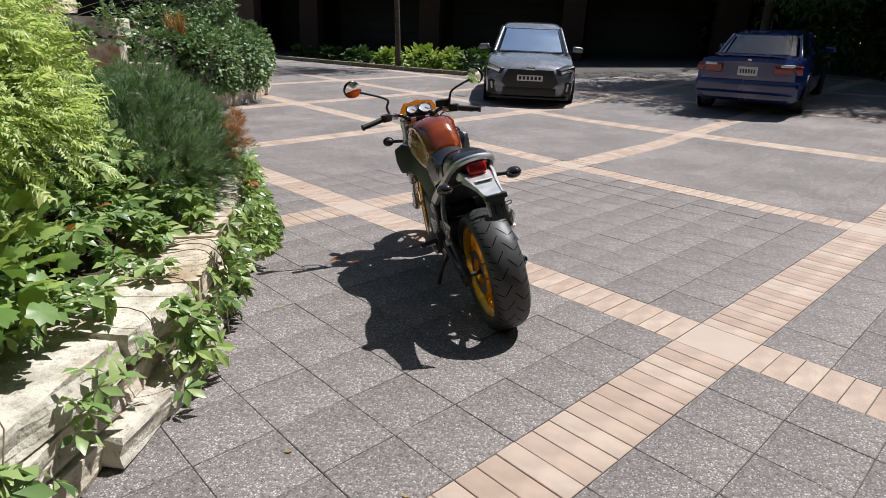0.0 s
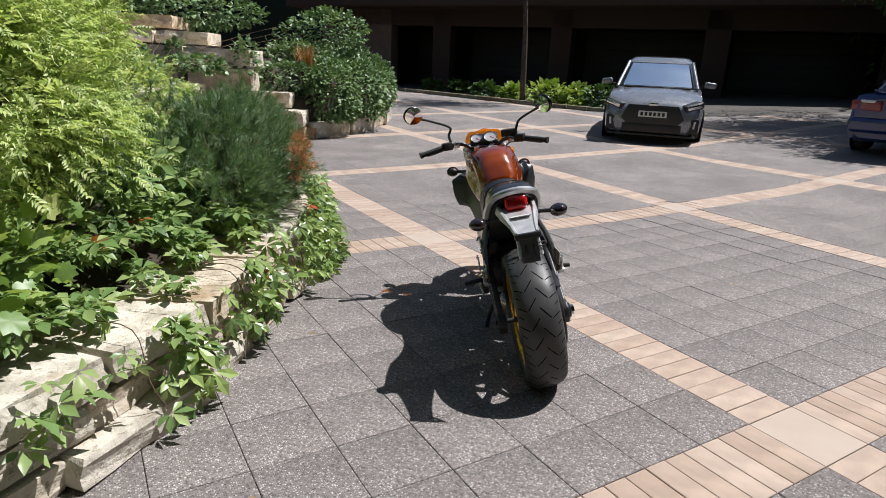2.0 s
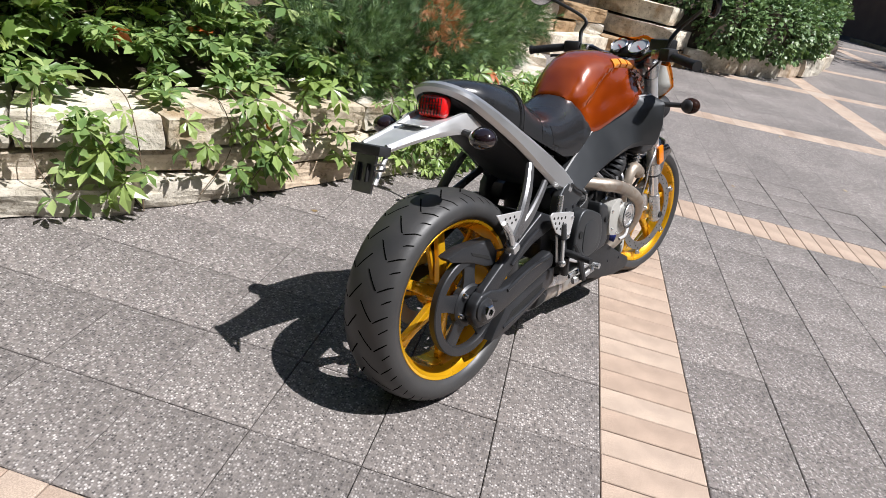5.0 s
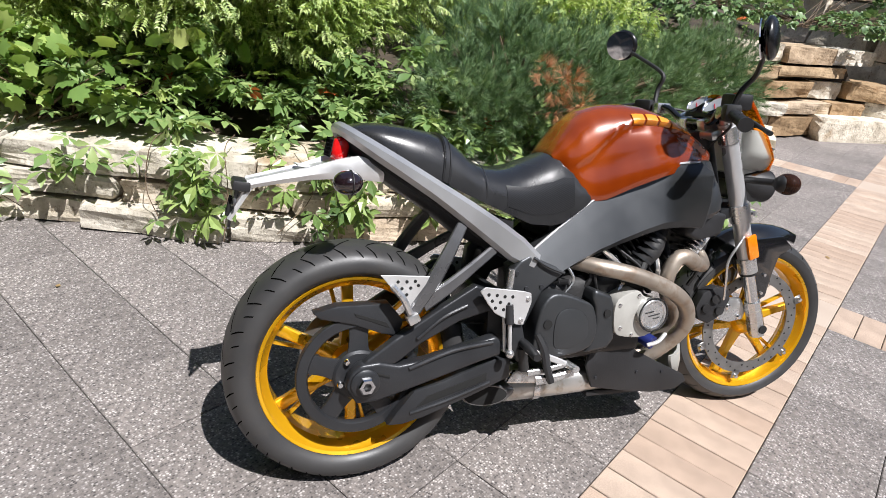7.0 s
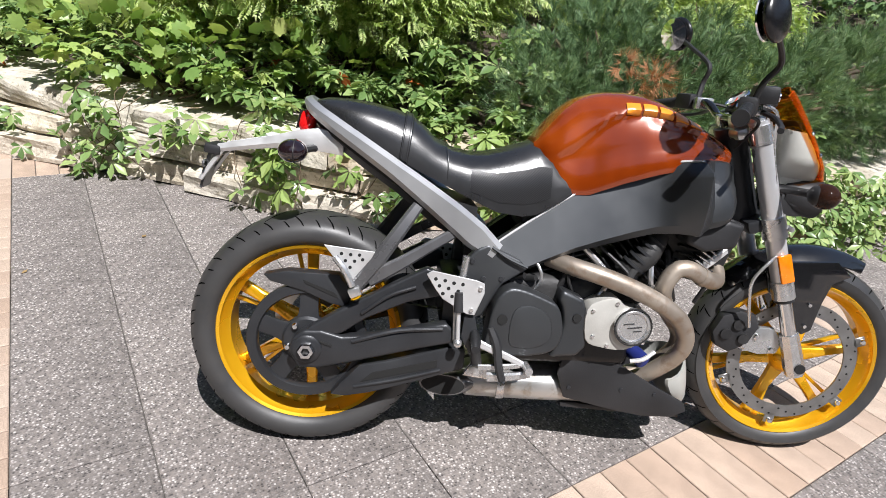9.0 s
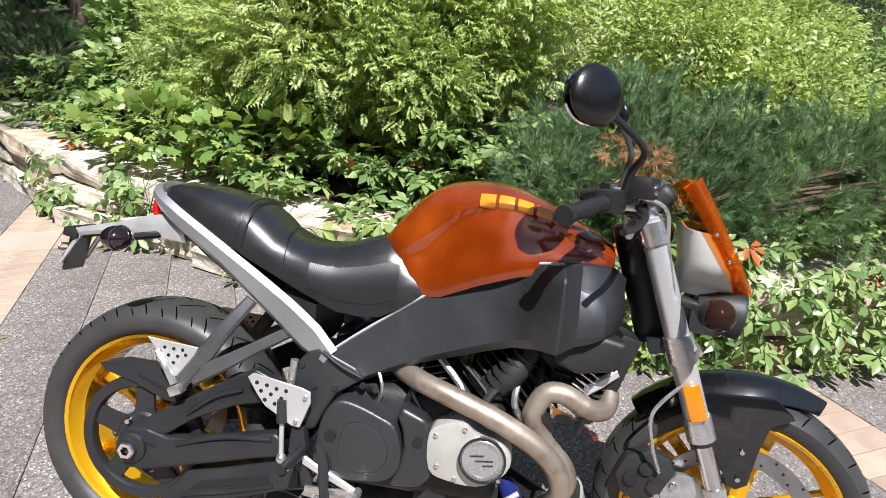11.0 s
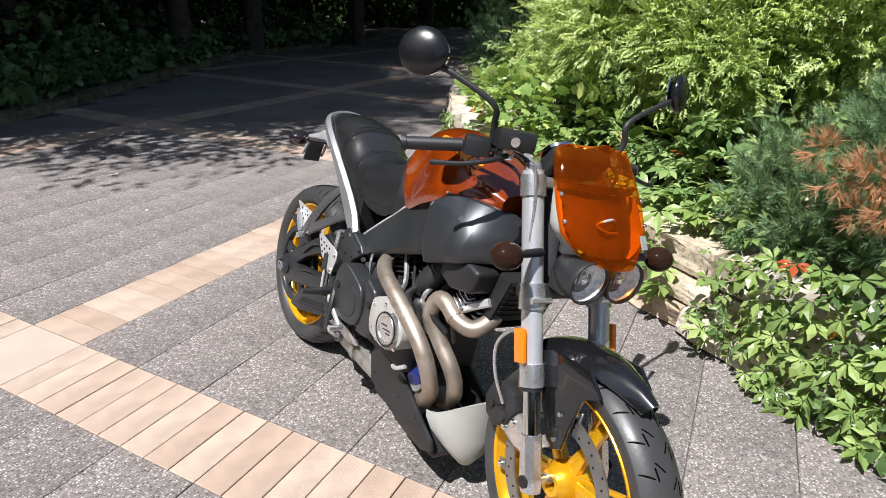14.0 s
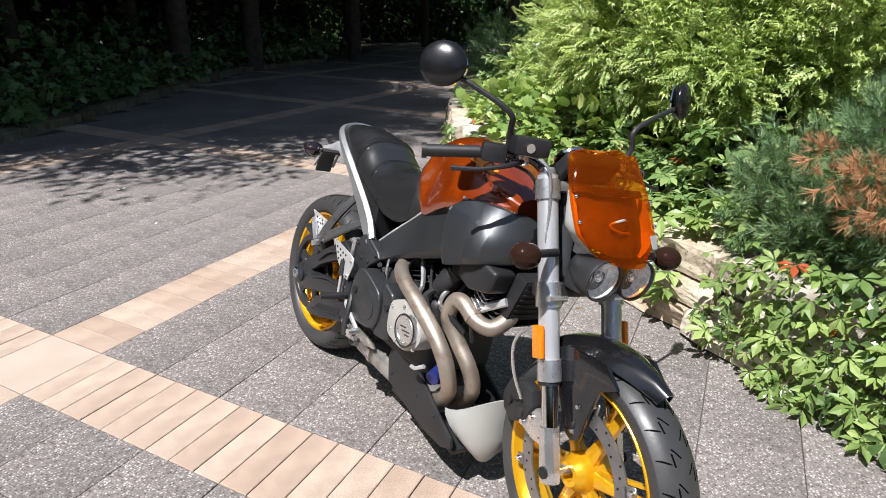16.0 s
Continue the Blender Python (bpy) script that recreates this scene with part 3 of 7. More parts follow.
def build_paving():
    root = thing("pavement", "grey exposed-aggregate pavers divided by sand-coloured brick bands", "pavement", kind="structure")
    rng = np.random.default_rng(5)
    near = {"paver": paver_mesh("paver", TILE, TILE, 0.0013, M["paver"]), "brick_u": paver_mesh("brick", TILE / 3, TILE, 0.0016, M["clay"]),
            "brick_v": paver_mesh("brick", TILE, TILE / 3, 0.0016, M["clay"]), "slab": paver_mesh("slab", TILE, TILE, 0.002, M["slab"])}
    c, s = math.cos(GA), math.sin(GA)
    pieces = {k: [] for k in near}
    for i in range(-75, 60):
        for j in range(-60, 85):
            x, y = GO.x + TILE * (i * c - j * s), GO.y + TILE * (i * s + j * c)
            if not paved(x, y):
                continue
            col, row = i % 10 == 0, j % 10 == 0
            if col and row:
                pieces["slab"].append((x, y))
            elif row:
                pieces["brick_u"] += [(x + c * TILE / 3 * k, y + s * TILE / 3 * k) for k in (-1, 0, 1)]
            elif col:
                pieces["brick_v"] += [(x - s * TILE / 3 * k, y + c * TILE / 3 * k) for k in (-1, 0, 1)]
            else:
                pieces["paver"].append((x, y))
    for kind, places in pieces.items():
        places.sort(key=lambda q: (q[0] - 0.2) ** 2 + (q[1] - 0.1) ** 2)
        cap = {"paver": 290, "brick_u": 145, "brick_v": 145, "slab": 3}[kind]
        name = "brick" if kind.startswith("brick") else kind
        for x, y in places[:cap]:
            ob = new(name, near[kind])
            ob.parent = root
            ob.matrix_basis = Matrix.LocRotScale((x, y, rise(x, y) + rng.normal(0, 0.0007)), Euler((rng.normal(0, 0.0016), rng.normal(0, 0.0016), GA + rng.normal(0, 0.0015))), None)
        w, d = {"brick_u": (TILE / 3, TILE), "brick_v": (TILE, TILE / 3)}.get(kind, (TILE, TILE))
        me = paver_mesh("distant_piece", w, d, 0.0006, M["paver"], ch=0.0006)
        tv = np.array([v.co[:] for v in me.vertices])
        tf = []
        for p in me.polygons:
            q = list(p.vertices)
            tf += [(q[0], q[1], q[2]), (q[0], q[2], q[3])]
        rest = places[cap:]
        if rest:
            ax = np.tile(np.array(((c, -s, 0), (s, c, 0), (0, 0, 1))), (len(rest), 1, 1))
            pos = np.array([(x, y, 0.0) for x, y in rest]) + np.array((0, 0, 1)) * rng.normal(0, 0.0002, (len(rest), 1))
            far = {"paver": "paver_far", "slab": "slab"}.get(kind, "clay_far")
            ob = stamp("distant_" + ("bricks" if name == "brick" else name + "s"), tv, tf, pos, ax, np.ones(len(rest)), M[far], root)
            ob["kind"] = "stuff"
            ob.data.shade_flat()
            for v in ob.data.vertices:
                v.co.z += rise(v.co.x, v.co.y)
    return root


build_ground()
build_paving()


# ---- raised bed and dry stone walls ----
def bed_top(y):
    return lerp([(-30, 0.3), (-5, 0.36), (2.6, 0.33), (3.7, 0.40), (5.0, 0.92), (6.6, 0.92), (7.2, 0.2), (8.3, 0.2), (8.6, 1.0), (9.3, 1.15), (11, 0.5), (13, 0.25), (30, 0.2)], y)


def build_bed():
    bm = B()
    ys = [-30, -20] + [-14 + 0.5 * i for i in range(70)] + [22, 30]
    rows = []
    for y in ys:
        e, t = lerp(EDGE, y), bed_top(y) + rise(lerp(EDGE, y), y)
        rows.append([bm.verts.new((e - d, y, t * (1 if k else 0) + h + noise.noise((e - d, y, 3)) * 0.05 * min(k, 1))) for k, (d, h) in enumerate(((0.2, -0.1), (0.21, -0.06), (0.7, 0.03), (1.5, 0.16), (3, 0.4), (6, 0.8), (14, 1.2)))])
    for a, b in zip(rows, rows[1:]):
        for k in range(len(a) - 1):
            bm.faces.new((a[k], b[k], b[k + 1], a[k + 1]))
    return tagged(part("planting_bed", bm, M["soil"]), "dark soil of the raised planting bed behind the stone edging", "soil", kind="structure")


def stone_mesh(seed, material):
    """A split block: flat bed faces, a rough broken front and chipped corners."""
    bm = B()
    bmesh.ops.create_cube(bm, size=1)
    bmesh.ops.subdivide_edges(bm, edges=bm.edges[:], cuts=4, use_grid_fill=True)
    for v in bm.verts:
        p = v.co
        out = sum(abs(q) > 0.49 for q in p)
        n = noise.noise_vector(Vector((p.x * 3.1 + seed * 7.1, p.y * 2.0, p.z * 1.4)))
        chip = noise.noise(Vector((p.x * 5.3, p.y * 3, p.z * 3 + seed * 3.7)))
        f = 1 - (0.010 + 0.028 * max(chip, 0)) * max(out - 1, 0)
        v.co = Vector((p.x * f + n.x * 0.018, p.y * f + n.y * 0.075 + chip * 0.02, p.z * (1 - 0.05 * max(chip, 0) * max(out - 1, 0)) + n.z * 0.035))
    me = bpy.data.meshes.new("stone")
    bmesh.ops.recalc_face_normals(bm, faces=bm.faces)
    bm.to_mesh(me)
    bm.free()
    me.materials.append(material)
    return me


STONES = [stone_mesh(i, M["stone"]) for i in range(10)]
BROWN_STONES = [stone_mesh(i + 20, M["stone_brown" if i % 3 else "stone"]) for i in range(9)]
SHADED_STONES = [stone_mesh(i + 40, M["stone_shaded"]) for i in range(5)]


def build_wall(label, y0, y1, courses, shift, seed, lengths=(0.35, 0.8), depth=0.32, step=0.0, top=None, jut=0.035, fill=(0.90, 1.0), stones=STONES):
    root = thing("stone_wall", label, "wall", kind="structure")
    rng = random.Random(seed)
    z0 = 0.0
    for n, h in enumerate(courses):
        y = y0 + rng.uniform(-0.2, 0.0)
        while y < y1:
            ln = rng.uniform(*lengths)
            # the stone's true length runs along the edge, so step by its share in y
            ea, eb = lerp(EDGE, y), lerp(EDGE, y + 0.25)
            ty = 0.25 / math.hypot(0.25, eb - ea)
            yb = y + ln * ty
            xa, xb = lerp(EDGE, y), lerp(EDGE, yb)
            ym = (y + yb) / 2
            if top is None or z0 + h * 0.5 < top(ym):
                ob = new("stone", rng.choice(stones))
                ob.parent = root
                length = math.hypot(xb - xa, yb - y)
                dep = depth * rng.uniform(0.85, 1.15)
                out = shift + rng.uniform(-jut, jut) - step * n
                nx, ny = (yb - y) / length, -(xb - xa) / length
                cx, cy = (xa + xb) / 2 + nx * (out - dep / 2), ym + ny * (out - dep / 2)
                ob.matrix_basis = Matrix.LocRotScale((cx, cy, rise(cx, cy) + z0 + h / 2), Euler((rng.uniform(-0.03, 0.03), rng.uniform(-0.03, 0.03), math.atan2(yb - y, xb - xa) + rng.choice((0, math.pi)) + rng.uniform(-0.04, 0.04))), (length * 0.99, dep, h * rng.uniform(*fill)))
            y = yb
        z0 += h
    return root


build_bed()
build_wall("low dry edging of split cream limestone beside the paving", -7.0, 3.5, (0.12, 0.115, 0.135), 0.085, 3, (0.35, 0.95), 0.50, 0.045, fill=(0.86, 0.97))
build_wall("tall dry wall of stacked ochre and grey limestone blocks", 4.1, 7.35, (0.24, 0.17, 0.22, 0.15, 0.20, 0.16, 0.20, 0.17), 0.05, 8, (0.5, 1.2), 0.5, 0.055, lambda y: bed_top(y) + 0.12, 0.10, (0.70, 0.92), BROWN_STONES)

build_wall("low course of grey limestone blocks under the ivy", 8.35, 13.0, (0.28,), 0.05, 14, (0.7, 1.2), 0.5, 0.0, None, 0.04, (0.9, 1.0))
PALE_STONES = [stone_mesh(i + 60, M["stone_pale"]) for i in range(4)]
for k, (cx, cy, z0, z1, lx, ly) in enumerate(((-4.05, 6.85, 0.0, 0.27, 0.95, 1.5), (-3.22, 8.22, 0.02, 0.30, 1.0, 0.55), (-3.38, 8.15, 0.31, 0.57, 1.30, 0.62), (-3.72, 8.25, 0.60, 0.85, 1.45, 0.65), (-4.05, 7.95, 0.86, 1.21, 1.0, 0.7), (-2.72, 3.98, 0.0, 0.34, 0.75, 0.42))):
    step_stone = new("stone_step", (PALE_STONES if k in (0, 2, 3, 5) else BROWN_STONES)[k % 4])
    step_stone.matrix_basis = Matrix.LocRotScale((cx, cy, (z0 + z1) / 2), Euler((0, 0, 0.04 * (k - 2) if k < 5 else -0.75)), (lx, ly, z1 - z0))
    tagged(step_stone, "large flat-topped limestone block of the garden steps", "stone step", "garden steps")

terrace = thing("stone_wall", "stacked pale limestone slabs of the upper terraces", "wall", kind="structure")
rg = random.Random(23)
for z0, z1, xa, xb, y in ((0.0, 0.52, -6.4, -4.3, 7.95), (0.53, 0.86, -6.4, -4.15, 8.0), (0.87, 1.21, -6.6, -4.7, 7.98), (1.24, 1.52, -7.4, -3.5, 8.02), (1.55, 1.76, -7.6, -4.3, 8.25), (1.80, 2.02, -7.8, -5.0, 8.7)):
    x = xb
    while x > xa:
        ln = rg.uniform(0.75, 1.3)
        ob = new("stone", rg.choice(PALE_STONES if z0 > 1.2 else STONES))
        ob.parent = terrace
        ob.matrix_basis = Matrix.LocRotScale((x - ln / 2, y + rg.uniform(-0.08, 0.08), (z0 + z1) / 2), Euler((0, 0, rg.uniform(-0.05, 0.05) + rg.choice((0, math.pi)))), (ln * 0.98, 0.7, (z1 - z0) * rg.uniform(0.9, 1.0)))
        x -= ln


# ---- plants ----
def hang(rng, n, yc, w, z0, z1, out=0.10):
    y = rng.normal(yc, w, n)
    e = np.array([lerp(EDGE, q) for q in y])
    z = rng.uniform(z0, z1, n)
    x = e + 0.06 + rng.uniform(0.0, out, n) * (1.2 - z / 0.5)
    d = np.stack((rng.uniform(0.35, 1.0, n), rng.normal(0, 0.5, n), rng.uniform(-0.9, 0.25, n)), 1)
    return np.stack((x, y, z), 1), d


def carpet(rng, n, y0, y1, d0, d1, h0, h1):
    """Rosettes of leaves at the ends of shoots, over the bed."""
    m = max(n // 6, 1)
    y = rng.uniform(y0, y1, m)
    dist = rng.uniform(d0, d1, m)
    lump = np.array([0.5 + 0.5 * noise.noise((yy * 2.6, dd * 2.6, 1.0)) for yy, dd in zip(y, dist)])
    z = np.array([bed_top(q) for q in y]) + 0.05 + dist * 0.10 + lump * rng.uniform(h0, h1, m)
    x = np.array([lerp(EDGE, q) for q in y]) - dist
    i = rng.integers(0, m, n)
    a = rng.uniform(0, 2 * math.pi, n)
    d = np.stack((np.cos(a) * 0.8 + 0.3, np.sin(a) * 0.8, rng.uniform(-0.3, 0.45, n)), 1)
    return np.stack((x[i], y[i], z[i]), 1) + d * rng.uniform(0.01, 0.06, (n, 1)) + rng.normal(0, 0.015, (n, 3)), d


def build_creeper():
    rng = np.random.default_rng(11)
    root = thing("creeper", "green five-fingered creeper spilling over the stone edging", "creeper", Matrix.Translation((-1.6, 0.0, 0.3)))
    inv = Matrix.Translation((1.6, 0.0, -0.3))
    groups = [hang(rng, n, yc, w, z0, z1, out) for n, yc, w, z0, z1, out in (
        (22, -2.2, 0.22, 0.05, 0.45, 0.10), (26, -1.40, 0.12, 0.03, 0.45, 0.14), (9, -0.95, 0.08, 0.25, 0.45, 0.08), (40, -0.45, 0.09, 0.04, 0.45, 0.12), (5, -0.12, 0.06, 0.2, 0.45, 0.08),
        (34, 0.20, 0.07, 0.05, 0.48, 0.12), (12, 0.60, 0.08, 0.15, 0.5, 0.08), (100, 1.15, 0.14, 0.03, 0.5, 0.14), (190, 1.6, 0.18, 0.03, 0.55, 0.16), (100, 2.1, 0.16, 0.02, 0.5, 0.18), (80, 2.5, 0.14, 0.02, 0.45, 0.20), (80, 2.85, 0.14, 0.02, 0.40, 0.26))]
    groups += [carpet(rng, 150, -3.4, 0.8, 0.16, 0.36, 0.0, 0.16), carpet(rng, 620, -3.6, 1.2, 0.32, 0.65, 0.03, 0.34), carpet(rng, 1500, -3.6, 1.0, 0.50, 1.3, 0.08, 0.62), carpet(rng, 560, 0.6, 2.5, 0.12, 0.75, 0.05, 0.34), carpet(rng, 560, 2.2, 5.0, 0.15, 2.2, 0.0, 0.35), carpet(rng, 320, -6.0, -3.2, 0.1, 0.9, 0.0, 0.3)]
    pos = np.concatenate([g[0] for g in groups])
    d = np.concatenate([g[1] for g in groups])
    ax = frames_of(rng, d.copy(), 0.15)
    size = rng.uniform(0.045, 0.118, len(pos)) * np.where(pos[:, 1] > 0.7, 0.78, 1.0)
    order = np.argsort((pos[:, 0] - 1.0) ** 2 + (pos[:, 1] - 0.4) ** 2)
    pos, ax, size = pos[order], ax[order], size[order]
    meshes = []
    for k, material in enumerate(("creeper_one",) * 5 + ("creeper_red",)):
        me = bpy.data.meshes.new("leaf")
        tv = [(x * (1 + 0.12 * math.sin(k * 3 + y * 5)), y, z + 0.12 * math.sin(k + 3 * y) * abs(x)) for x, y, z in PALMATE[0]]
        me.from_pydata(tv, [], PALMATE[1])
        me.materials.append(M[material])
        meshes.append(me)
    for i in range(300):
        ob = new("leaf", meshes[5] if i % 75 == 50 else meshes[i % 5])
        ob.parent = root
        m = Matrix(ax[i].tolist()).to_4x4()
        m.translation = pos[i].tolist()
        ob.matrix_basis = inv @ m @ Matrix.Scale(float(size[i]), 4)
    off = np.array((-1.6, 0.0, 0.3))
    red = rng.random(len(pos)) < 0.006
    red[:300] = False
    rest = ~red
    rest[:300] = False
    stamp("foliage", *PALMATE, pos[rest] - off, ax[rest], size[rest], M["creeper"], root)["kind"] = "stuff"
    if red.any():
        stamp("red_foliage", *PALMATE, pos[red] - off, ax[red], size[red], M["creeper_red"], root, "leaves turned red and orange")["kind"] = "stuff"
    bm = B()
    rg = random.Random(4)
    for k in range(20):
        y = rg.gauss(rg.choice((-1.4, -0.45, 0.2, 1.1, 1.6, 2.1)), 0.10)
        e = lerp(EDGE, y)
        pts = [(e - rg.uniform(0.15, 0.3), y, 0.43), (e + 0.02, y + rg.uniform(-0.1, 0.1), 0.43), (e + 0.08, y + rg.uniform(-0.12, 0.12), 0.25), (e + rg.uniform(0.06, 0.16), y + rg.uniform(-0.18, 0.18), rg.uniform(0.03, 0.12))]
        add_tube(bm, [Vector(p) - Vector((-1.6, 0, 0.3)) for p in pts], 0.0022, 5, 4)
    part("vine", bm, M["twig"], root)
    return root


def stems(bm, rg, base, tips, r0):
    for tip in tips:
        mid = Vector(base).lerp(Vector(tip), 0.5) + Vector((rg.uniform(-0.08, 0.08), rg.uniform(-0.08, 0.08), 0.06))
        b = Vector(base) + Vector((rg.uniform(-0.12, 0.12), rg.uniform(-0.12, 0.12), 0))
        add_tube(bm, [b, mid, tip], [r0, r0 * 0.65, r0 * 0.25], 6, 4)
    return bm


def build_shrub(name, label, base, lobes, count, size, tmpl, leaf, seed, droop=0.25, r0=0.014, clump=0):
    """A shrub: stems that fork to lobes, and leaves on the outside of each lobe."""
    rng = np.random.default_rng(seed)
    rg = random.Random(seed)
    root = thing(name, label, "shrub", Matrix.Translation(base))
    b = np.array(base)
    pos, d = [], []
    tot = sum(rx * ry + ry * rz + rx * rz for _, (rx, ry, rz) in lobes)
    for c, (rx, ry, rz) in lobes:
        n = int(count * (rx * ry + ry * rz + rx * rz) / tot)
        if clump:
            # leaves gather in sprays at the ends of twigs, with gaps between the sprays
            m = max(n // clump, 1)
            p, q = shell_points(rng, m, c, (rx, ry, rz), 0.72, 12, 0.45)
            k = rng.integers(0, m, n)
            q = q[k]
            side = rng.normal(0, 0.055, q.shape)
            p = p[k] + side + q * rng.uniform(-0.10, 0.06, (n, 1)) - np.array((0, 0, 1)) * (side ** 2).sum(1)[:, None] * 5
            q = q * 0.8 + side * 9
        else:
            p, q = shell_points(rng, n, c, (rx, ry, rz), 0.5, 9, 0.35)
        pos.append(p)
        d.append(q + np.array((0, 0, 0.25)) + rng.normal(0, 0.35, q.shape))
    pos, d = np.concatenate(pos), np.concatenate(d)
    keep = pos[:, 2] > b[2] - 0.05
    pos, d = pos[keep] - b, d[keep]
    bm = B()
    tips = [Vector(c) - Vector(base) + Vector((rg.uniform(-0.6, 0.6) * r[0], rg.uniform(-0.6, 0.6) * r[1], rg.uniform(-0.2, 0.5) * r[2])) for c, r in lobes for _ in range(5)]
    stems(bm, rg, (0, 0, -0.05), tips, r0)
    part("branchwork", bm, M["twig"], root)["kind"] = "stuff"
    stamp("foliage", *tmpl, pos, frames_of(rng, d, droop), rng.uniform(size * 0.7, size * 1.25, len(pos)), M[leaf], root)
    return root


build_creeper()
build_shrub("feathery_shrub", "tall shrub with feathery yellow-green leaves in the raised bed", (-2.75, 0.0, 0.5),
            [((-2.5, -0.35, 1.36), (0.72, 0.75, 0.50)), ((-2.72, 0.40, 1.42), (0.58, 0.58, 0.52)), ((-3.2, 0.0, 1.55), (0.9, 0.95, 0.70)), ((-2.9, -1.0, 1.16), (0.75, 0.7, 0.52)), ((-2.38, 0.10, 1.12), (0.45, 0.55, 0.26)), ((-3.6, -1.1, 1.25), (0.9, 0.8, 0.65))],
            33000, 0.088, FROND, "feather", 21, 0.12, clump=24)


def build_pine(label, base, lobes, count, size, seed):
    """A dwarf pine: bottle-brush shoots standing out of rounded pads, with dark gaps between them."""
    rng = np.random.default_rng(seed)
    rg = random.Random(seed)
    root = thing("dwarf_pine", label, "shrub", Matrix.Translation(base))
    pos, d = [], []
    tot = sum(r[0] * r[1] + r[1] * r[2] + r[0] * r[2] for _, r in lobes)
    for c, r in lobes:
        n = int(count * (r[0] * r[1] + r[1] * r[2] + r[0] * r[2]) / tot)
        p, q = shell_points(rng, n, c, r, 0.62, 9, 0.4)
        q = q * 0.95 + np.array((0.1, 0, 0.38)) + rng.normal(0, 0.36, q.shape)
        q /= np.linalg.norm(q, axis=1)[:, None]
        ln = rng.uniform(0.06, 0.15, n)
        for t in (0.0, 0.25, 0.5, 0.75, 1.0):
            pos.append(p + q * (ln * t)[:, None])
            d.append(q + rng.normal(0, 0.08, q.shape))
    pos, d = np.concatenate(pos) - np.array(base), np.concatenate(d)
    bm = B()
    tips = [Vector(c) - Vector(base) + Vector((rg.uniform(-0.7, 0.7) * r[0], rg.uniform(-0.7, 0.7) * r[1], rg.uniform(-0.2, 0.6) * r[2])) for c, r in lobes for _ in range(5)]
    stems(bm, rg, (0, 0, -0.05), tips, 0.018)
    part("branchwork", bm, M["twig"], root)
    stamp("foliage", *TUFT, pos, frames_of(rng, d, 0.0), rng.uniform(size * 0.75, size * 1.2, len(pos)), M["pine"], root)
    return root


pine = build_pine("dark green dwarf mountain pine with dense upright needles", (-1.9, 1.35, 0.38),
                  [((-1.82, 0.95, 0.62), (0.36, 0.34, 0.26)), ((-1.84, 1.45, 0.68), (0.38, 0.42, 0.28)), ((-1.84, 1.92, 0.64), (0.34, 0.34, 0.28)), ((-2.25, 1.3, 0.76), (0.42, 0.56, 0.30)), ((-1.72, 1.35, 0.54), (0.30, 0.50, 0.22)), ((-2.05, 2.30, 0.70), (0.36, 0.36, 0.32)), ((-2.3, 2.75, 0.72), (0.36, 0.34, 0.30)), ((-2.12, 2.78, 0.70), (0.34, 0.36, 0.30)), ((-2.28, 3.08, 0.76), (0.30, 0.28, 0.32)), ((-1.9, 1.2, 0.90), (0.16, 0.18, 0.16)), ((-2.0, 1.75, 0.92), (0.18, 0.18, 0.15))],
                  2150, 0.055, 31)


def build_dead_branch():
    rng = np.random.default_rng(6)
    pos, d = shell_points(rng, 34, (0, 0.04, 0.03), (0.05, 0.07, 0.06), 0.2, 4, 0.3)
    for c, r in (((0.02, -0.12, 0.08), 0.05), ((0.03, 0.12, -0.06), 0.06), ((-0.03, 0.02, -0.1), 0.05), ((0.02, -0.05, 0.0), 0.06)):
        p2, d2 = shell_points(rng, 15, c, (r * 0.8, r, r * 0.8), 0.2, 3, 0.3)
        pos, d = np.concatenate((pos, p2)), np.concatenate((d, d2))
    pos -= np.array((-1.9, 1.35, 0.38)) - np.array((-1.38, 1.27, 0.80))
    return stamp("dead_branch", *TUFT, pos, frames_of(rng, d + np.array((0.5, 0, 0.3)), 0.1), rng.uniform(0.04, 0.062, len(pos)), M["pine_dead"], pine, "withered orange-brown needles")


build_dead_branch()


def build_rust_grass():
    rng = random.Random(12)
    root = thing("ornamental_grass", "tuft of rust-brown ornamental grass above the stone wall", "grass", Matrix.Translation((-2.9, 8.9, 1.28)))
    bm = B()
    for _ in range(150):
        a, ln = rng.uniform(0, 6.283), rng.uniform(0.35, 0.65)
        x, y = rng.uniform(-0.12, 0.12), rng.uniform(-0.2, 0.2)
        dx, dy, w = math.cos(a) * rng.uniform(0.1, 0.6), math.sin(a) * rng.uniform(0.1, 0.6), 0.006
        rows = []
        for t in (0, 0.35, 0.7, 1.0):
            p = Vector((x + dx * ln * t, y + dy * ln * t, ln * (t - 0.35 * t * t)))
            o = Vector((-math.sin(a), math.cos(a), 0)) * w * (1 - 0.85 * t)
            rows.append((bm.verts.new(p - o), bm.verts.new(p + o)))
        for (p, q), (u, v) in zip(rows, rows[1:]):
            bm.faces.new((p, q, v, u))
    part("blades", bm, M["rust_grass"], root)["kind"] = "stuff"
    return root


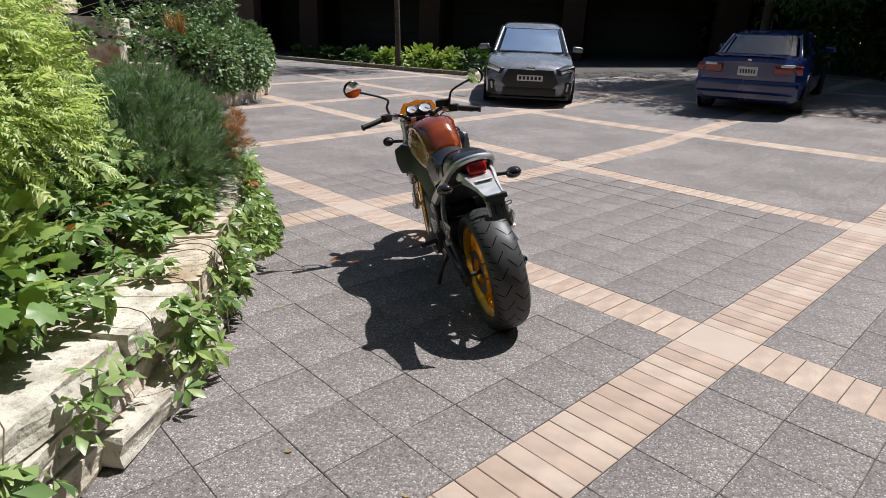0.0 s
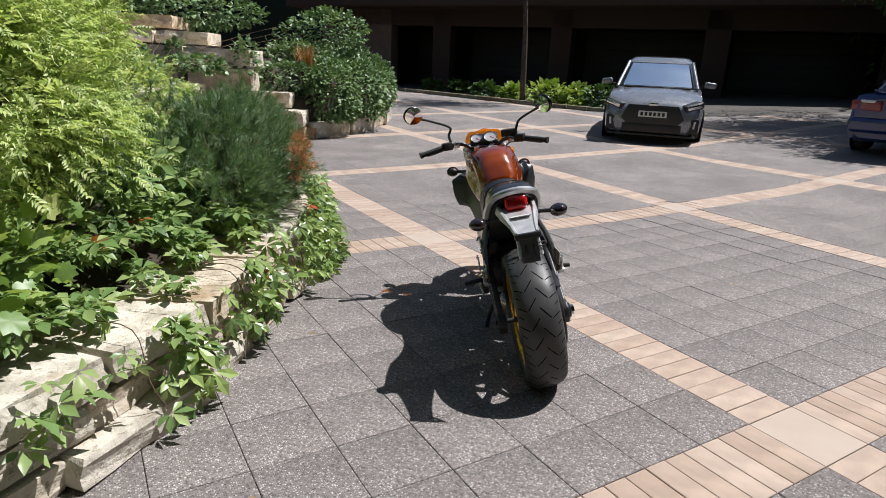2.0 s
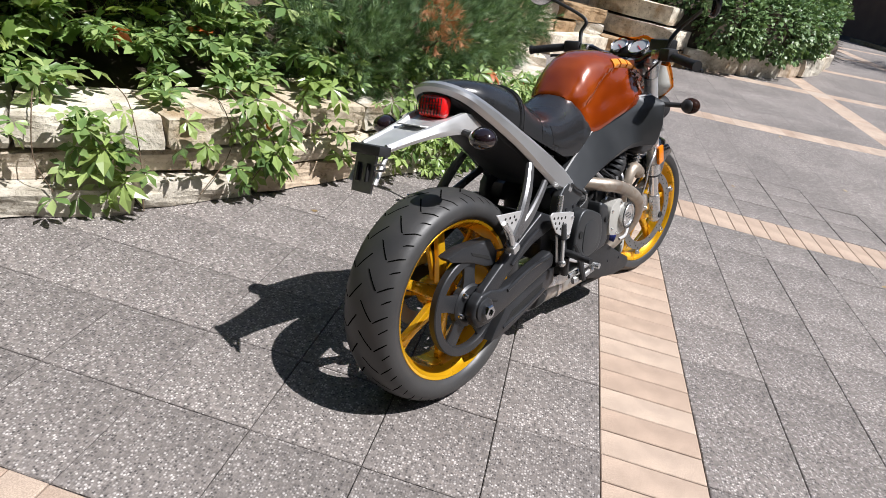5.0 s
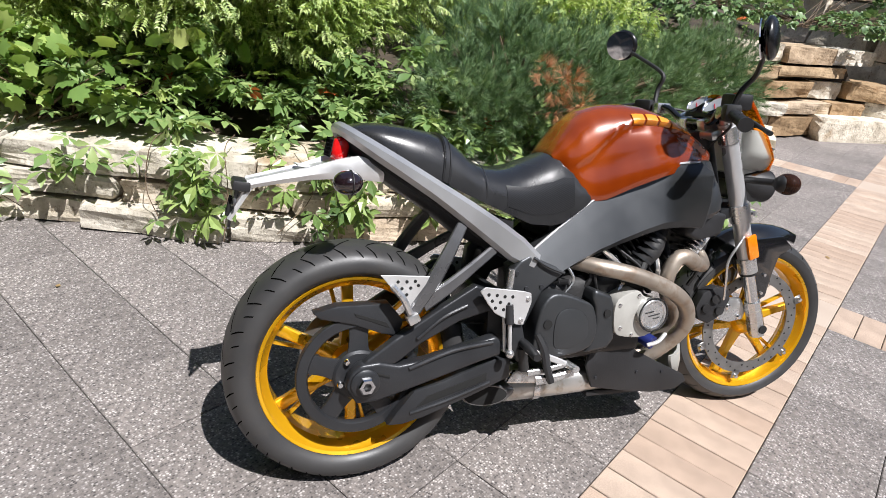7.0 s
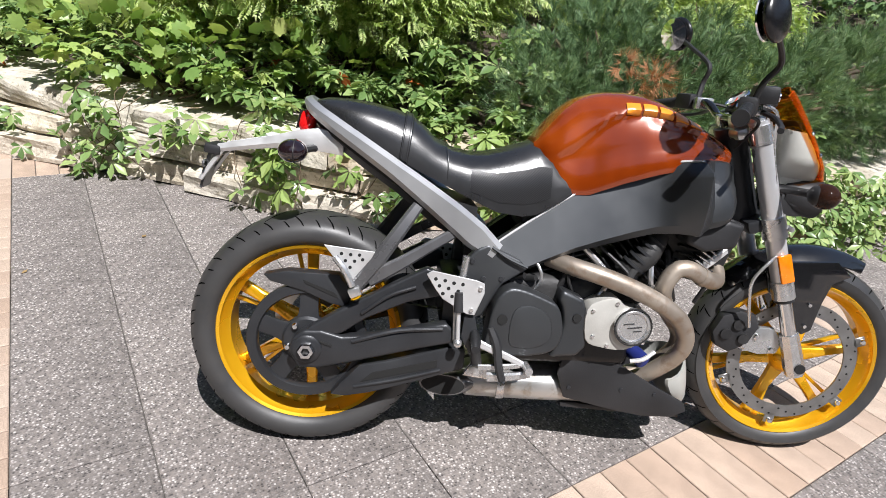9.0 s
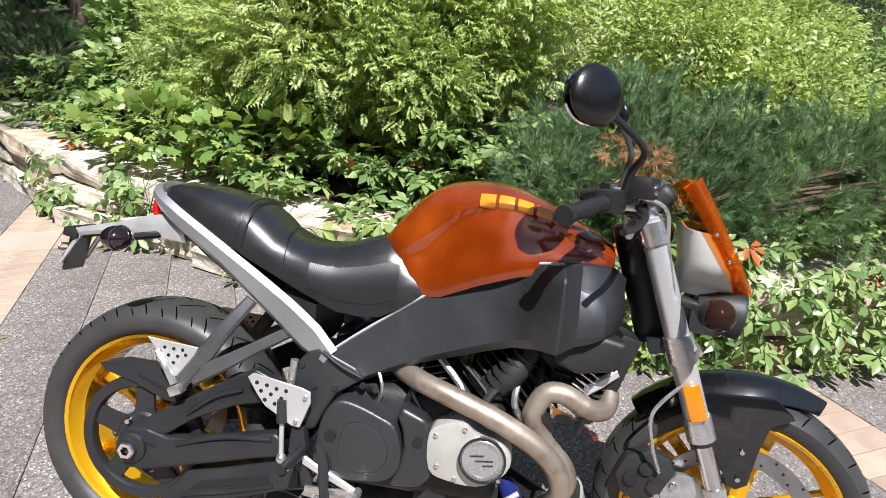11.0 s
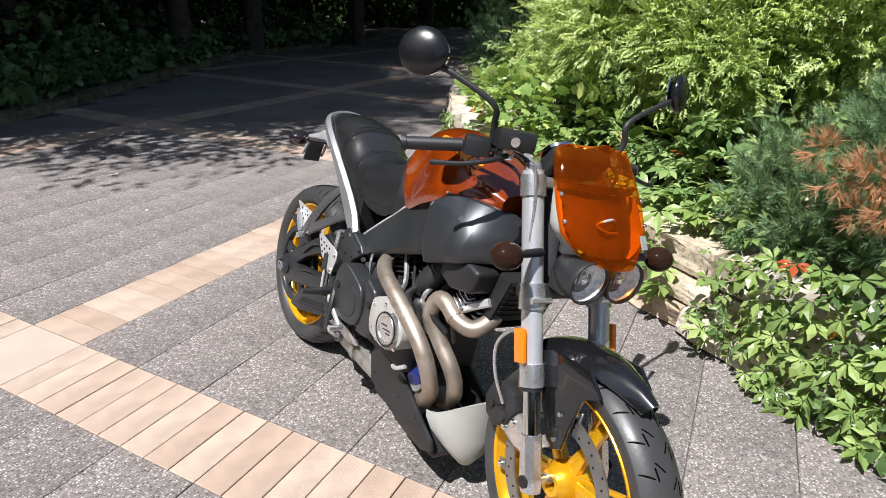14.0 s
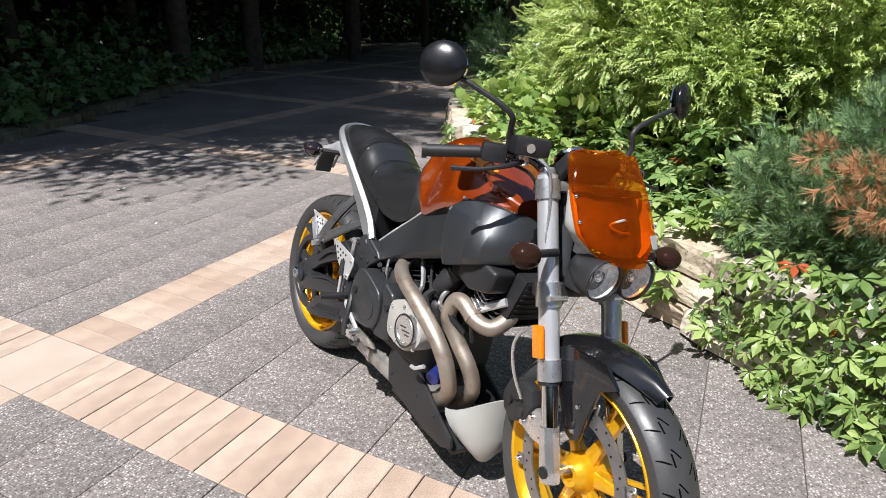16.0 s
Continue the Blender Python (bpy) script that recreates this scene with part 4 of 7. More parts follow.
build_rust_grass()
build_shrub("trailing_creeper", "mixed green creepers covering the upper terrace", (-4.6, 6.3, 1.2), [((-4.0, 6.6, 1.22), (0.5, 0.5, 0.20)), ((-3.62, 7.75, 1.30), (0.22, 0.25, 0.42)), ((-4.75, 7.75, 1.38), (0.20, 0.22, 0.30)), ((-4.9, 9.2, 2.15), (1.3, 0.6, 0.32)), ((-6.8, 9.2, 2.25), (1.2, 0.6, 0.4)), ((-3.3, 9.6, 1.45), (0.6, 0.5, 0.3)), ((-2.9, 11.3, 1.95), (0.85, 0.8, 0.55)), ((-3.0, 14.0, 1.0), (1.2, 1.8, 0.8)), ((-5.0, 5.2, 1.28), (0.9, 0.9, 0.25))], 9000, 0.085, BROAD, "ivy", 48, 0.3, 0.004)
build_pine("small dark green dwarf pine among pale stones", (-4.6, -4.3, 0.4), [((-4.6, -4.3, 0.75), (0.5, 0.55, 0.4)), ((-4.9, -4.7, 0.7), (0.45, 0.45, 0.35))], 420, 0.08, 33)
build_shrub("ivy_mound", "dense dark ivy hanging over the tall stone wall", (-2.7, 9.3, 0.4), [((-2.42, 8.75, 0.82), (0.50, 0.60, 0.58)), ((-2.05, 9.7, 0.85), (0.52, 0.75, 0.62)), ((-1.85, 10.9, 0.85), (0.50, 0.9, 0.66)), ((-3.1, 8.75, 1.02), (0.7, 0.45, 0.32)), ((-2.6, 10.3, 1.05), (0.7, 1.0, 0.45))], 10000, 0.075, BROAD, "ivy", 41, 0.5)
build_shrub("garden_shrub", "loose green garden shrub on the upper terrace", (-5.2, 2.5, 0.9), [((-5.0, 2.2, 1.4), (0.9, 0.9, 0.7)), ((-5.6, 3.4, 1.6), (1.0, 0.9, 0.8)), ((-4.2, 2.9, 1.0), (0.7, 0.6, 0.45))], 3200, 0.12, SPRAY, "creeper", 43, 0.2)
build_shrub("garden_shrub", "bright green climbing shrub behind the pine", (-3.1, 2.2, 0.6), [((-2.9, 2.3, 0.95), (0.5, 0.5, 0.42)), ((-3.5, 1.7, 1.22), (0.7, 0.65, 0.55)), ((-4.1, 2.5, 1.25), (0.7, 0.6, 0.50)), ((-4.9, 1.3, 1.5), (0.8, 0.8, 0.6))], 6200, 0.10, SPRAY, "feather", 47, 0.2)
build_shrub("garden_shrub", "broad green shrub behind the low stone edging", (-4.6, -2.6, 0.6), [((-4.4, -2.4, 1.0), (0.8, 0.9, 0.6)), ((-5.4, -3.2, 1.1), (0.9, 0.9, 0.7)), ((-3.6, -2.4, 0.7), (0.6, 0.6, 0.35))], 3600, 0.11, BROAD, "creeper", 44, 0.2)


build_shrub("grape_vine", "vine with large pale green lobed leaves behind the stone edging", (-2.15, -1.1, 0.42), [((-2.15, -1.40, 0.66), (0.32, 0.50, 0.19)), ((-2.05, -0.75, 0.66), (0.30, 0.45, 0.19)), ((-2.3, -0.2, 0.62), (0.25, 0.35, 0.14))], 520, 0.080, VINE, "vine", 49, 0.1, 0.006)


# ---- trees and woods ----
def build_tree(label, x, y, h, r, seed, leaves=2600, trunk_r=0.14, spread=1.0, size=0.20, first=0.45):
    rng = np.random.default_rng(seed)
    rg = random.Random(seed)
    root = thing("tree", label, "tree", Matrix.Translation((x, y, rise(x, y) - 0.05)))
    bm = B()
    lean = Vector((rg.uniform(-0.3, 0.3), rg.uniform(-0.3, 0.3), 0))
    add_tube(bm, [(0, 0, 0), lean * 0.3 + Vector((0, 0, h * 0.35)), lean + Vector((0, 0, h * 0.7)), lean * 1.2 + Vector((0, 0, h * 0.95))], [trunk_r * 1.25, trunk_r, trunk_r * 0.6, trunk_r * 0.15], 10, 5)
    clumps = []
    for k in range(16):
        a, z = k * 2.4 + rg.uniform(-0.4, 0.4), h * (first + (1 - first) * (k + 0.5) / 16)
        rr = r * (0.45 + 0.55 * rg.random()) * (1.0 - 0.45 * (z / h - first))
        tip = Vector((math.cos(a) * rr, math.sin(a) * rr, z + rg.uniform(0, 0.4)))
        start = lean * (z / h) + Vector((0, 0, z * 0.82))
        add_tube(bm, [start, start.lerp(tip, 0.5) + Vector((0, 0, 0.15)), tip], [trunk_r * 0.35, trunk_r * 0.2, trunk_r * 0.06], 6, 4)
        clumps.append((tip, r * rg.uniform(0.3, 0.5)))
        clumps.append((start.lerp(tip, 0.55) + Vector((0, 0, 0.2)), r * rg.uniform(0.28, 0.42)))
    part("trunk", bm, M["bark"], root)
    pos, d = [], []
    for c, cr in clumps:
        p, q = shell_points(rng, leaves // len(clumps), c, (cr, cr, cr * 0.7), 0.25, 5, 0.4)
        pos.append(p)
        d.append(q + rng.normal(0, 0.5, q.shape))
    pos, d = np.concatenate(pos), np.concatenate(d)
    stamp("crown", *SPRAY, pos, frames_of(rng, d, 0.4), rng.uniform(size * 0.7, size * 1.4, len(pos)), M["tree_leaf"], root)
    return root


tree_a = build_tree("tall leafy tree shading the drive", 3.6, -5.7, 8.5, 3.4, 51, 7000, size=0.24)
tree_b = build_tree("leafy tree at the dark edge of the drive", 0.9, -9.3, 8.0, 3.5, 52, 6500, 0.12, first=0.3, size=0.24)
# out of view, its high crown placed to cast shade on the drive
build_tree("unseen tall tree added to shade the drive", 3.7, -4.0, 15.0, 2.7, 58, 7500, 0.17, size=0.26, first=0.70)
# crowns above the view, added to shade the drive and block the sky
for src, x, y, rz, sc in ((tree_b, 3.4, -8.4, 40, 1.05), (tree_a, -1.2, -12.6, 130, 0.95), (tree_b, -4.6, -15.4, 200, 1.0), (tree_a, -8.5, -17.5, 70, 1.05), (tree_b, -12.5, -19.0, 300, 1.1), (tree_a, 6.8, -5.5, 250, 1.0), (tree_b, 6.0, -10.0, 160, 1.1), (tree_a, 1.5, -15.0, 20, 1.1),
                          (tree_b, -16.0, -15.0, 90, 1.1), (tree_a, -13.0, -8.0, 190, 0.9), (tree_b, -3.0, -19.5, 10, 1.2), (tree_a, 13.6, 9.8, 65, 1.05), (tree_a, -6.8, -13.6, 45, 1.0), (tree_a, -1.6, -10.2, 15, 1.1), (tree_a, 1.3, -7.5, 100, 1.12), (tree_b, 11.0, 11.5, 260, 0.9), (tree_a, -8.8, -7.2, 145, 1.1), (tree_b, -9.8, -10.6, 230, 1.1), (tree_a, -3.4, -11.7, 300, 1.2)):
    copy_thing(src, pose(x, y, rise(x, y) - 0.05, 0, 0, rz) @ Matrix.Scale(sc, 4))
build_tree("slender tree in the far planting bed", 2.3, 17.2, 6.5, 1.6, 57, 1200, 0.08, first=0.6)


def build_woods():
    rng = np.random.default_rng(77)
    line = [Vector(p) for p in ((15, 24), (16, 14), (15, 3), (13, -4), (9, -8), (5, -11.5), (1.5, -17.5), (-5, -22), (-14, -24), (-24, -21), (-26, -8))]
    pos, d = [], []
    for a, b in zip(line, line[1:]):
        n = int((b - a).length * 560)
        t = rng.random(n)
        p = np.array(a) + (np.array(b) - np.array(a)) * t[:, None]
        z = rng.random(n) ** 0.9 * 7.5
        p = p + rng.normal(0, 0.8, p.shape)
        pos.append(np.column_stack((p, z)))
        d.append(rng.normal(size=(n, 3)))
    pos, d = np.concatenate(pos), np.concatenate(d)
    return tagged(stamp("woods", *SPRAY, pos, frames_of(rng, d, 0.3), rng.uniform(0.35, 0.75, len(pos)), M["tree_leaf"]), "dark leafy undergrowth closing off the end of the drive", "woods", kind="stuff")


build_woods()


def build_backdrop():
    """A plain sheet behind the undergrowth, near-black like shaded trees, so that no bare horizon shows between the
    leaves.
    """
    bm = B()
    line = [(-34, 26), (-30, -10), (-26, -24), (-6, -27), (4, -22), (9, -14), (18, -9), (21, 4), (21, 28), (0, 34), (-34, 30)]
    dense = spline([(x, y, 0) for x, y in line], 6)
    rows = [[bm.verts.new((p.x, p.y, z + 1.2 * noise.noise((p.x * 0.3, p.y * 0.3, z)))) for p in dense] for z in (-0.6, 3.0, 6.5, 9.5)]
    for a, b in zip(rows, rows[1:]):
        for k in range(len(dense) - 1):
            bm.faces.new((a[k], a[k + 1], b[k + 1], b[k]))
    return tagged(part("backdrop", bm, M["far_green"]), "dark sheet standing in for distant shaded trees round the grounds", "trees", kind="structure")


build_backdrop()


def build_border():
    """Kerb stones and low shade plants along the far side of the drive."""
    rng = np.random.default_rng(15)
    root = thing("border_kerb", "row of rough grey kerb stones along the shaded drive", "kerb", kind="structure")
    y = -13.5
    rg = random.Random(2)
    while y < -3.4:
        xa, xb = lerp(BORDER, y), lerp(BORDER, y + 0.45)
        ob = new("stone", rg.choice(SHADED_STONES))
        ob.parent = root
        ob.matrix_basis = Matrix.LocRotScale(((xa + xb) / 2 + 0.15, y + 0.22, 0.03), Euler((0, 0, math.atan2(0.45, xb - xa))), (math.hypot(0.45, xb - xa) * 0.97, 0.22, rg.uniform(0.10, 0.16)))
        y += 0.45
    n = 3200
    y = rng.uniform(-15, -2.4, n)
    dist = rng.random(n) ** 1.3 * 3.0 + 0.12
    x = np.array([lerp(BORDER, q) for q in y]) + dist
    z = rng.random(n) * (0.25 + 0.35 * dist) + 0.08
    pos = np.column_stack((x, y, z))
    stuff = stamp("ground_cover", *BROAD, pos, frames_of(rng, rng.normal(size=(n, 3)) + np.array((0, 0, 0.6)), 0.2), rng.uniform(0.09, 0.2, n), M["ivy"])
    tagged(stuff, "low dark shade plants under the trees", "plants", kind="stuff")


build_border()


# ---- garage building beyond the drive ----
def build_garage():
    a, b = Vector((-5.5, 26.5)), Vector((15.5, 15.6))
    u = (b - a).normalized()
    ang = math.atan2(u.y, u.x)
    ln = (b - a).length
    z0 = 0.45
    root = thing("garage_building", "long dark brown garage building with deep shaded openings", "building", Matrix.Translation((a.x, a.y, z0)) @ Matrix.Rotation(ang, 4, "Z"))
    bays = [0.0, 3.6, 5.6, 6.4, 10.6, 11.4, 16.0, 16.8, 21.2, 22.2, ln]
    for k in range(0, len(bays) - 1, 2):
        bm = add_box(B(), ((bays[k] + bays[k + 1]) / 2, 0, 1.7), (bays[k + 1] - bays[k], 0.6, 4.4), bev=0.02)
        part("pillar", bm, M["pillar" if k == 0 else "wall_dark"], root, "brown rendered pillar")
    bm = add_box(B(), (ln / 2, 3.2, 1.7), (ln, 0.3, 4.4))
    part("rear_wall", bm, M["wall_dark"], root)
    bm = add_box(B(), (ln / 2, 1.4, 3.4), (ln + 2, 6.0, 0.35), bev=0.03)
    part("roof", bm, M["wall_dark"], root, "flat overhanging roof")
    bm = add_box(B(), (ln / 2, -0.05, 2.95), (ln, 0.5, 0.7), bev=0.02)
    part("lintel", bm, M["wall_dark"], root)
    for k in range(1, len(bays) - 2, 2):
        w = bays[k + 1] - bays[k]
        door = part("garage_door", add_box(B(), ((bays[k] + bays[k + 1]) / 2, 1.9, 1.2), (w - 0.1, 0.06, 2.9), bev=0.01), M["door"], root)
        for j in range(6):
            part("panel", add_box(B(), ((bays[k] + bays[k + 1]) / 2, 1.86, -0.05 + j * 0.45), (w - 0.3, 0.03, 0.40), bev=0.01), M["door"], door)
    for x in (0.15, ln - 0.15):
        part("side_wall", add_box(B(), (x, 1.6, 1.7), (0.3, 3.2, 4.4)), M["wall_dark"], root)
    return root


build_garage()


def build_far_bed():
    rng = np.random.default_rng(91)
    root = thing("far_kerb", "low stone kerb of the planting bed before the garages", "kerb", kind="structure")
    rg = random.Random(9)
    x = -3.0
    while x < 6.2:
        y, y2 = lerp(FAR, x), lerp(FAR, x + 0.5)
        ob = new("stone", rg.choice(SHADED_STONES))
        ob.parent = root
        ob.matrix_basis = Matrix.LocRotScale((x + 0.25, (y + y2) / 2 + 0.2, rise(x, y) + 0.04), Euler((0, 0, math.atan2(y2 - y, 0.5))), (math.hypot(0.5, y2 - y) * 0.98, 0.3, 0.14))
        x += 0.5
    for k, (px, py, r, h, leaf) in enumerate(((0.4, 20.6, 0.45, 0.35, "ivy"), (1.3, 19.4, 0.5, 0.4, "ivy"), (2.2, 18.6, 0.5, 0.45, "hosta"), (3.1, 17.5, 0.75, 0.6, "hosta"), (3.9, 16.9, 0.55, 0.5, "hosta"), (4.6, 16.0, 0.6, 0.6, "ivy"), (5.4, 15.3, 0.6, 0.6, "ivy"), (-0.6, 21.4, 0.4, 0.35, "ivy"))):
        z = rise(px, py)
        plant = thing("bed_plant", "clump of pale broad-leaved hosta" if leaf == "hosta" else "clump of dark green shade plants", "plant", Matrix.Translation((px, py, z)), "plants of the far bed")
        p, d = shell_points(rng, 170, (0, 0, h * 0.45), (r, r, h * 0.7), 0.3, 5, 0.3)
        stamp("foliage", *BROAD, p, frames_of(rng, d + np.array((0, 0, 0.3)), 0.2), rng.uniform(0.14, 0.26, len(p)), M["hosta" if leaf == "hosta" else "shade_leaf"], plant)


build_far_bed()

# ---- motorcycle ----
LEAN = Matrix.Translation((0.012, 0, 0)) @ Matrix.Rotation(radians(1.0), 4, "Z") @ Matrix.Rotation(radians(-13.3), 4, "Y")
bike = thing("motorcycle", "amber and dark grey motorcycle with gold wheels on its side stand", "motorcycle", LEAN)
AX = Vector((0, 1.07, 0.93))
STEER = Matrix.Translation(AX) @ Matrix.Translation((-0.010, 0.012, 0)) @ Matrix.Rotation(radians(-8.0), 4, Vector((0, -0.23, 0.63))) @ Matrix.Translation(-AX)


def bp(name, bm, material, label="", parent=None, smooth=True, front=False):
    return part(name, bm, M[material], parent or bike, label, smooth, STEER if front else None)


def tyre_profile(w, R, bead):
    half = [(0.72 * w, bead), (0.88 * w, bead + 0.008), (0.99 * w, bead + 0.024), (w, bead + 0.036), (0.95 * w, R - 0.029), (0.80 * w, R - 0.0165), (0.56 * w, R - 0.0068), (0.28 * w, R - 0.0015), (0, R)]
    return half + [(-x, r) for x, r in half[-2::-1]]


def tread(w, R, bead, c, count, marks):
    """Near-black strips for the shaded tread cuts, laid round the tyre on both shoulders."""
    prof = sorted((x, r) for x, r in tyre_profile(w, R, bead)[2:-2])
    bm = B()

    def at(phi, x):
        r = lerp(prof, x) + 0.0006
        return (c[0] + x, c[1] + r * math.cos(phi), c[2] + r * math.sin(phi))
    for k in range(count):
        for side in (1, -1):
            p0 = 2 * math.pi * (k + (0.5 if side < 0 else 0)) / count
            for x0, x1, a0, a1, wd in marks:
                row = []
                for i in range(7):
                    t = i / 6
                    x, a = side * w * (x0 + (x1 - x0) * t), p0 + (a0 + (a1 - a0) * t)
                    ww = wd * (1 - 0.5 * abs(2 * t - 1) ** 3) / R / 2
                    dx = abs(x1 - x0) * w
                    if dx > abs(a1 - a0) * R:
                        row.append((bm.verts.new(at(a - ww, x)), bm.verts.new(at(a + ww, x))))
                    else:
                        row.append((bm.verts.new(at(a, x - wd / 2)), bm.verts.new(at(a, x + wd / 2))))
                for (a, b), (d, e) in zip(row, row[1:]):
                    bm.faces.new((a, b, e, d))
    return bm


def rim_bm(hw, c):
    return add_lathe(B(), [(hw, 0.243), (hw + 0.004, 0.2395), (hw, 0.232), (hw - 0.012, 0.2275), (hw - 0.03, 0.211), (-hw + 0.03, 0.211), (-hw + 0.012, 0.2275), (-hw, 0.232), (-hw - 0.004, 0.2395), (-hw, 0.243), (-hw + 0.02, 0.237), (hw - 0.02, 0.237)], c, 72)


def spoke_bm(c, a, w0, w1, x0, x1, r0=0.045, r1=0.216, thick=0.024):
    bm = B()
    u, t = Vector((0, math.cos(a), math.sin(a))), Vector((0, -math.sin(a), math.cos(a)))
    rings = []
    for k in range(6):
        f = k / 5
        r, w = r0 + (r1 - r0) * f, (w0 + (w1 - w0) * f) * (1 - 0.25 * math.sin(math.pi * f))
        x = x0 + (x1 - x0) * f
        o = Vector(c) + u * r + Vector((x, 0, 0))
        th = thick * (1.1 - 0.25 * f)
        rings.append([o + t * w * q + Vector((th * s, 0, 0)) for q, s in ((-0.5, -0.35), (-0.36, -0.5), (0.36, -0.5), (0.5, -0.35), (0.5, 0.35), (0.36, 0.5), (-0.36, 0.5), (-0.5, 0.35))])
    add_rings(bm, rings)
    return bm


def bolt(bm, p, r=0.007, h=0.006):
    x, y, z = p
    return add_lathe(bm, [(0, 0.0001), (0, r), (h * 0.6, r), (h, r * 0.7), (h, 0.0001)], p, 10, False)


def build_wheel(name, label, c, w, R, hw, front, spin):
    rim = bp(name, rim_bm(hw, c), "gold", label, front=front)
    sub = lambda n, bm, m, lab="", smooth=True: part(n, bm, M[m], rim, lab, smooth)
    sub("tyre", add_lathe(B(), tyre_profile(w, R, 0.2365), c, 96), "rubber", "black road tyre with cut tread")
    marks = [(0.05, 0.48, 0.0, 0.15, 0.0052), (0.54, 0.92, 0.16, 0.08, 0.0050), (0.72, 0.97, 0.25, 0.19, 0.0044)] if not front else [(0.10, 0.40, 0.03, 0.10, 0.0046), (0.50, 0.90, 0.0, 0.045, 0.0046), (0.40, 0.44, -0.02, 0.07, 0.004)]
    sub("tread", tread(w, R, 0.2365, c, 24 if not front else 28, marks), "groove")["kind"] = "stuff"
    sub("hub", add_lathe(B(), [(0.062, 0.018), (0.062, 0.030), (0.05, 0.038), (0.03, 0.050), (-0.03, 0.050), (-0.05, 0.046), (-0.062, 0.036), (-0.062, 0.018)], c, 40), "gold")
    for k in range(6):
        a = spin + k * math.pi / 3
        sub("spoke", spoke_bm(c, a, 0.040 if front else 0.046, 0.028 if front else 0.032, 0.012, 0.0), "gold")
        sub("spoke", spoke_bm(c, a + 0.20, 0.016, 0.012, -0.012, -0.014, 0.05, 0.216, 0.016), "gold")
    return rim, sub


# rear wheel, belt pulley, brake
RC = (0.0, -0.006, 0.305)
rear, sub = build_wheel("rear_wheel", "gold six-spoke rear wheel", RC, 0.091, 0.318, 0.072, False, 0.55)
bm = add_lathe(B(), [(0.098, 0.128), (0.098, 0.150), (0.101, 0.1525), (0.119, 0.1525), (0.122, 0.150), (0.122, 0.128), (0.116, 0.124), (0.104, 0.124)], RC, 72)
pulley = sub("pulley", bm, "frame_plain", "dark slotted drive belt pulley")
for k in range(5):
    part("pulley_spoke", spoke_bm(RC, 0.3 + k * 2 * math.pi / 5, 0.075, 0.05, 0.108, 0.110, 0.03, 0.132, 0.012), M["frame_plain"], pulley)
part("pulley_hub", add_lathe(B(), [(0.095, 0.02), (0.122, 0.02), (0.122, 0.058), (0.116, 0.064), (0.095, 0.064)], RC, 40), M["frame_plain"], pulley)
for k in range(5):
    a = 0.95 + k * 2 * math.pi / 5
    part("bolt", bolt(B(), (0.122, RC[1] + 0.05 * math.cos(a), RC[2] + 0.05 * math.sin(a)), 0.0085, 0.012), M["chrome"], pulley)
sub("brake_disc", add_lathe(B(), [(-0.075, 0.075), (-0.071, 0.075), (-0.071, 0.117), (-0.075, 0.117)], RC, 60), "brake")
# belt: a flat band round the pulley and the drive sprocket
bm = B()
loop = [(0.1525 * math.cos(a), 0.305 + 0.1525 * math.sin(a)) for a in [math.pi * 0.56 + math.pi * 0.88 * i / 20 for i in range(21)]]
loop += [(0.47 + 0.045 * math.cos(a), 0.345 + 0.045 * math.sin(a)) for a in [-math.pi * 0.42 + math.pi * 0.84 * i / 10 for i in range(11)]]
add_rings(bm, [[(0.102, y, z), (0.119, y, z), (0.119, 0.47 * 0.012 + y * 0.988, 0.345 * 0.012 + z * 0.988), (0.102, 0.47 * 0.012 + y * 0.988, 0.345 * 0.012 + z * 0.988)] for y, z in loop], closed=True)
bp("drive_belt", bm, "rubber")

# swingarm
ARM = [(-0.046, 0.293), (-0.036, 0.328), (-0.010, 0.350), (0.035, 0.352), (0.085, 0.338), (0.16, 0.345), (0.25, 0.366), (0.345, 0.388), (0.366, 0.37), (0.362, 0.335), (0.29, 0.318), (0.20, 0.294), (0.110, 0.270), (0.03, 0.250), (-0.02, 0.250)]
BRACE = [(-0.012, 0.340), (0.005, 0.358), (0.075, 0.405), (0.197, 0.478), (0.285, 0.528), (0.345, 0.505), (0.352, 0.462), (0.245, 0.436), (0.145, 0.388), (0.085, 0.345), (0.04, 0.325)]
for x0, x1 in ((0.126, 0.165), (-0.160, -0.122)):
    arm = bp("swingarm", add_prism(B(), ARM, x0, x1, 0.010, 3), "frame_plain", "dark grey cast swingarm")
    part("brace", add_prism(B(), BRACE, x0 + 0.004, x1 - 0.006, 0.008, 3), M["frame_plain"], arm)
bp("swingarm_bridge", add_box(B(), (0, 0.37, 0.42), (0.27, 0.08, 0.13), bev=0.02), "frame_plain")
for x, y0, z0, y1, z1, r in ((0.164, 0.11, 0.328, 0.335, 0.374, 0.0065), (0.162, 0.13, 0.402, 0.26, 0.478, 0.005)):
    bp("arm_rib", add_tube(B(), [(x, y0, z0), (x + 0.002, (y0 + y1) / 2, (z0 + z1) / 2 + 0.012), (x, y1, z1)], r, 8, 6), "frame_plain")
bm = add_lathe(B(), [(0.16, 0.0001), (0.16, 0.036), (0.170, 0.036), (0.174, 0.030), (0.174, 0.0001)], (0, 0.0, 0.303), 32, False)
bp("axle_cap", bm, "frame_plain")
bm = add_lathe(B(), [(0.173, 0.010), (0.173, 0.022), (0.186, 0.022), (0.190, 0.019), (0.190, 0.011), (0.180, 0.009)], (0, 0.0, 0.303), 6)
bp("axle_nut", bm, "chrome", "bright axle nut", smooth=False)
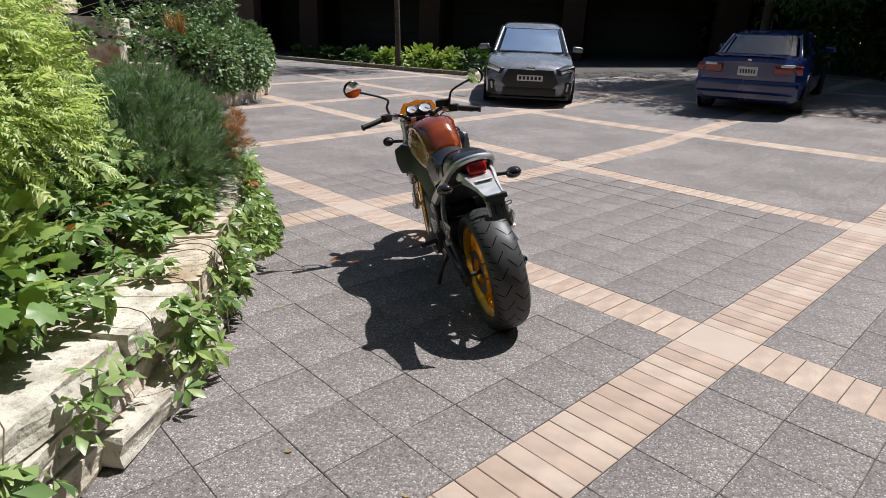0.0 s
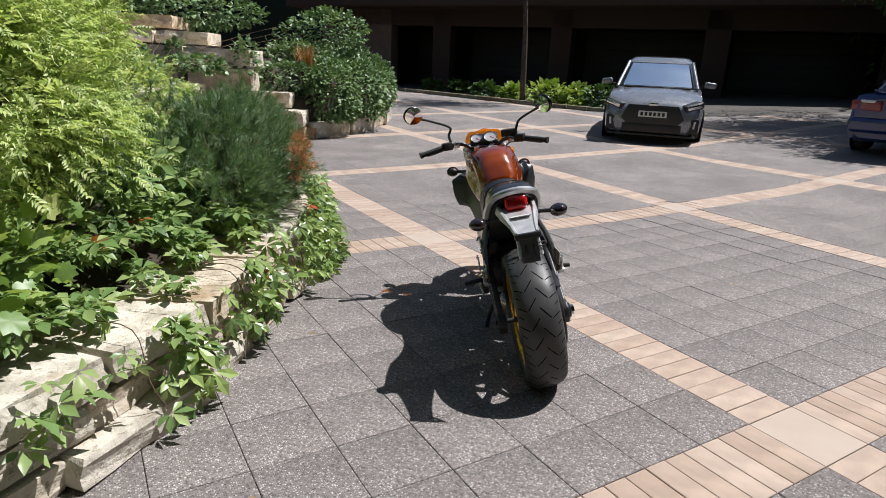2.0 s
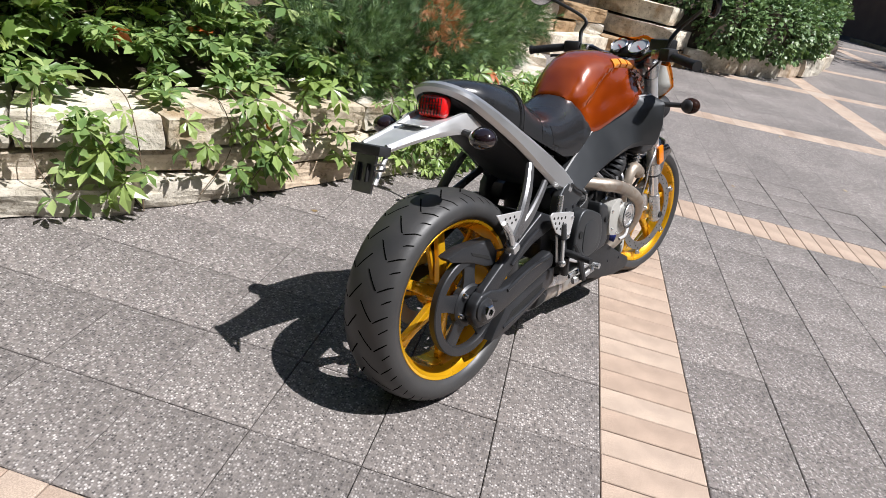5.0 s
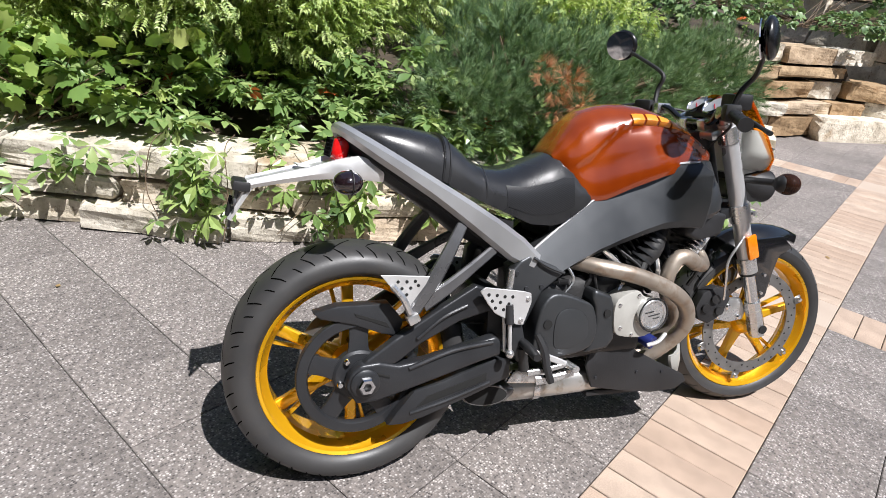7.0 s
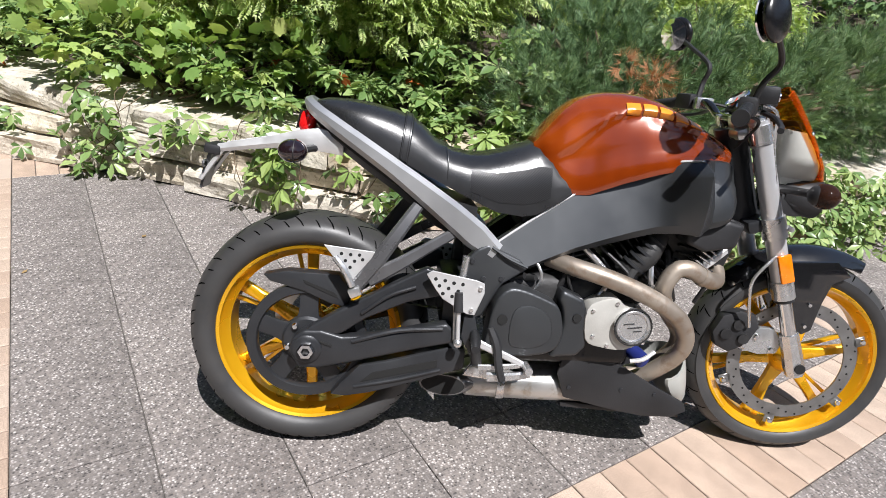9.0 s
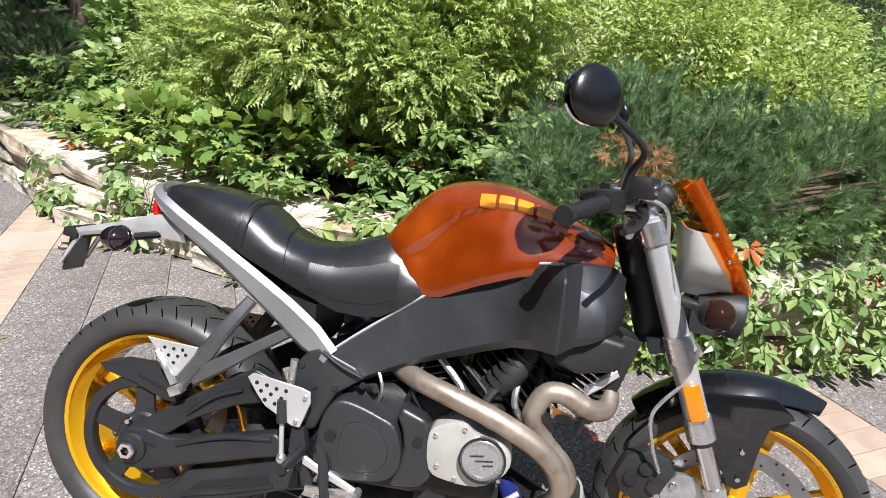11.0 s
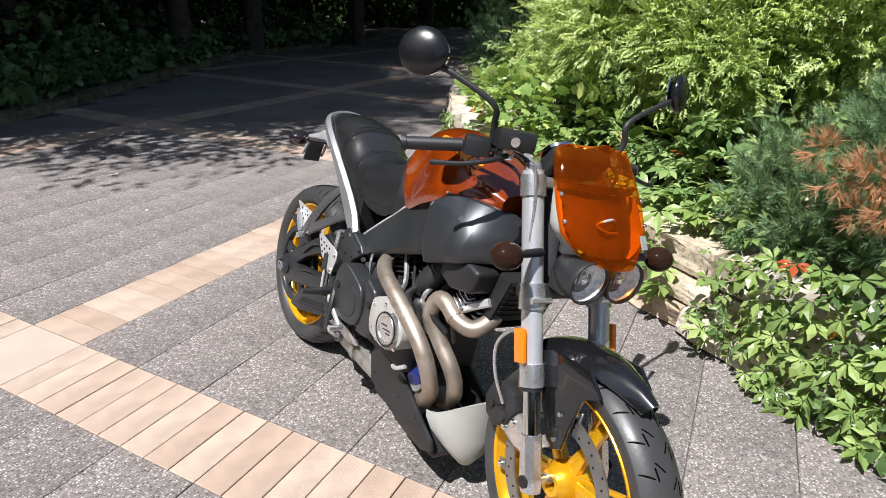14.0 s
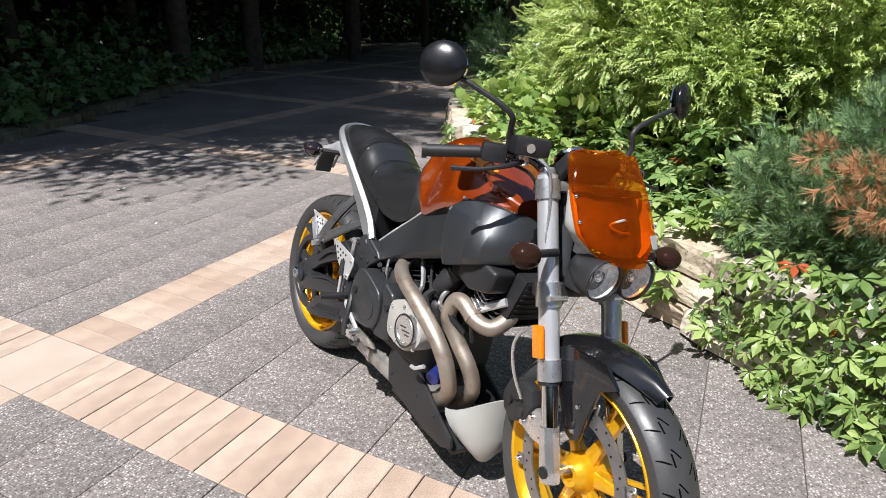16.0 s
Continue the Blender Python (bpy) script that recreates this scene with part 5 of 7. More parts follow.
bp("axle", add_cyl(B(), (-0.17, 0, 0.303), (0.178, 0, 0.303), 0.011), "engine")
bp("slot", add_box(B(), (0.1655, 0.045, 0.318), (0.004, 0.035, 0.007), (-20, 0, 0), bev=0.002), "hole")
# belt guards
bp("lower_belt_guard", add_prism(B(), [(0.06, 0.172), (0.085, 0.205), (0.131, 0.258), (0.20, 0.272), (0.353, 0.318), (0.40, 0.318), (0.40, 0.262), (0.29, 0.222), (0.157, 0.181), (0.10, 0.170)], 0.092, 0.150, 0.007, 2), "frame_plain", "dark grey belt guard")
# flat near-black plate in place of the shade in the guard's recess
bp("guard_recess", add_prism(B(), [(0.135, 0.212), (0.165, 0.240), (0.33, 0.283), (0.33, 0.262)], 0.1495, 0.1515, 0.0005, 1), "hole")
bp("guard_rib", add_tube(B(), [(0.15, 0.12, 0.199), (0.152, 0.23, 0.225), (0.15, 0.34, 0.256)], 0.005, 8, 5), "frame_plain")
bp("upper_belt_guard", add_prism(B(), [(-0.118, 0.476), (-0.06, 0.490), (0.068, 0.488), (0.105, 0.44), (0.093, 0.402), (0.05, 0.410), (-0.02, 0.440), (-0.100, 0.460)], 0.088, 0.128, 0.006, 2), "frame_plain", "dark grey belt guard")
bp("guard_recess", add_prism(B(), [(-0.02, 0.470), (0.06, 0.440), (0.07, 0.425), (-0.015, 0.460)], 0.1275, 0.1295, 0.0005, 1), "hole")

# passenger footrest hangers
for s in (1, -1):
    hanger = bp("footrest_hanger", add_sweep(B(), [(s * 0.165, 0.105, 0.462), (s * 0.162, 0.155, 0.530), (s * 0.150, 0.205, 0.605), (s * 0.125, 0.252, 0.675)], [0.020, 0.024, 0.022, 0.018], [0.034, 0.038, 0.034, 0.028], (0, 0.8, -0.6)), "hanger", "satin alloy footrest hanger")
    part("strut", add_sweep(B(), [(s * 0.163, 0.14, 0.490), (s * 0.158, 0.21, 0.530), (s * 0.145, 0.275, 0.570), (s * 0.125, 0.345, 0.612)], [0.016, 0.018, 0.016, 0.014], [0.040, 0.034, 0.028, 0.026], (0, 0.5, -0.86)), M["hanger"], hanger)
    heel = part("heel_plate", add_prism(B(), [(0.032, 0.572), (0.155, 0.562), (0.142, 0.534), (0.112, 0.49), (0.094, 0.488), (0.075, 0.52)], s * 0.166, s * 0.170, 0.0012, 1), M["plate"], hanger, "perforated bright plate")
    bm = B()
    for hy, hz in ((0.075, 0.553), (0.097, 0.552), (0.118, 0.552), (0.085, 0.536), (0.107, 0.536), (0.097, 0.520), (0.126, 0.541)):
        add_cyl(bm, (s * 0.1655, hy, hz), (s * 0.1706, hy, hz), 0.0042, seg=10)
    part("perforation", bm, M["hole"], heel)["kind"] = "stuff"
    part("footrest", add_tube(B(), [(s * 0.175, 0.06, 0.545), (s * 0.18, 0.085, 0.515), (s * 0.178, 0.105, 0.475)], 0.0085, 8, 4), M["alloy"], hanger)
    part("pivot", add_box(B(), (s * 0.175, 0.112, 0.462), (0.03, 0.03, 0.022), (25, 0, 0), bev=0.004), M["alloy"], hanger)

# main frame
# y, top, foot, x of the polished top edge, x of the widest part, drop from the edge to the widest part
SPAR = [(0.400, 0.560, 0.505, 0.112, 0.140, 0.030), (0.435, 0.574, 0.492, 0.112, 0.144, 0.034), (0.50, 0.626, 0.512, 0.110, 0.148, 0.044), (0.58, 0.686, 0.552, 0.110, 0.152, 0.050), (0.65, 0.737, 0.584, 0.112, 0.156, 0.054), (0.72, 0.781, 0.608, 0.114, 0.160, 0.056), (0.79, 0.813, 0.633, 0.124, 0.168, 0.054), (0.84, 0.828, 0.650, 0.140, 0.178, 0.048), (0.866, 0.833, 0.655, 0.152, 0.190, 0.044), (0.892, 0.838, 0.660, 0.166, 0.208, 0.038), (0.912, 0.841, 0.662, 0.180, 0.227, 0.030), (0.926, 0.843, 0.662, 0.187, 0.238, 0.026), (0.931, 0.843, 0.663, 0.187, 0.238, 0.026), (0.948, 0.843, 0.668, 0.172, 0.217, 0.034), (0.966, 0.844, 0.675, 0.160, 0.203, 0.046), (0.993, 0.844, 0.684, 0.148, 0.204, 0.054), (1.02, 0.841, 0.694, 0.128, 0.194, 0.058), (1.045, 0.832, 0.702, 0.105, 0.160, 0.045), (1.070, 0.812, 0.71, 0.07, 0.10, 0.03)]
for s in (1, -1):
    rings = []
    for y, zt, zb, xe, xo, drop in SPAR:
        h = zt - zb - drop
        # one flat flank behind, a shoulder and a bulge in front
        k = min(1, max(0, (y - 0.855) / 0.05))
        k = k * k * (3 - 2 * k)
        flat = lambda z: xe + (xo - xe) * (zt - z) / (zt - zb)
        za, zc = zt - drop + 0.003, zt - drop - 0.006
        prof = [(xe - 0.006, zt), (xe, zt - 0.003), (flat(za) + (xo - 0.006 - flat(za)) * k, za), (flat(zc) + (xo - flat(zc)) * k, zc), (flat(zb + h * 0.5) + (xo + 0.002 - flat(zb + h * 0.5)) * k, zb + h * 0.5), (flat(zb + h * 0.18) + (xo - 0.008 - flat(zb + h * 0.18)) * k, zb + h * 0.18), (xo - 0.018, zb + 0.003), (xo - 0.030, zb), (0.085, zb), (xe - 0.04, zt)]
        # ahead of the crease the bulge leans in towards its top
        lean = min(1, max(0, (y - 0.929) / 0.03))
        prof = [(x - lean * (0, 0, 0.030, 0.027, 0.010, 0, 0, 0, 0, 0)[i], z) for i, (x, z) in enumerate(prof)]
        rings.append([(s * x, y, z) for x, z in prof])
    # left beam takes the darker grey to stand in for its shaded side
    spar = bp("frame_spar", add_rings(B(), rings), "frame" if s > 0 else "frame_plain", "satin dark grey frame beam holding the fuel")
    spar.data.set_sharp_from_angle(angle=radians(24))
    bp("frame_edge", add_tube(B(), [(s * (xe - 0.001), y, zt - 0.0005) for y, zt, zb, xe, xo, drop in SPAR[1:12]], 0.0034, 6, 4), "polished", "polished beam edge")
    bp("pivot_plate", add_prism(B(), [(0.382, 0.560), (0.405, 0.585), (0.43, 0.598), (0.515, 0.562), (0.535, 0.540), (0.475, 0.498), (0.452, 0.455), (0.432, 0.412), (0.41, 0.402), (0.385, 0.41), (0.372, 0.45), (0.375, 0.52)], s * 0.128, s * 0.160, 0.008, 3), "frame", "dark grey swingarm pivot plate")
    for py, pz in ((0.394, 0.553), (0.425, 0.51), (0.47, 0.512)):
        bp("bolt", add_cyl(B(), (s * 0.158, py, pz), (s * 0.164, py, pz), 0.007, 0.006, 10), "frame_plain")
    bp("frame_seam", add_tube(B(), [(s * 0.165, 0.44, 0.592), (s * 0.169, 0.48, 0.568), (s * 0.171, 0.53, 0.548)], 0.004, 6, 4), "frame")
bp("steering_head", add_cyl(B(), (0, 1.075, 0.93), (0, 1.16, 0.68), 0.042), "frame_plain")
# tank cover
TANK = [(0.535, 0.850, 0.062, 0.838), (0.56, 0.887, 0.088, 0.822), (0.60, 0.936, 0.108, 0.780), (0.637, 0.966, 0.118, 0.748), (0.675, 0.981, 0.127, 0.752), (0.708, 0.988, 0.137, 0.768), (0.75, 0.991, 0.149, 0.788), (0.80, 0.988, 0.161, 0.808), (0.84, 0.978, 0.166, 0.822), (0.878, 0.964, 0.165, 0.830), (0.93, 0.940, 0.154, 0.836), (0.978, 0.915, 0.138, 0.842), (1.01, 0.897, 0.122, 0.844), (1.035, 0.880, 0.106, 0.846)]


def dome(y, zt, hw, zb, p=0.62, n=17, crease=0.0):
    out = []
    for k in range(n):
        a = math.pi * k / (n - 1)
        cx, sz = math.cos(a), math.sin(a)
        x = hw * math.copysign(abs(cx) ** p, cx)
        z = zb + (zt - zb) * sz ** p
        out.append((x, y, z))
    return out


def tank_point(y, a, out=0.0):
    """A point of the cover: a squarish dome, hollowed on the flanks below a curved ridge."""
    zt, hw, zb = (lerp([(t[0], t[n]) for t in TANK], y) for n in (1, 2, 3))
    ca, sa = max(math.cos(a), 0.0), math.sin(a)
    ridge = 0.80 * math.sin(math.pi * min(1, max(0, (y - 0.575) / 0.46))) ** 0.7
    f = min(1, max(0, (ridge - a) / 0.10))
    dent = 0.015 * f * f * (3 - 2 * f) * min(1, a / 0.25 + 0.2) - out
    x, z = hw * ca ** 0.70, zb + (zt - zb) * sa ** 0.70
    return (x - dent * 0.9, y, z - dent * 0.45)


rings = []
for k in range(57):
    y = 0.535 + 0.50 * k / 56
    half = [tank_point(y, math.pi / 2 * j / 22) for j in range(23)]
    zb = lerp([(t[0], t[3]) for t in TANK], y) - 0.004
    rings.append(half + [(-x, yy, z) for x, yy, z in half[-2::-1]] + [(-half[0][0] * 0.97, y, zb - 0.016), (half[0][0] * 0.97, y, zb - 0.016)])
bp("tank_cover", add_rings(B(), rings), "amber", "translucent amber tank cover")
# raised lettering on the cover, as plain blocks
letters = bp("lettering", B(), "logo", "yellow brand lettering as plain blocks")
for s in (1,):
    for k in range(5):
        rows = []
        for i in range(4):
            y = 0.742 + 0.040 * k + 0.033 * i / 3
            row = []
            for j in range(5):
                q = tank_point(y, 0.72 + 0.22 * j / 4, 0.004)
                row.append((s * q[0], y, q[2]))
            rows.append(row + [(q[0] - s * 0.004, q[1], q[2] - 0.004) for q in row[::-1]])
        part("letter", add_rings(B(), rings=rows), M["logo"], letters)

# saddle
SEAT = [(-0.012, 0.908, 0.050, 0.890), (0.015, 0.915, 0.080, 0.876), (0.067, 0.917, 0.100, 0.850), (0.12, 0.912, 0.110, 0.822), (0.181, 0.901, 0.116, 0.792), (0.232, 0.883, 0.118, 0.766), (0.262, 0.862, 0.119, 0.752), (0.286, 0.838, 0.119, 0.742), (0.33, 0.818, 0.122, 0.722), (0.376, 0.810, 0.124, 0.702), (0.42, 0.813, 0.124, 0.684), (0.449, 0.820, 0.123, 0.672), (0.513, 0.842, 0.121, 0.666), (0.548, 0.856, 0.118, 0.672), (0.58, 0.845, 0.117, 0.690), (0.615, 0.805, 0.116, 0.714), (0.648, 0.765, 0.110, 0.738)]
seat = bp("saddle", add_rings(B(), [dome(*t, 0.72) for t in SEAT]), "leather", "black vinyl two-person saddle")
mid = [t for t in SEAT if 0.37 <= t[0] <= 0.59]
for s in (1, -1):
    rings = []
    for y, zt, hw, zb in mid:
        ring = []
        for k in range(7):
            a = 0.08 + 0.50 * k / 6
            x, z = hw * math.cos(a) ** 0.72, zb + (zt - zb) * math.sin(a) ** 0.72
            ring.append((s * (x + 0.0006), y, z + 0.0006))
        rings.append(ring + [(s * (q[0] * s - 0.01), q[1], q[2]) for q in ring[::-1]])
    part("grip_panel", add_rings(B(), rings), M["rib"], seat, "ribbed side panel of the saddle")
band = []
for y0, k in ((0.196, 1.0), (0.198, 1.022), (0.216, 1.022), (0.218, 1.0)):
    zt, hw, zb = (lerp([(t[0], t[i]) for t in SEAT], y0) for i in (1, 2, 3))
    band.append([(q[0] * k, q[1] + 0.012 * (q[2] - zb) / (zt - zb), q[2] + (k - 1) * 0.12) for q in dome(y0, zt, hw, zb, 0.72, 17)])
part("strap", add_rings(B(), band), M["leather"], seat, "stitched vinyl strap across the saddle")
for y0 in (0.201, 0.213):
    zt, hw, zb = (lerp([(t[0], t[i]) for t in SEAT], y0) for i in (1, 2, 3))
    part("seam", add_tube(B(), [(q[0] * 1.027, q[1] + 0.012 * (q[2] - zb) / (zt - zb), q[2] + 0.0035) for q in dome(y0, zt, hw, zb, 0.72, 13)], 0.0011, 5, 3), M["leather"], seat)
part("seam", add_tube(B(), [(q[0] * 1.004, q[1] + 0.02 * abs(q[0]) / 0.13, q[2] + 0.001) for q in dome(0.30, 0.833, 0.12, 0.738, 0.72, 13)], 0.0011, 5, 3), M["leather"], seat)

# tail
hoop = [(0.150, 0.452, 0.575), (0.140, 0.40, 0.612), (0.132, 0.335, 0.660), (0.125, 0.255, 0.715), (0.119, 0.19, 0.758), (0.112, 0.11, 0.808), (0.103, 0.045, 0.848), (0.087, -0.002, 0.878), (0.052, -0.027, 0.896), (0, -0.035, 0.903)]
hoop = hoop + [(-x, y, z) for x, y, z in hoop[-2::-1]]
hh = [0.050, 0.070, 0.066, 0.056, 0.048, 0.043, 0.039, 0.034, 0.031, 0.030]
bp("tail_frame", add_sweep(B(), hoop, [0.026] * 8 + [0.024, 0.022, 0.024] + [0.026] * 8, hh + hh[-2::-1], (0, 0.45, 0.9), 6, 0.46), "silver", "silver tail frame hoop round the saddle")
rings = []
for y, zt, zb, hw in ((-0.025, 0.885, 0.862, 0.05), (0.03, 0.858, 0.806, 0.088), (0.12, 0.81, 0.745, 0.102), (0.2, 0.762, 0.695, 0.108), (0.3, 0.70, 0.62, 0.112), (0.40, 0.68, 0.57, 0.115)):
    rings.append([(-hw, y, zt), (-hw, y, zb + 0.02), (-hw + 0.03, y, zb), (hw - 0.03, y, zb), (hw, y, zb + 0.02), (hw, y, zt)])
bp("undertail", add_rings(B(), rings), "black", "black undertail panel")
lamp = bp("tail_lamp", add_box(B(), (0, -0.034, 0.852), (0.098, 0.042, 0.060), (-12, 0, 0), bev=0.024, seg=5), "red_lens", "red ribbed tail lamp")
bm = B()
for k in range(-4, 5):
    add_box(bm, (k * 0.0105, -0.0560, 0.856), (0.0012, 0.002, 0.046), (-12, 0, 0))
for k in range(-2, 3):
    add_box(bm, (0, -0.0560 + k * 0.0018, 0.856 + k * 0.009), (0.085, 0.002, 0.0012), (-12, 0, 0))
part("lens_grid", bm, M["hole"], lamp)["kind"] = "stuff"
rings = []
for y, z, hw, th in ((0.06, 0.800, 0.088, 0.045), (0.0, 0.812, 0.090, 0.055), (-0.05, 0.808, 0.086, 0.044), (-0.11, 0.797, 0.072, 0.030), (-0.18, 0.784, 0.058, 0.024), (-0.25, 0.770, 0.050, 0.020)):
    rings.append([(hw * q, y, z + th * t) for q, t in ((-1, -0.1), (-0.9, -0.5), (-0.7, -0.30), (0.7, -0.30), (0.9, -0.5), (1, -0.1), (0.92, 0.5), (0.78, 0.52), (0.70, 0.30), (-0.70, 0.30), (-0.78, 0.52), (-0.92, 0.5))])
bracket = bp("tail_bracket", add_rings(B(), rings), "plate", "bright cast bracket behind the tail lamp")
part("bracket_label", add_box(B(), (0, -0.10, 0.808), (0.085, 0.07, 0.003), (-9, 0, 0)), M["number_white"], bracket, "pale reflective plate")
holder = bp("plate_holder", add_box(B(), (0, -0.262, 0.766), (0.105, 0.040, 0.024), (-10, 0, 0), bev=0.006), "black", "number plate holder without a plate")
part("mounting_plate", add_prism(B(), [(-0.276, 0.757), (-0.266, 0.757), (-0.292, 0.665), (-0.298, 0.667)], -0.036, 0.034, 0.001, 1), M["hanger"], holder, "grey sheet-metal mounting plate")
for k in (-1, 1):
    part("slot", add_box(B(), (0.016 * k, -0.2875, 0.715), (0.006, 0.012, 0.045), (-15, 0, 0), bev=0.001, seg=1), M["hole"], holder)
part("side_clip", add_tube(B(), [(0.034, -0.280, 0.735), (0.062, -0.278, 0.738), (0.064, -0.280, 0.726), (0.036, -0.283, 0.722)], 0.003, 6, 2), M["hanger"], holder)
for s in (1, -1):
    part("bracket_leg", add_tube(B(), [(s * 0.04, -0.24, 0.766), (s * 0.042, -0.265, 0.730), (s * 0.044, -0.292, 0.690)], 0.006, 6, 4), M["plate"], holder)
    ind = bp("indicator", add_ball(B(), (s * 0.174, -0.046, 0.788), (0.037, 0.034, 0.027), 24), "smoked_shell", "smoked rear indicator")
    part("stalk", add_tube(B(), [(s * 0.055, 0.0, 0.792), (s * 0.11, -0.02, 0.79), (s * 0.16, -0.04, 0.788)], 0.009, 8, 3), M["black"], ind)
    part("rim_ring", add_tube(B(), [(s * 0.174 + 0.0372 * math.cos(q), -0.040, 0.788 + 0.0272 * math.sin(q)) for q in [2 * math.pi * k / 14 for k in range(15)]], 0.0016, 5, 2), M["black"], ind)

# engine
engine = bp("engine", add_box(B(), (0, 0.66, 0.40), (0.27, 0.36, 0.24), bev=0.03, seg=3), "engine", "black twin-cylinder engine")
for n, (y0, z0, y1, z1) in enumerate(((0.66, 0.48, 0.60, 0.66), (0.76, 0.46, 0.93, 0.62))):
    d = Vector((0, y1 - y0, z1 - z0))
    L = d.length
    ang = math.degrees(math.atan2(-d.y, d.z))
    cyl = part("cylinder", add_cyl(B(), (0, y0, z0), (0, y1, z1), 0.062), M["engine"], engine)
    for k in range(9):
        c = Vector((0, y0, z0)) + d * (0.18 + 0.085 * k)
        part("fin", add_box(B(), c, (0.205, 0.185, 0.006), (ang, 0, 0), bev=0.002, seg=1), M["engine"], cyl)
    part("rocker_box", add_box(B(), Vector((0, y0, z0)) + d * 1.04, (0.19, 0.16, 0.05), (ang, 0, 0), bev=0.014), M["engine"], engine)
part("front_mount", add_box(B(), (0, 0.985, 0.600), (0.19, 0.10, 0.15), (-14, 0, 0), bev=0.018), M["engine"], engine)
for k in range(6):
    part("fin", add_box(B(), (0.0, 0.995, 0.545 + 0.020 * k), (0.215, 0.115, 0.005), (-14, 0, 0), bev=0.001, seg=1), M["engine"], engine)
bp("airbox", add_box(B(), (0, 0.80, 0.735), (0.22, 0.34, 0.16), (8, 0, 0), bev=0.03), "black")
# finned alloy parts and links at the front head
for k in range(5):
    part("fin", add_box(B(), (0.110, 0.985 + 0.007 * k, 0.566 + 0.012 * k), (0.055, 0.040, 0.0045), (-32, 0, 0), bev=0.0015, seg=1), M["alloy"], engine, "pale alloy cooling fin")
part("tie_bar", add_sweep(B(), [(0.12, 0.985, 0.552), (0.115, 1.03, 0.585), (0.10, 1.07, 0.612)], [0.016] * 3, [0.022] * 3), M["plate"], engine)
cover = bp("primary_cover", add_prism(B(), smooth_poly([(0.448, 0.42), (0.462, 0.47), (0.490, 0.497), (0.53, 0.494), (0.585, 0.474), (0.618, 0.455), (0.635, 0.40), (0.628, 0.355), (0.60, 0.332), (0.54, 0.322), (0.46, 0.324), (0.442, 0.345)], 3), 0.125, 0.192, 0.008, 3), "frame", "dark grey engine side cover")
part("raised_panel", add_prism(B(), smooth_poly([(0.50, 0.36), (0.505, 0.44), (0.55, 0.456), (0.595, 0.43), (0.605, 0.38), (0.58, 0.352), (0.53, 0.345)], 4), 0.190, 0.1945, 0.003, 2), M["frame"], cover)
# near-black disc standing in for a shaded round recess in the cover
part("filler_cap", add_cyl(B(), (0.188, 0.478, 0.418), (0.196, 0.478, 0.418), 0.0125), M["hole"], cover)
cover = bp("generator_cover", add_prism(B(), [(0.618, 0.475), (0.625, 0.500), (0.682, 0.478), (0.700, 0.43), (0.702, 0.35), (0.68, 0.325), (0.61, 0.318), (0.625, 0.36), (0.637, 0.41), (0.630, 0.45)], 0.125, 0.184, 0.012, 3), "frame", "dark grey engine side cover")
part("filler_cap", add_cyl(B(), (0.180, 0.668, 0.430), (0.189, 0.668, 0.430), 0.011), M["hole"], cover)
cam_cover = bp("timing_cover", add_prism(B(), smooth_poly([(0.690, 0.455), (0.725, 0.482), (0.765, 0.488), (0.79, 0.468), (0.845, 0.455), (0.868, 0.42), (0.850, 0.38), (0.80, 0.352), (0.735, 0.356), (0.695, 0.376)], 3), 0.120, 0.190, 0.006, 2), "cream_alloy", "pale alloy timing cover")
part("round_cover", add_lathe(B(), [(0.188, 0.0001), (0.188, 0.046), (0.204, 0.046), (0.208, 0.042), (0.207, 0.037), (0.204, 0.035), (0.204, 0.0001)], (0, 0.808, 0.420), 40, False), M["alloy"], cam_cover)
# black tube as the dark outline of the round cover
part("cover_seal", add_tube(B(), [(0.2065, 0.808 + 0.0475 * math.cos(q), 0.420 + 0.0475 * math.sin(q)) for q in [2 * math.pi * k / 24 for k in range(25)]], 0.0022, 5, 2), M["engine"], cam_cover)
for k, (dy, dz, ln) in enumerate(((-0.012, 0.008, 0.028), (0.004, -0.001, 0.038), (0.012, -0.010, 0.022))):
    part("script_bar", add_box(B(), (0.2045, 0.808 + dy, 0.420 + dz), (0.002, ln, 0.003), (8, 0, 0)), M["engine"], cam_cover)
for py, pz in ((0.705, 0.452), (0.712, 0.385), (0.752, 0.362), (0.765, 0.474), (0.845, 0.375)):
    part("bolt", bolt(B(), (0.188, py, pz), 0.006, 0.006), M["chrome"], cam_cover)
bp("oil_filter", add_cyl(B(), (0.08, 0.865, 0.315), (0.130, 0.885, 0.300), 0.021), "blue", "blue oil filter")
bp("filter_bracket", add_tube(B(), [(0.17, 0.83, 0.315), (0.178, 0.86, 0.325), (0.172, 0.89, 0.345)], 0.006, 8, 4), "plate")
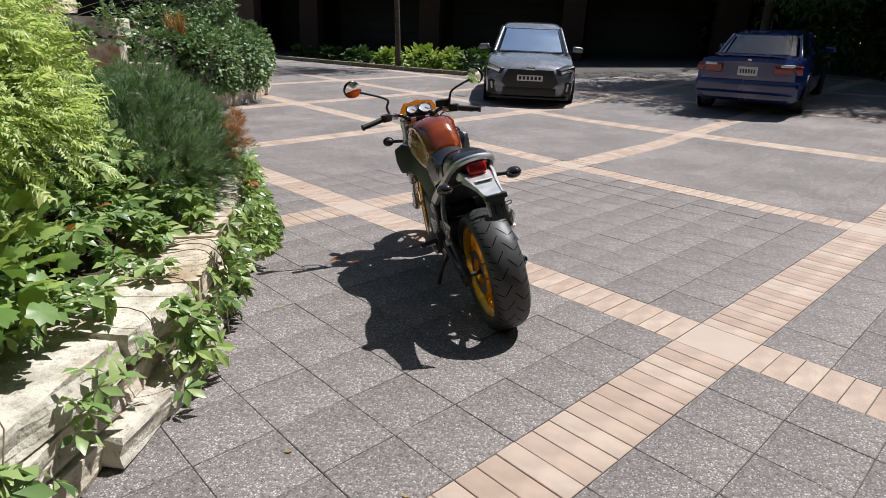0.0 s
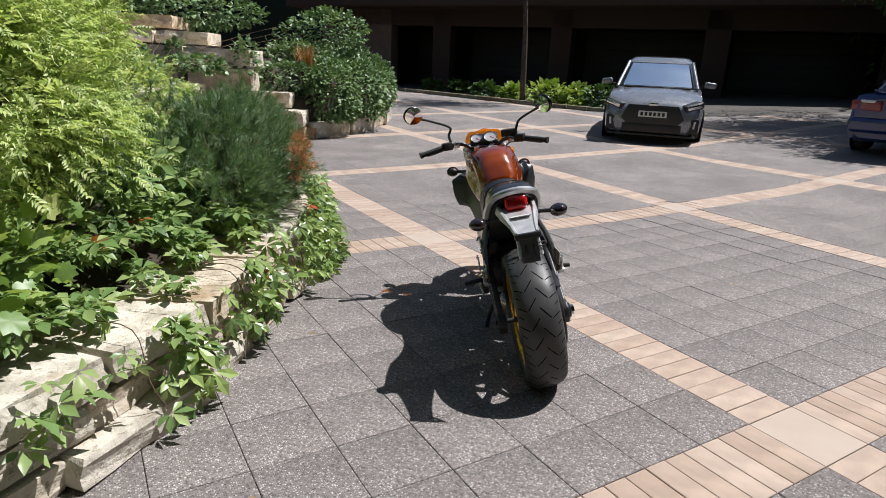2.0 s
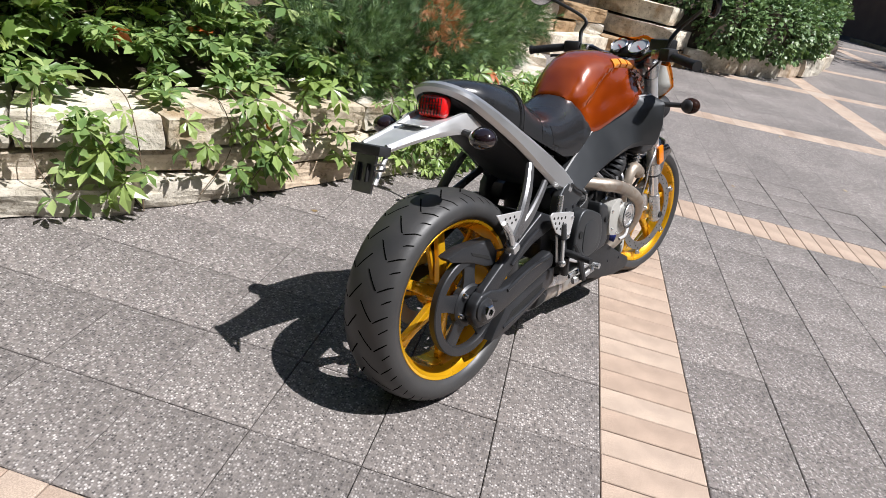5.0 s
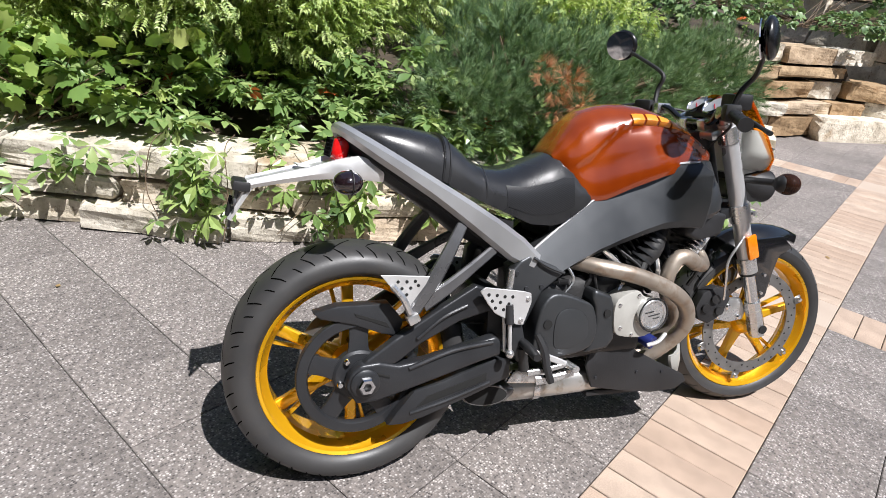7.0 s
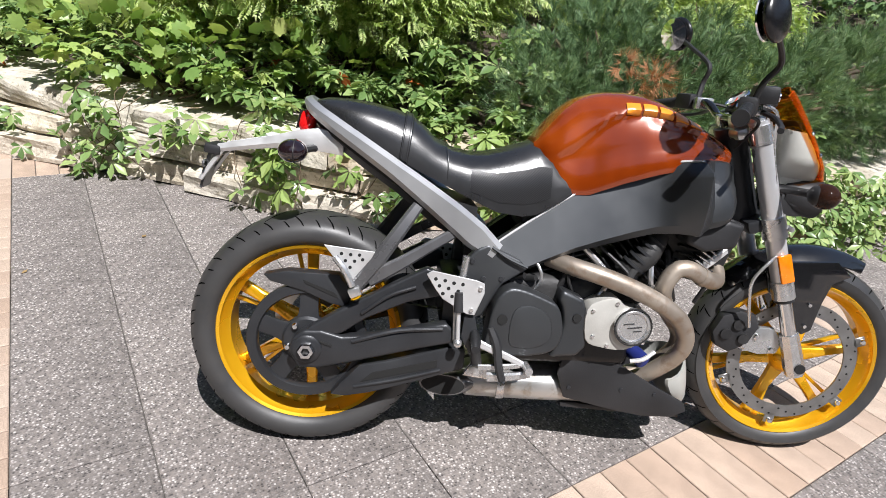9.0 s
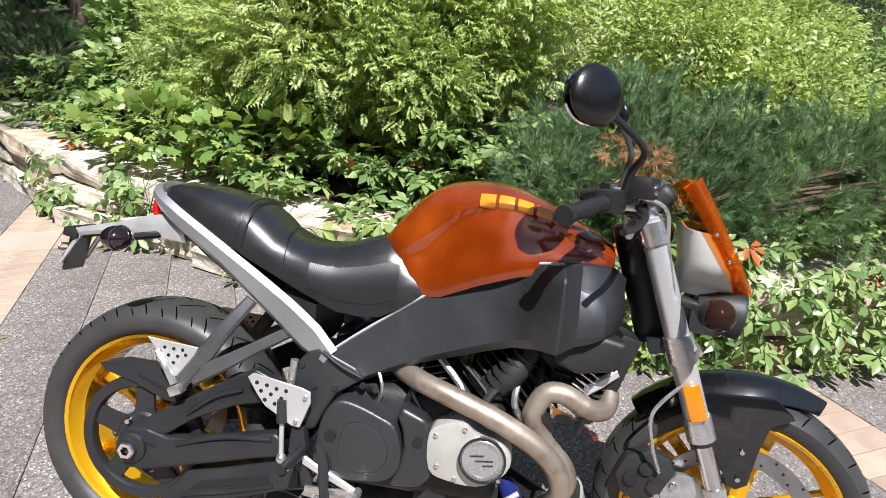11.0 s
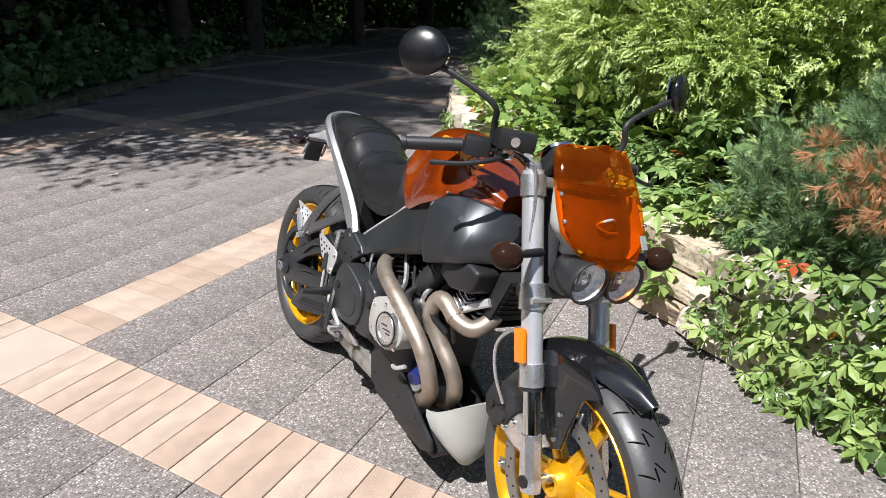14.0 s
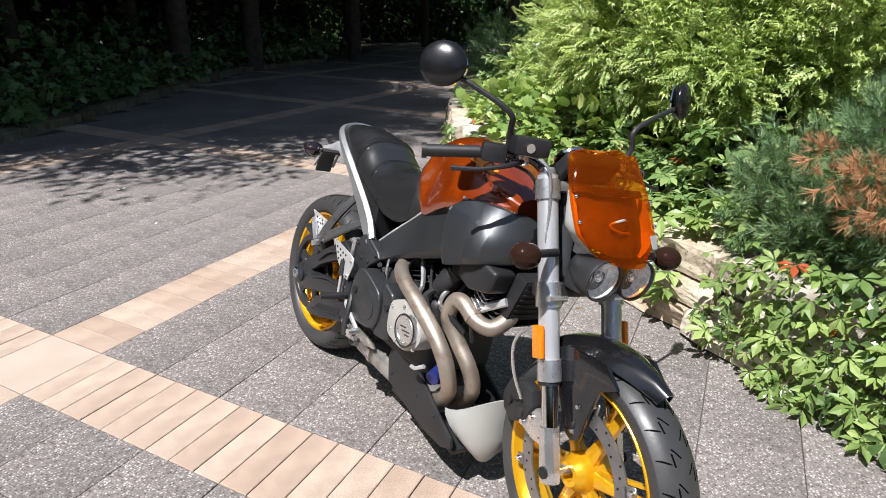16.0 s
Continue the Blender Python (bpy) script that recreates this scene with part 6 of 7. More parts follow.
# exhaust
pipe = bp("exhaust_pipe", add_tube(B(), [(0.10, 0.60, 0.560), (0.150, 0.655, 0.552), (0.178, 0.72, 0.540), (0.186, 0.80, 0.515), (0.186, 0.87, 0.484), (0.180, 0.93, 0.445), (0.168, 0.965, 0.400), (0.150, 0.975, 0.350), (0.120, 0.955, 0.295), (0.085, 0.90, 0.235), (0.07, 0.83, 0.20)], 0.0230, 16, 6), "steel_pipe", "heat-browned steel exhaust pipe")
part("joint_ring", add_tube(B(), [(0.1865, 0.81, 0.511), (0.1865, 0.825, 0.504)], 0.0235, 16, 2), M["steel_pipe"], pipe)
pipe = bp("exhaust_pipe", add_tube(B(), [(0.02, 1.03, 0.600), (0.070, 1.062, 0.562), (0.112, 1.052, 0.532), (0.136, 1.012, 0.538), (0.143, 0.960, 0.564), (0.142, 0.922, 0.556), (0.136, 0.902, 0.500), (0.112, 0.935, 0.440), (0.092, 0.985, 0.380), (0.070, 0.995, 0.320), (0.04, 0.945, 0.250), (0.03, 0.85, 0.205)], 0.0225, 16, 6), "steel_pipe", "heat-browned steel exhaust pipe")
part("joint_ring", add_tube(B(), [(0.138, 1.006, 0.541), (0.139, 0.994, 0.547)], 0.0245, 16, 2), M["steel_pipe"], pipe)
rings = []
for y, k in ((0.40, 0.7), (0.42, 0.95), (0.60, 1.0), (0.82, 1.0), (0.85, 0.9)):
    rings.append([(0.115 * k * math.copysign(abs(math.cos(a)) ** 0.6, math.cos(a)), y, 0.195 + 0.048 * k * math.copysign(abs(math.sin(a)) ** 0.6, math.sin(a))) for a in [2 * math.pi * j / 24 for j in range(24)]])
muffler = bp("muffler", add_rings(B(), rings), "muffler_steel", "steel muffler slung under the engine")
part("strap", add_rings(B(), [[(x * 1.02, y, 0.195 + (z - 0.195) * 1.03) for x, _, z in rings[2]] for y in (0.50, 0.52)]), M["alloy"], muffler)
axis, wide = Vector((0.30, -0.95, -0.10)).normalized(), Vector((0.95, 0.30, 0.0)).normalized()
high = wide.cross(axis)
rings = []
for c, r, cut in (((0.075, 0.44, 0.200), 0.030, 0), ((0.088, 0.40, 0.196), 0.034, 0.4), ((0.100, 0.355, 0.190), 0.036, 1.5), ((0.100, 0.355, 0.190), 0.033, 1.5), ((0.092, 0.385, 0.194), 0.031, 0.9)):
    rings.append([Vector(c) + wide * r * math.cos(t) + high * r * 0.85 * math.sin(t) - axis * cut * r * math.cos(t) for t in [2 * math.pi * j / 28 for j in range(28)]])
part("outlet", add_rings(B(), rings[:4], caps=False), M["hanger"], muffler, "slash-cut steel outlet")
part("outlet_mouth", add_rings(B(), rings[3:]), M["hole"], muffler)
# chin fairing
for s in (1, -1):
    bp("chin_panel", add_prism(B(), [(0.655, 0.255), (0.665, 0.305), (0.718, 0.336), (0.80, 0.298), (0.919, 0.234), (1.018, 0.184), (1.030, 0.160), (0.99, 0.140), (0.90, 0.140), (0.80, 0.158), (0.68, 0.185)], s * 0.120, s * 0.132, 0.004, 2), "black", "black chin fairing panel")
    for py, pz in ((0.715, 0.31), (0.69, 0.215), (0.93, 0.205), (0.835, 0.215)):
        bp("fastener", add_cyl(B(), (s * 0.131, py, pz), (s * 0.135, py, pz), 0.006, 0.005, 10), "frame_plain")
rings = []
for z, hw, yf, ys, lift in ((0.248, 0.126, 1.046, 0.965, 0.050), (0.232, 0.124, 1.054, 0.968, 0.040), (0.205, 0.114, 1.062, 0.985, 0.026), (0.172, 0.092, 1.068, 1.015, 0.012), (0.138, 0.058, 1.068, 1.035, 0.003), (0.105, 0.022, 1.05, 1.03, 0.0)):
    outer = [(hw * math.sin(q), ys + (yf - ys) * math.cos(q) ** 0.8, z + lift * math.cos(q) ** 1.5) for q in [math.pi / 2 * k / 8 for k in range(-8, 9)]]
    rings.append([(x, y, zz) for x, y, zz in outer] + [(x * 0.96, y - 0.006, zz) for x, y, zz in outer[::-1]])
bp("chin_scoop", add_rings(B(), rings), "midgrey", "pale grey chin scoop")
bp("chin_floor", add_box(B(), (0, 0.85, 0.145), (0.22, 0.34, 0.015), (-3, 0, 0), bev=0.004), "black")

# footrests, pedals, stand
for s in (1, -1):
    heel = bp("heel_guard", add_prism(B(), [(0.282, 0.520), (0.296, 0.530), (0.405, 0.512), (0.426, 0.505), (0.428, 0.48), (0.408, 0.422), (0.388, 0.424), (0.325, 0.460), (0.305, 0.485)], s * 0.184, s * 0.189, 0.0015, 1), "plate", "perforated bright heel guard")
    bm = B()
    for hy, hz in ((0.305, 0.510), (0.328, 0.507), (0.350, 0.502), (0.372, 0.500), (0.315, 0.493), (0.338, 0.488), (0.362, 0.482), (0.325, 0.474), (0.348, 0.468)):
        add_cyl(bm, (s * 0.1835, hy, hz), (s * 0.1896, hy, hz), 0.0046, seg=10)
    part("perforation", bm, M["hole"], heel)["kind"] = "stuff"
    for hy, hz in ((0.416, 0.492), (0.398, 0.436)):
        part("bolt", add_cyl(B(), (s * 0.188, hy, hz), (s * 0.194, hy, hz), 0.006, 0.005, 10), M["alloy"], heel)
    bracket = bp("footrest_bracket", add_prism(B(), [(0.385, 0.425), (0.412, 0.418), (0.425, 0.365), (0.43, 0.32), (0.405, 0.315), (0.38, 0.36)], s * 0.150, s * 0.178, 0.005, 2), "frame_plain", "cast footrest bracket")
    part("footrest", add_tube(B(), [(s * 0.18, 0.415, 0.37), (s * 0.225, 0.412, 0.368), (s * 0.275, 0.405, 0.366)], [0.012, 0.013, 0.010], 10, 3), M["black"], bracket, "rubber-covered footrest")
    part("spring_pod", add_cyl(B(), (s * 0.178, 0.415, 0.355), (s * 0.172, 0.428, 0.290), 0.0135), M["engine"], bracket)
    lever = bp("pedal", add_sweep(B(), [(s * 0.185, 0.418, 0.352), (s * 0.192, 0.46, 0.336), (s * 0.195, 0.51, 0.316), (s * 0.196, 0.545, 0.300)], [0.010] * 4, [0.020, 0.019, 0.017, 0.015]), "plate", "bright foot pedal")
    part("pedal_arm", add_sweep(B(), [(s * 0.188, 0.43, 0.285), (s * 0.192, 0.48, 0.290), (s * 0.196, 0.535, 0.299)], [0.009] * 3, [0.017, 0.015, 0.014]), M["alloy"], lever)
    part("toe_pad", add_cyl(B(), (s * 0.19, 0.548, 0.300), (s * 0.235, 0.550, 0.300), 0.010), M["alloy"], lever)
bp("master_cylinder", add_cyl(B(), (0.165, 0.372, 0.50), (0.165, 0.378, 0.565), 0.009), "alloy")
link = bp("gear_linkage", add_cyl(B(), (0.192, 0.372, 0.350), (0.190, 0.366, 0.462), 0.0055, seg=10), "plate", "bright gear linkage rod")
part("rod_end", add_ball(B(), (0.192, 0.372, 0.348), (0.012, 0.012, 0.012), 12), M["alloy"], link)
part("boot", add_cyl(B(), (0.190, 0.367, 0.430), (0.189, 0.364, 0.480), 0.012, 0.010), M["black"], link)
peg = bp("folding_peg", add_sweep(B(), [(0.186, 0.452, 0.392), (0.198, 0.470, 0.350), (0.208, 0.478, 0.300), (0.212, 0.490, 0.262)], [0.016, 0.018, 0.016, 0.014], [0.020, 0.022, 0.020, 0.018], (0, 1, 0)), "black", "black folding rider footrest")
part("peg_bracket", add_sweep(B(), [(0.190, 0.455, 0.262), (0.200, 0.500, 0.268), (0.206, 0.560, 0.280)], [0.014] * 3, [0.026, 0.022, 0.018]), M["alloy"], peg)
bp("exhaust_mount", add_prism(B(), [(0.40, 0.235), (0.42, 0.268), (0.52, 0.262), (0.56, 0.235), (0.50, 0.222)], 0.118, 0.132, 0.004, 2), "alloy", "cast muffler mount")
bp("pushrod", add_cyl(B(), (0.170, 0.360, 0.44), (0.175, 0.366, 0.35), 0.005), "plate")
stand = bp("side_stand", add_tube(B(), [(-0.10, 0.52, 0.24), (-0.17, 0.53, 0.12), (-0.235, 0.54, -0.046)], [0.013, 0.012, 0.010], 10, 4), "black", "black side stand, folded out")
part("foot", add_box(B(), (-0.240, 0.545, -0.048), (0.05, 0.06, 0.008), (0, -12, 0), bev=0.003), M["black"], stand)
# belly clutter: hoses and brackets behind the covers
rg = random.Random(12)
for k in range(9):
    y = 0.56 + 0.055 * k
    bp("hose", add_tube(B(), [(0.10 + rg.uniform(0, 0.05), y, 0.47), (0.13 + rg.uniform(0, 0.03), y + rg.uniform(-0.04, 0.04), 0.53), (0.10, y + rg.uniform(-0.05, 0.05), 0.60)], rg.uniform(0.004, 0.010), 7, 4), "engine" if k % 3 else "alloy")
bp("air_duct", add_tube(B(), [(0.10, 0.80, 0.53), (0.12, 0.85, 0.585), (0.10, 0.88, 0.64)], 0.030, 14, 4), "engine", "ribbed black air duct")
for k in range(6):
    f = k / 5
    bp("duct_rib", add_tube(B(), [(0.105 + 0.01 * math.sin(3 * f), 0.81 + 0.06 * f, 0.54 + 0.085 * f), (0.106 + 0.01 * math.sin(3 * f), 0.814 + 0.06 * f, 0.546 + 0.085 * f)], 0.034, 14, 1), "frame_plain")
for py, pz in ((0.50, 0.51), (0.53, 0.505)):
    bp("hose_end", add_cyl(B(), (0.12, py, pz), (0.15, py + 0.03, pz + 0.012), 0.008), "engine")

cooler = bp("oil_cooler", add_box(B(), (0, 1.075, 0.628), (0.19, 0.045, 0.13), (-18, 0, 0), bev=0.008), "black", "black finned oil cooler behind the fork")
for k in range(7):
    part("fin", add_box(B(), (0, 1.098 + 0.0052 * (k - 3), 0.628 + 0.016 * (k - 3)), (0.17, 0.006, 0.004), (-18, 0, 0)), M["engine"], cooler)
bp("air_scoop", add_prism(B(), [(0.93, 0.678), (1.03, 0.700), (1.075, 0.69), (1.06, 0.63), (0.98, 0.615), (0.93, 0.635)], 0.09, 0.165, 0.012, 3), "black", "black cooling scoop under the beam")

# front end
FC = (0.0, 1.356, 0.300)
fwheel, sub = build_wheel("front_wheel", "gold six-spoke front wheel", FC, 0.061, 0.302, 0.050, True, 0.2)
fwheel.matrix_basis = STEER @ Matrix.Translation(Vector(FC) - Vector((0, 0, 0.005))) @ Matrix.Scale(0.982, 4) @ Matrix.Translation(-Vector(FC))
rotor = sub("brake_disc", add_lathe(B(), [(0.052, 0.147), (0.057, 0.147), (0.057, 0.184), (0.052, 0.184)], FC, 72), "brake", "rim-mounted drilled brake disc")
bm = B()
for k in range(44):
    a = k * 2 * math.pi / 44
    r = 0.157 + 0.010 * (k % 3)
    add_cyl(bm, (0.0515, FC[1] + r * math.cos(a), FC[2] + r * math.sin(a)), (0.0578, FC[1] + r * math.cos(a), FC[2] + r * math.sin(a)), 0.0032, seg=7)
part("drilling", bm, M["hole"], rotor)["kind"] = "stuff"
for k in range(6):
    a = 0.42 + k * math.pi / 3
    u = (math.cos(a), math.sin(a))
    part("disc_lug", add_box(B(), (0.0545, FC[1] + 0.192 * u[0], FC[2] + 0.192 * u[1]), (0.005, 0.034, 0.030), (math.degrees(a), 0, 0), bev=0.002, seg=1), M["brake"], rotor)
    part("bolt", bolt(B(), (0.057, FC[1] + 0.199 * u[0], FC[2] + 0.199 * u[1]), 0.0085, 0.009), M["chrome"], rotor)


def fork_y(z):
    return 1.10 + (0.94 - z) * 0.3725


for s in (1, -1):
    leg = bp("fork_leg", add_cyl(B(), (s * 0.102, fork_y(0.955), 0.955), (s * 0.102, fork_y(0.50), 0.50), 0.0255), "fork", "polished alloy fork leg", front=True)
    sub = lambda n, bm, m, lab="": part(n, bm, M[m], leg, lab)
    sub("collar", add_cyl(B(), (s * 0.102, fork_y(0.545), 0.545), (s * 0.102, fork_y(0.497), 0.497), 0.0295), "alloy")
    sub("seal", add_cyl(B(), (s * 0.102, fork_y(0.497), 0.497), (s * 0.102, fork_y(0.488), 0.488), 0.026), "black")
    sub("slider", add_cyl(B(), (s * 0.102, fork_y(0.49), 0.49), (s * 0.102, fork_y(0.37), 0.37), 0.0195), "chrome")
    sub("fork_foot", add_sweep(B(), [(s * 0.102, fork_y(0.395), 0.395), (s * 0.102, fork_y(0.35), 0.350), (s * 0.102, fork_y(0.30), 0.300), (s * 0.102, fork_y(0.275), 0.275)], [0.046, 0.048, 0.048, 0.042], [0.046, 0.048, 0.052, 0.046], (0, 1, 0)), "alloy")
    # near-black disc standing in for the shaded axle hole
    sub("axle_clamp", add_cyl(B(), (s * 0.125, 1.343, 0.302), (s * 0.130, 1.343, 0.302), 0.014), "hole")
    sub("lower_clamp", add_cyl(B(), (s * 0.102, fork_y(0.715), 0.715), (s * 0.102, fork_y(0.660), 0.660), 0.0315), "alloy")
    sub("clamp_bolt", add_cyl(B(), (s * 0.075, fork_y(0.69) + 0.035, 0.69), (s * 0.13, fork_y(0.69) + 0.035, 0.69), 0.007), "alloy")
    sub("upper_clamp", add_cyl(B(), (s * 0.102, fork_y(0.945), 0.945), (s * 0.102, fork_y(0.900), 0.900), 0.0305), "alloy")
    sub("fork_cap", add_cyl(B(), (s * 0.102, fork_y(0.972), 0.972), (s * 0.102, fork_y(0.945), 0.945), 0.018, 0.022), "alloy")
    sub("reflector", add_box(B(), (s * 0.136, fork_y(0.585) + 0.002, 0.585), (0.012, 0.034, 0.078), (20.5, 0, 0), bev=0.004), "amber_lens", "amber side reflector")
    ind = bp("indicator", add_ball(B(), (s * 0.226, 1.232, 0.796), (0.037, 0.033, 0.031), 18), "smoked", "smoked amber front indicator", front=True)
    part("bulb_holder", add_ball(B(), (s * 0.224, 1.219, 0.796), (0.030, 0.024, 0.026), 14), M["black"], ind)
    part("stalk", add_cyl(B(), (s * 0.10, 1.185, 0.790), (s * 0.205, 1.222, 0.796), 0.010), M["black"], ind)
bp("axle", add_cyl(B(), (-0.12, 1.345, 0.30), (0.12, 1.345, 0.30), 0.013), "alloy", front=True)
bp("upper_yoke", add_box(B(), (0, 1.085, 0.925), (0.21, 0.075, 0.028), (20, 0, 0), bev=0.01), "alloy", "alloy upper fork yoke", front=True)
bp("lower_yoke", add_box(B(), (0, 1.17, 0.69), (0.21, 0.085, 0.035), (20, 0, 0), bev=0.01), "frame_plain", front=True)
# front mudguard
rings = []
for k in range(13):
    f = k / 12
    a = radians(61 + 76 * f)
    r = 0.322 + 0.012 * (1 - f)
    hw = 0.066 * min(1, 0.30 + 2.0 * f) * (1 if f < 0.85 else 1 - 1.2 * (f - 0.85))
    drop = 0.03 + 0.012 * math.sin(math.pi * f)
    ring = []
    for j in range(9):
        q = -1 + j / 4
        rr = r - drop * abs(q) ** 2.4
        ring.append((hw * q, FC[1] + rr * math.cos(a), FC[2] + rr * math.sin(a)))
    ring += [(x * 0.94, FC[1] + (y - FC[1]) * 0.987, FC[2] + (z - FC[2]) * 0.987) for x, y, z in ring[::-1]]
    rings.append(ring)
guard = bp("front_mudguard", add_rings(B(), rings), "black_gloss", "gloss black front mudguard", front=True)
for s in (1, -1):
    part("mudguard_stay", add_prism(B(), [(1.215, 0.560), (1.275, 0.592), (1.40, 0.604), (1.445, 0.565), (1.400, 0.540), (1.385, 0.48), (1.375, 0.400), (1.352, 0.385), (1.325, 0.395), (1.285, 0.46), (1.235, 0.50)], s * 0.066, s * 0.078, 0.005, 2), M["black_gloss"], guard)
    for py, pz in ((1.352, 0.475), (1.352, 0.412)):
        part("bolt", add_cyl(B(), (s * 0.077, py, pz), (s * 0.084, py, pz), 0.0065, 0.005, 10), M["chrome"], guard)
# caliper
cal = bp("brake_caliper", add_prism(B(), [(1.115, 0.335), (1.10, 0.375), (1.12, 0.425), (1.165, 0.445), (1.21, 0.435), (1.225, 0.40), (1.20, 0.345), (1.155, 0.318)], 0.062, 0.098, 0.008, 2), "black", "black multi-piston brake caliper", front=True)
for py, pz in ((1.135, 0.375), (1.165, 0.405), (1.185, 0.365)):
    part("piston_cap", add_cyl(B(), (0.095, py, pz), (0.106, py, pz), 0.015), M["engine"], cal)
part("caliper_bracket", add_prism(B(), [(1.19, 0.345), (1.23, 0.40), (1.27, 0.40), (1.30, 0.36), (1.29, 0.325), (1.24, 0.318), (1.18, 0.330)], 0.072, 0.090, 0.005, 2), M["alloy"], cal)
for py, pz in ((1.195, 0.342), (1.272, 0.336), (1.225, 0.372)):
    part("bolt", bolt(B(), (0.09, py, pz), 0.009, 0.008), M["chrome"], cal)
bp("brake_line", add_tube(B(), [(0.10, 1.235, 0.625), (0.135, 1.19, 0.60), (0.140, 1.155, 0.545), (0.132, 1.165, 0.475), (0.108, 1.19, 0.405)], 0.0042, 8, 6), "alloy", "braided brake hose", front=True)
# bars and controls
bar = [(0.352, 0.945, 0.964), (0.27, 0.988, 0.978), (0.19, 1.025, 0.988), (0.125, 1.045, 0.984), (0.085, 1.058, 0.960), (0.05, 1.06, 0.953), (0, 1.06, 0.952)]
bar = bar + [(-x, y, z) for x, y, z in bar[-2::-1]]
hb = bp("handlebar", add_tube(B(), bar, 0.0112, 12, 5), "black_gloss", "black handlebar with rubber grips", front=True)
for s in (1, -1):
    d = Vector((s * 0.08, -0.040, -0.013)).normalized()
    g0 = Vector((s * 0.245, 1.000, 0.982))
    grip = part("grip", add_cyl(B(), g0, g0 + d * 0.128, 0.0150), M["black"], hb, "ribbed rubber grip")
    for k in range(14):
        part("rib", add_cyl(B(), g0 + d * (0.010 + 0.008 * k), g0 + d * (0.0145 + 0.008 * k), 0.0158, seg=16), M["black"], grip)
    part("bar_end", add_cyl(B(), g0 + d * 0.128, g0 + d * 0.140, 0.0185), M["black"], hb)
    part("switch_pod", add_box(B(), (s * 0.214, 1.014, 0.986), (0.062, 0.042, 0.046), (0, 0, -s * 26), bev=0.010), M["black"], hb)
    part("lever", add_sweep(B(), [(s * 0.165, 1.065, 0.978), (s * 0.215, 1.080, 0.966), (s * 0.280, 1.068, 0.950), (s * 0.340, 1.040, 0.942)], [0.016, 0.014, 0.012, 0.014], [0.012, 0.011, 0.009, 0.012]), M["black"], hb)
    part("lever_clamp", add_box(B(), (s * 0.160, 1.042, 0.984), (0.034, 0.050, 0.034), bev=0.006), M["alloy"], hb)
    part("riser", add_box(B(), (s * 0.045, 1.07, 0.948), (0.035, 0.045, 0.035), (20, 0, 0), bev=0.006), M["alloy"], hb)
res = part("brake_reservoir", add_box(B(), (0.156, 1.072, 1.016), (0.092, 0.052, 0.044), (0, 0, -14), bev=0.010), M["black"], hb)
part("sight_glass", add_cyl(B(), (0.170, 1.092, 1.014), (0.172, 1.101, 1.014), 0.011), M["chrome"], res)
for s, head, joint, turn in ((1, Vector((0.366, 0.968, 1.166)), (0.224, 1.062, 1.086), -45), (-1, Vector((-0.392, 1.004, 1.190)), (-0.190, 1.050, 1.092), 28)):
    arm = bp("mirror", add_ball(B(), head, (0.057, 0.020, 0.052), 24, (8, 0, turn)), "black_shell", "round black mirror on a bent stalk", front=True)
    part("stalk", add_tube(B(), [(s * 0.190, 1.035, 1.00), (s * 0.200, 1.045, 1.045), joint, Vector(joint).lerp(head, 0.55), head + Vector((-s * 0.03, 0.01, -0.022))], [0.008, 0.0075, 0.007, 0.0065, 0.008], 8, 5), M["black"], arm)
    rot = Matrix.LocRotScale(head + Matrix.Rotation(radians(turn), 3, "Z") @ Vector((0, -0.0185, -0.002)), Euler((radians(8), 0, radians(turn))), None)
    bm = add_lathe(B(), [(0, 0.0001), (0, 0.046), (0.003, 0.048), (0.004, 0.0001)], (0, 0, 0), 36, False)
    glass = part("glass", bm, M["mirror"], arm, smooth=False)
    glass.matrix_basis = rot @ Matrix.Rotation(radians(-90), 4, "Z") @ Matrix.Diagonal((1, 1.12, 1, 1))
# cables
for pts in (((0.16, 1.03, 1.0), (0.13, 1.12, 0.98), (0.115, 1.14, 0.90), (0.12, 1.17, 0.78), (0.105, 1.21, 0.66)), ((-0.16, 1.03, 0.99), (-0.12, 1.13, 0.97), (-0.05, 1.16, 0.90), (-0.04, 1.10, 0.80)), ((0.06, 1.08, 0.97), (0.0, 1.14, 1.0), (-0.06, 1.13, 0.97)), ((0.19, 1.0, 0.97), (0.14, 1.08, 0.95), (0.08, 1.06, 0.88))):
    bp("cable", add_tube(B(), pts, 0.0042, 7, 6), "black" if pts[0][0] < 0.15 or pts[0][0] > 0.17 else "alloy", front=True)
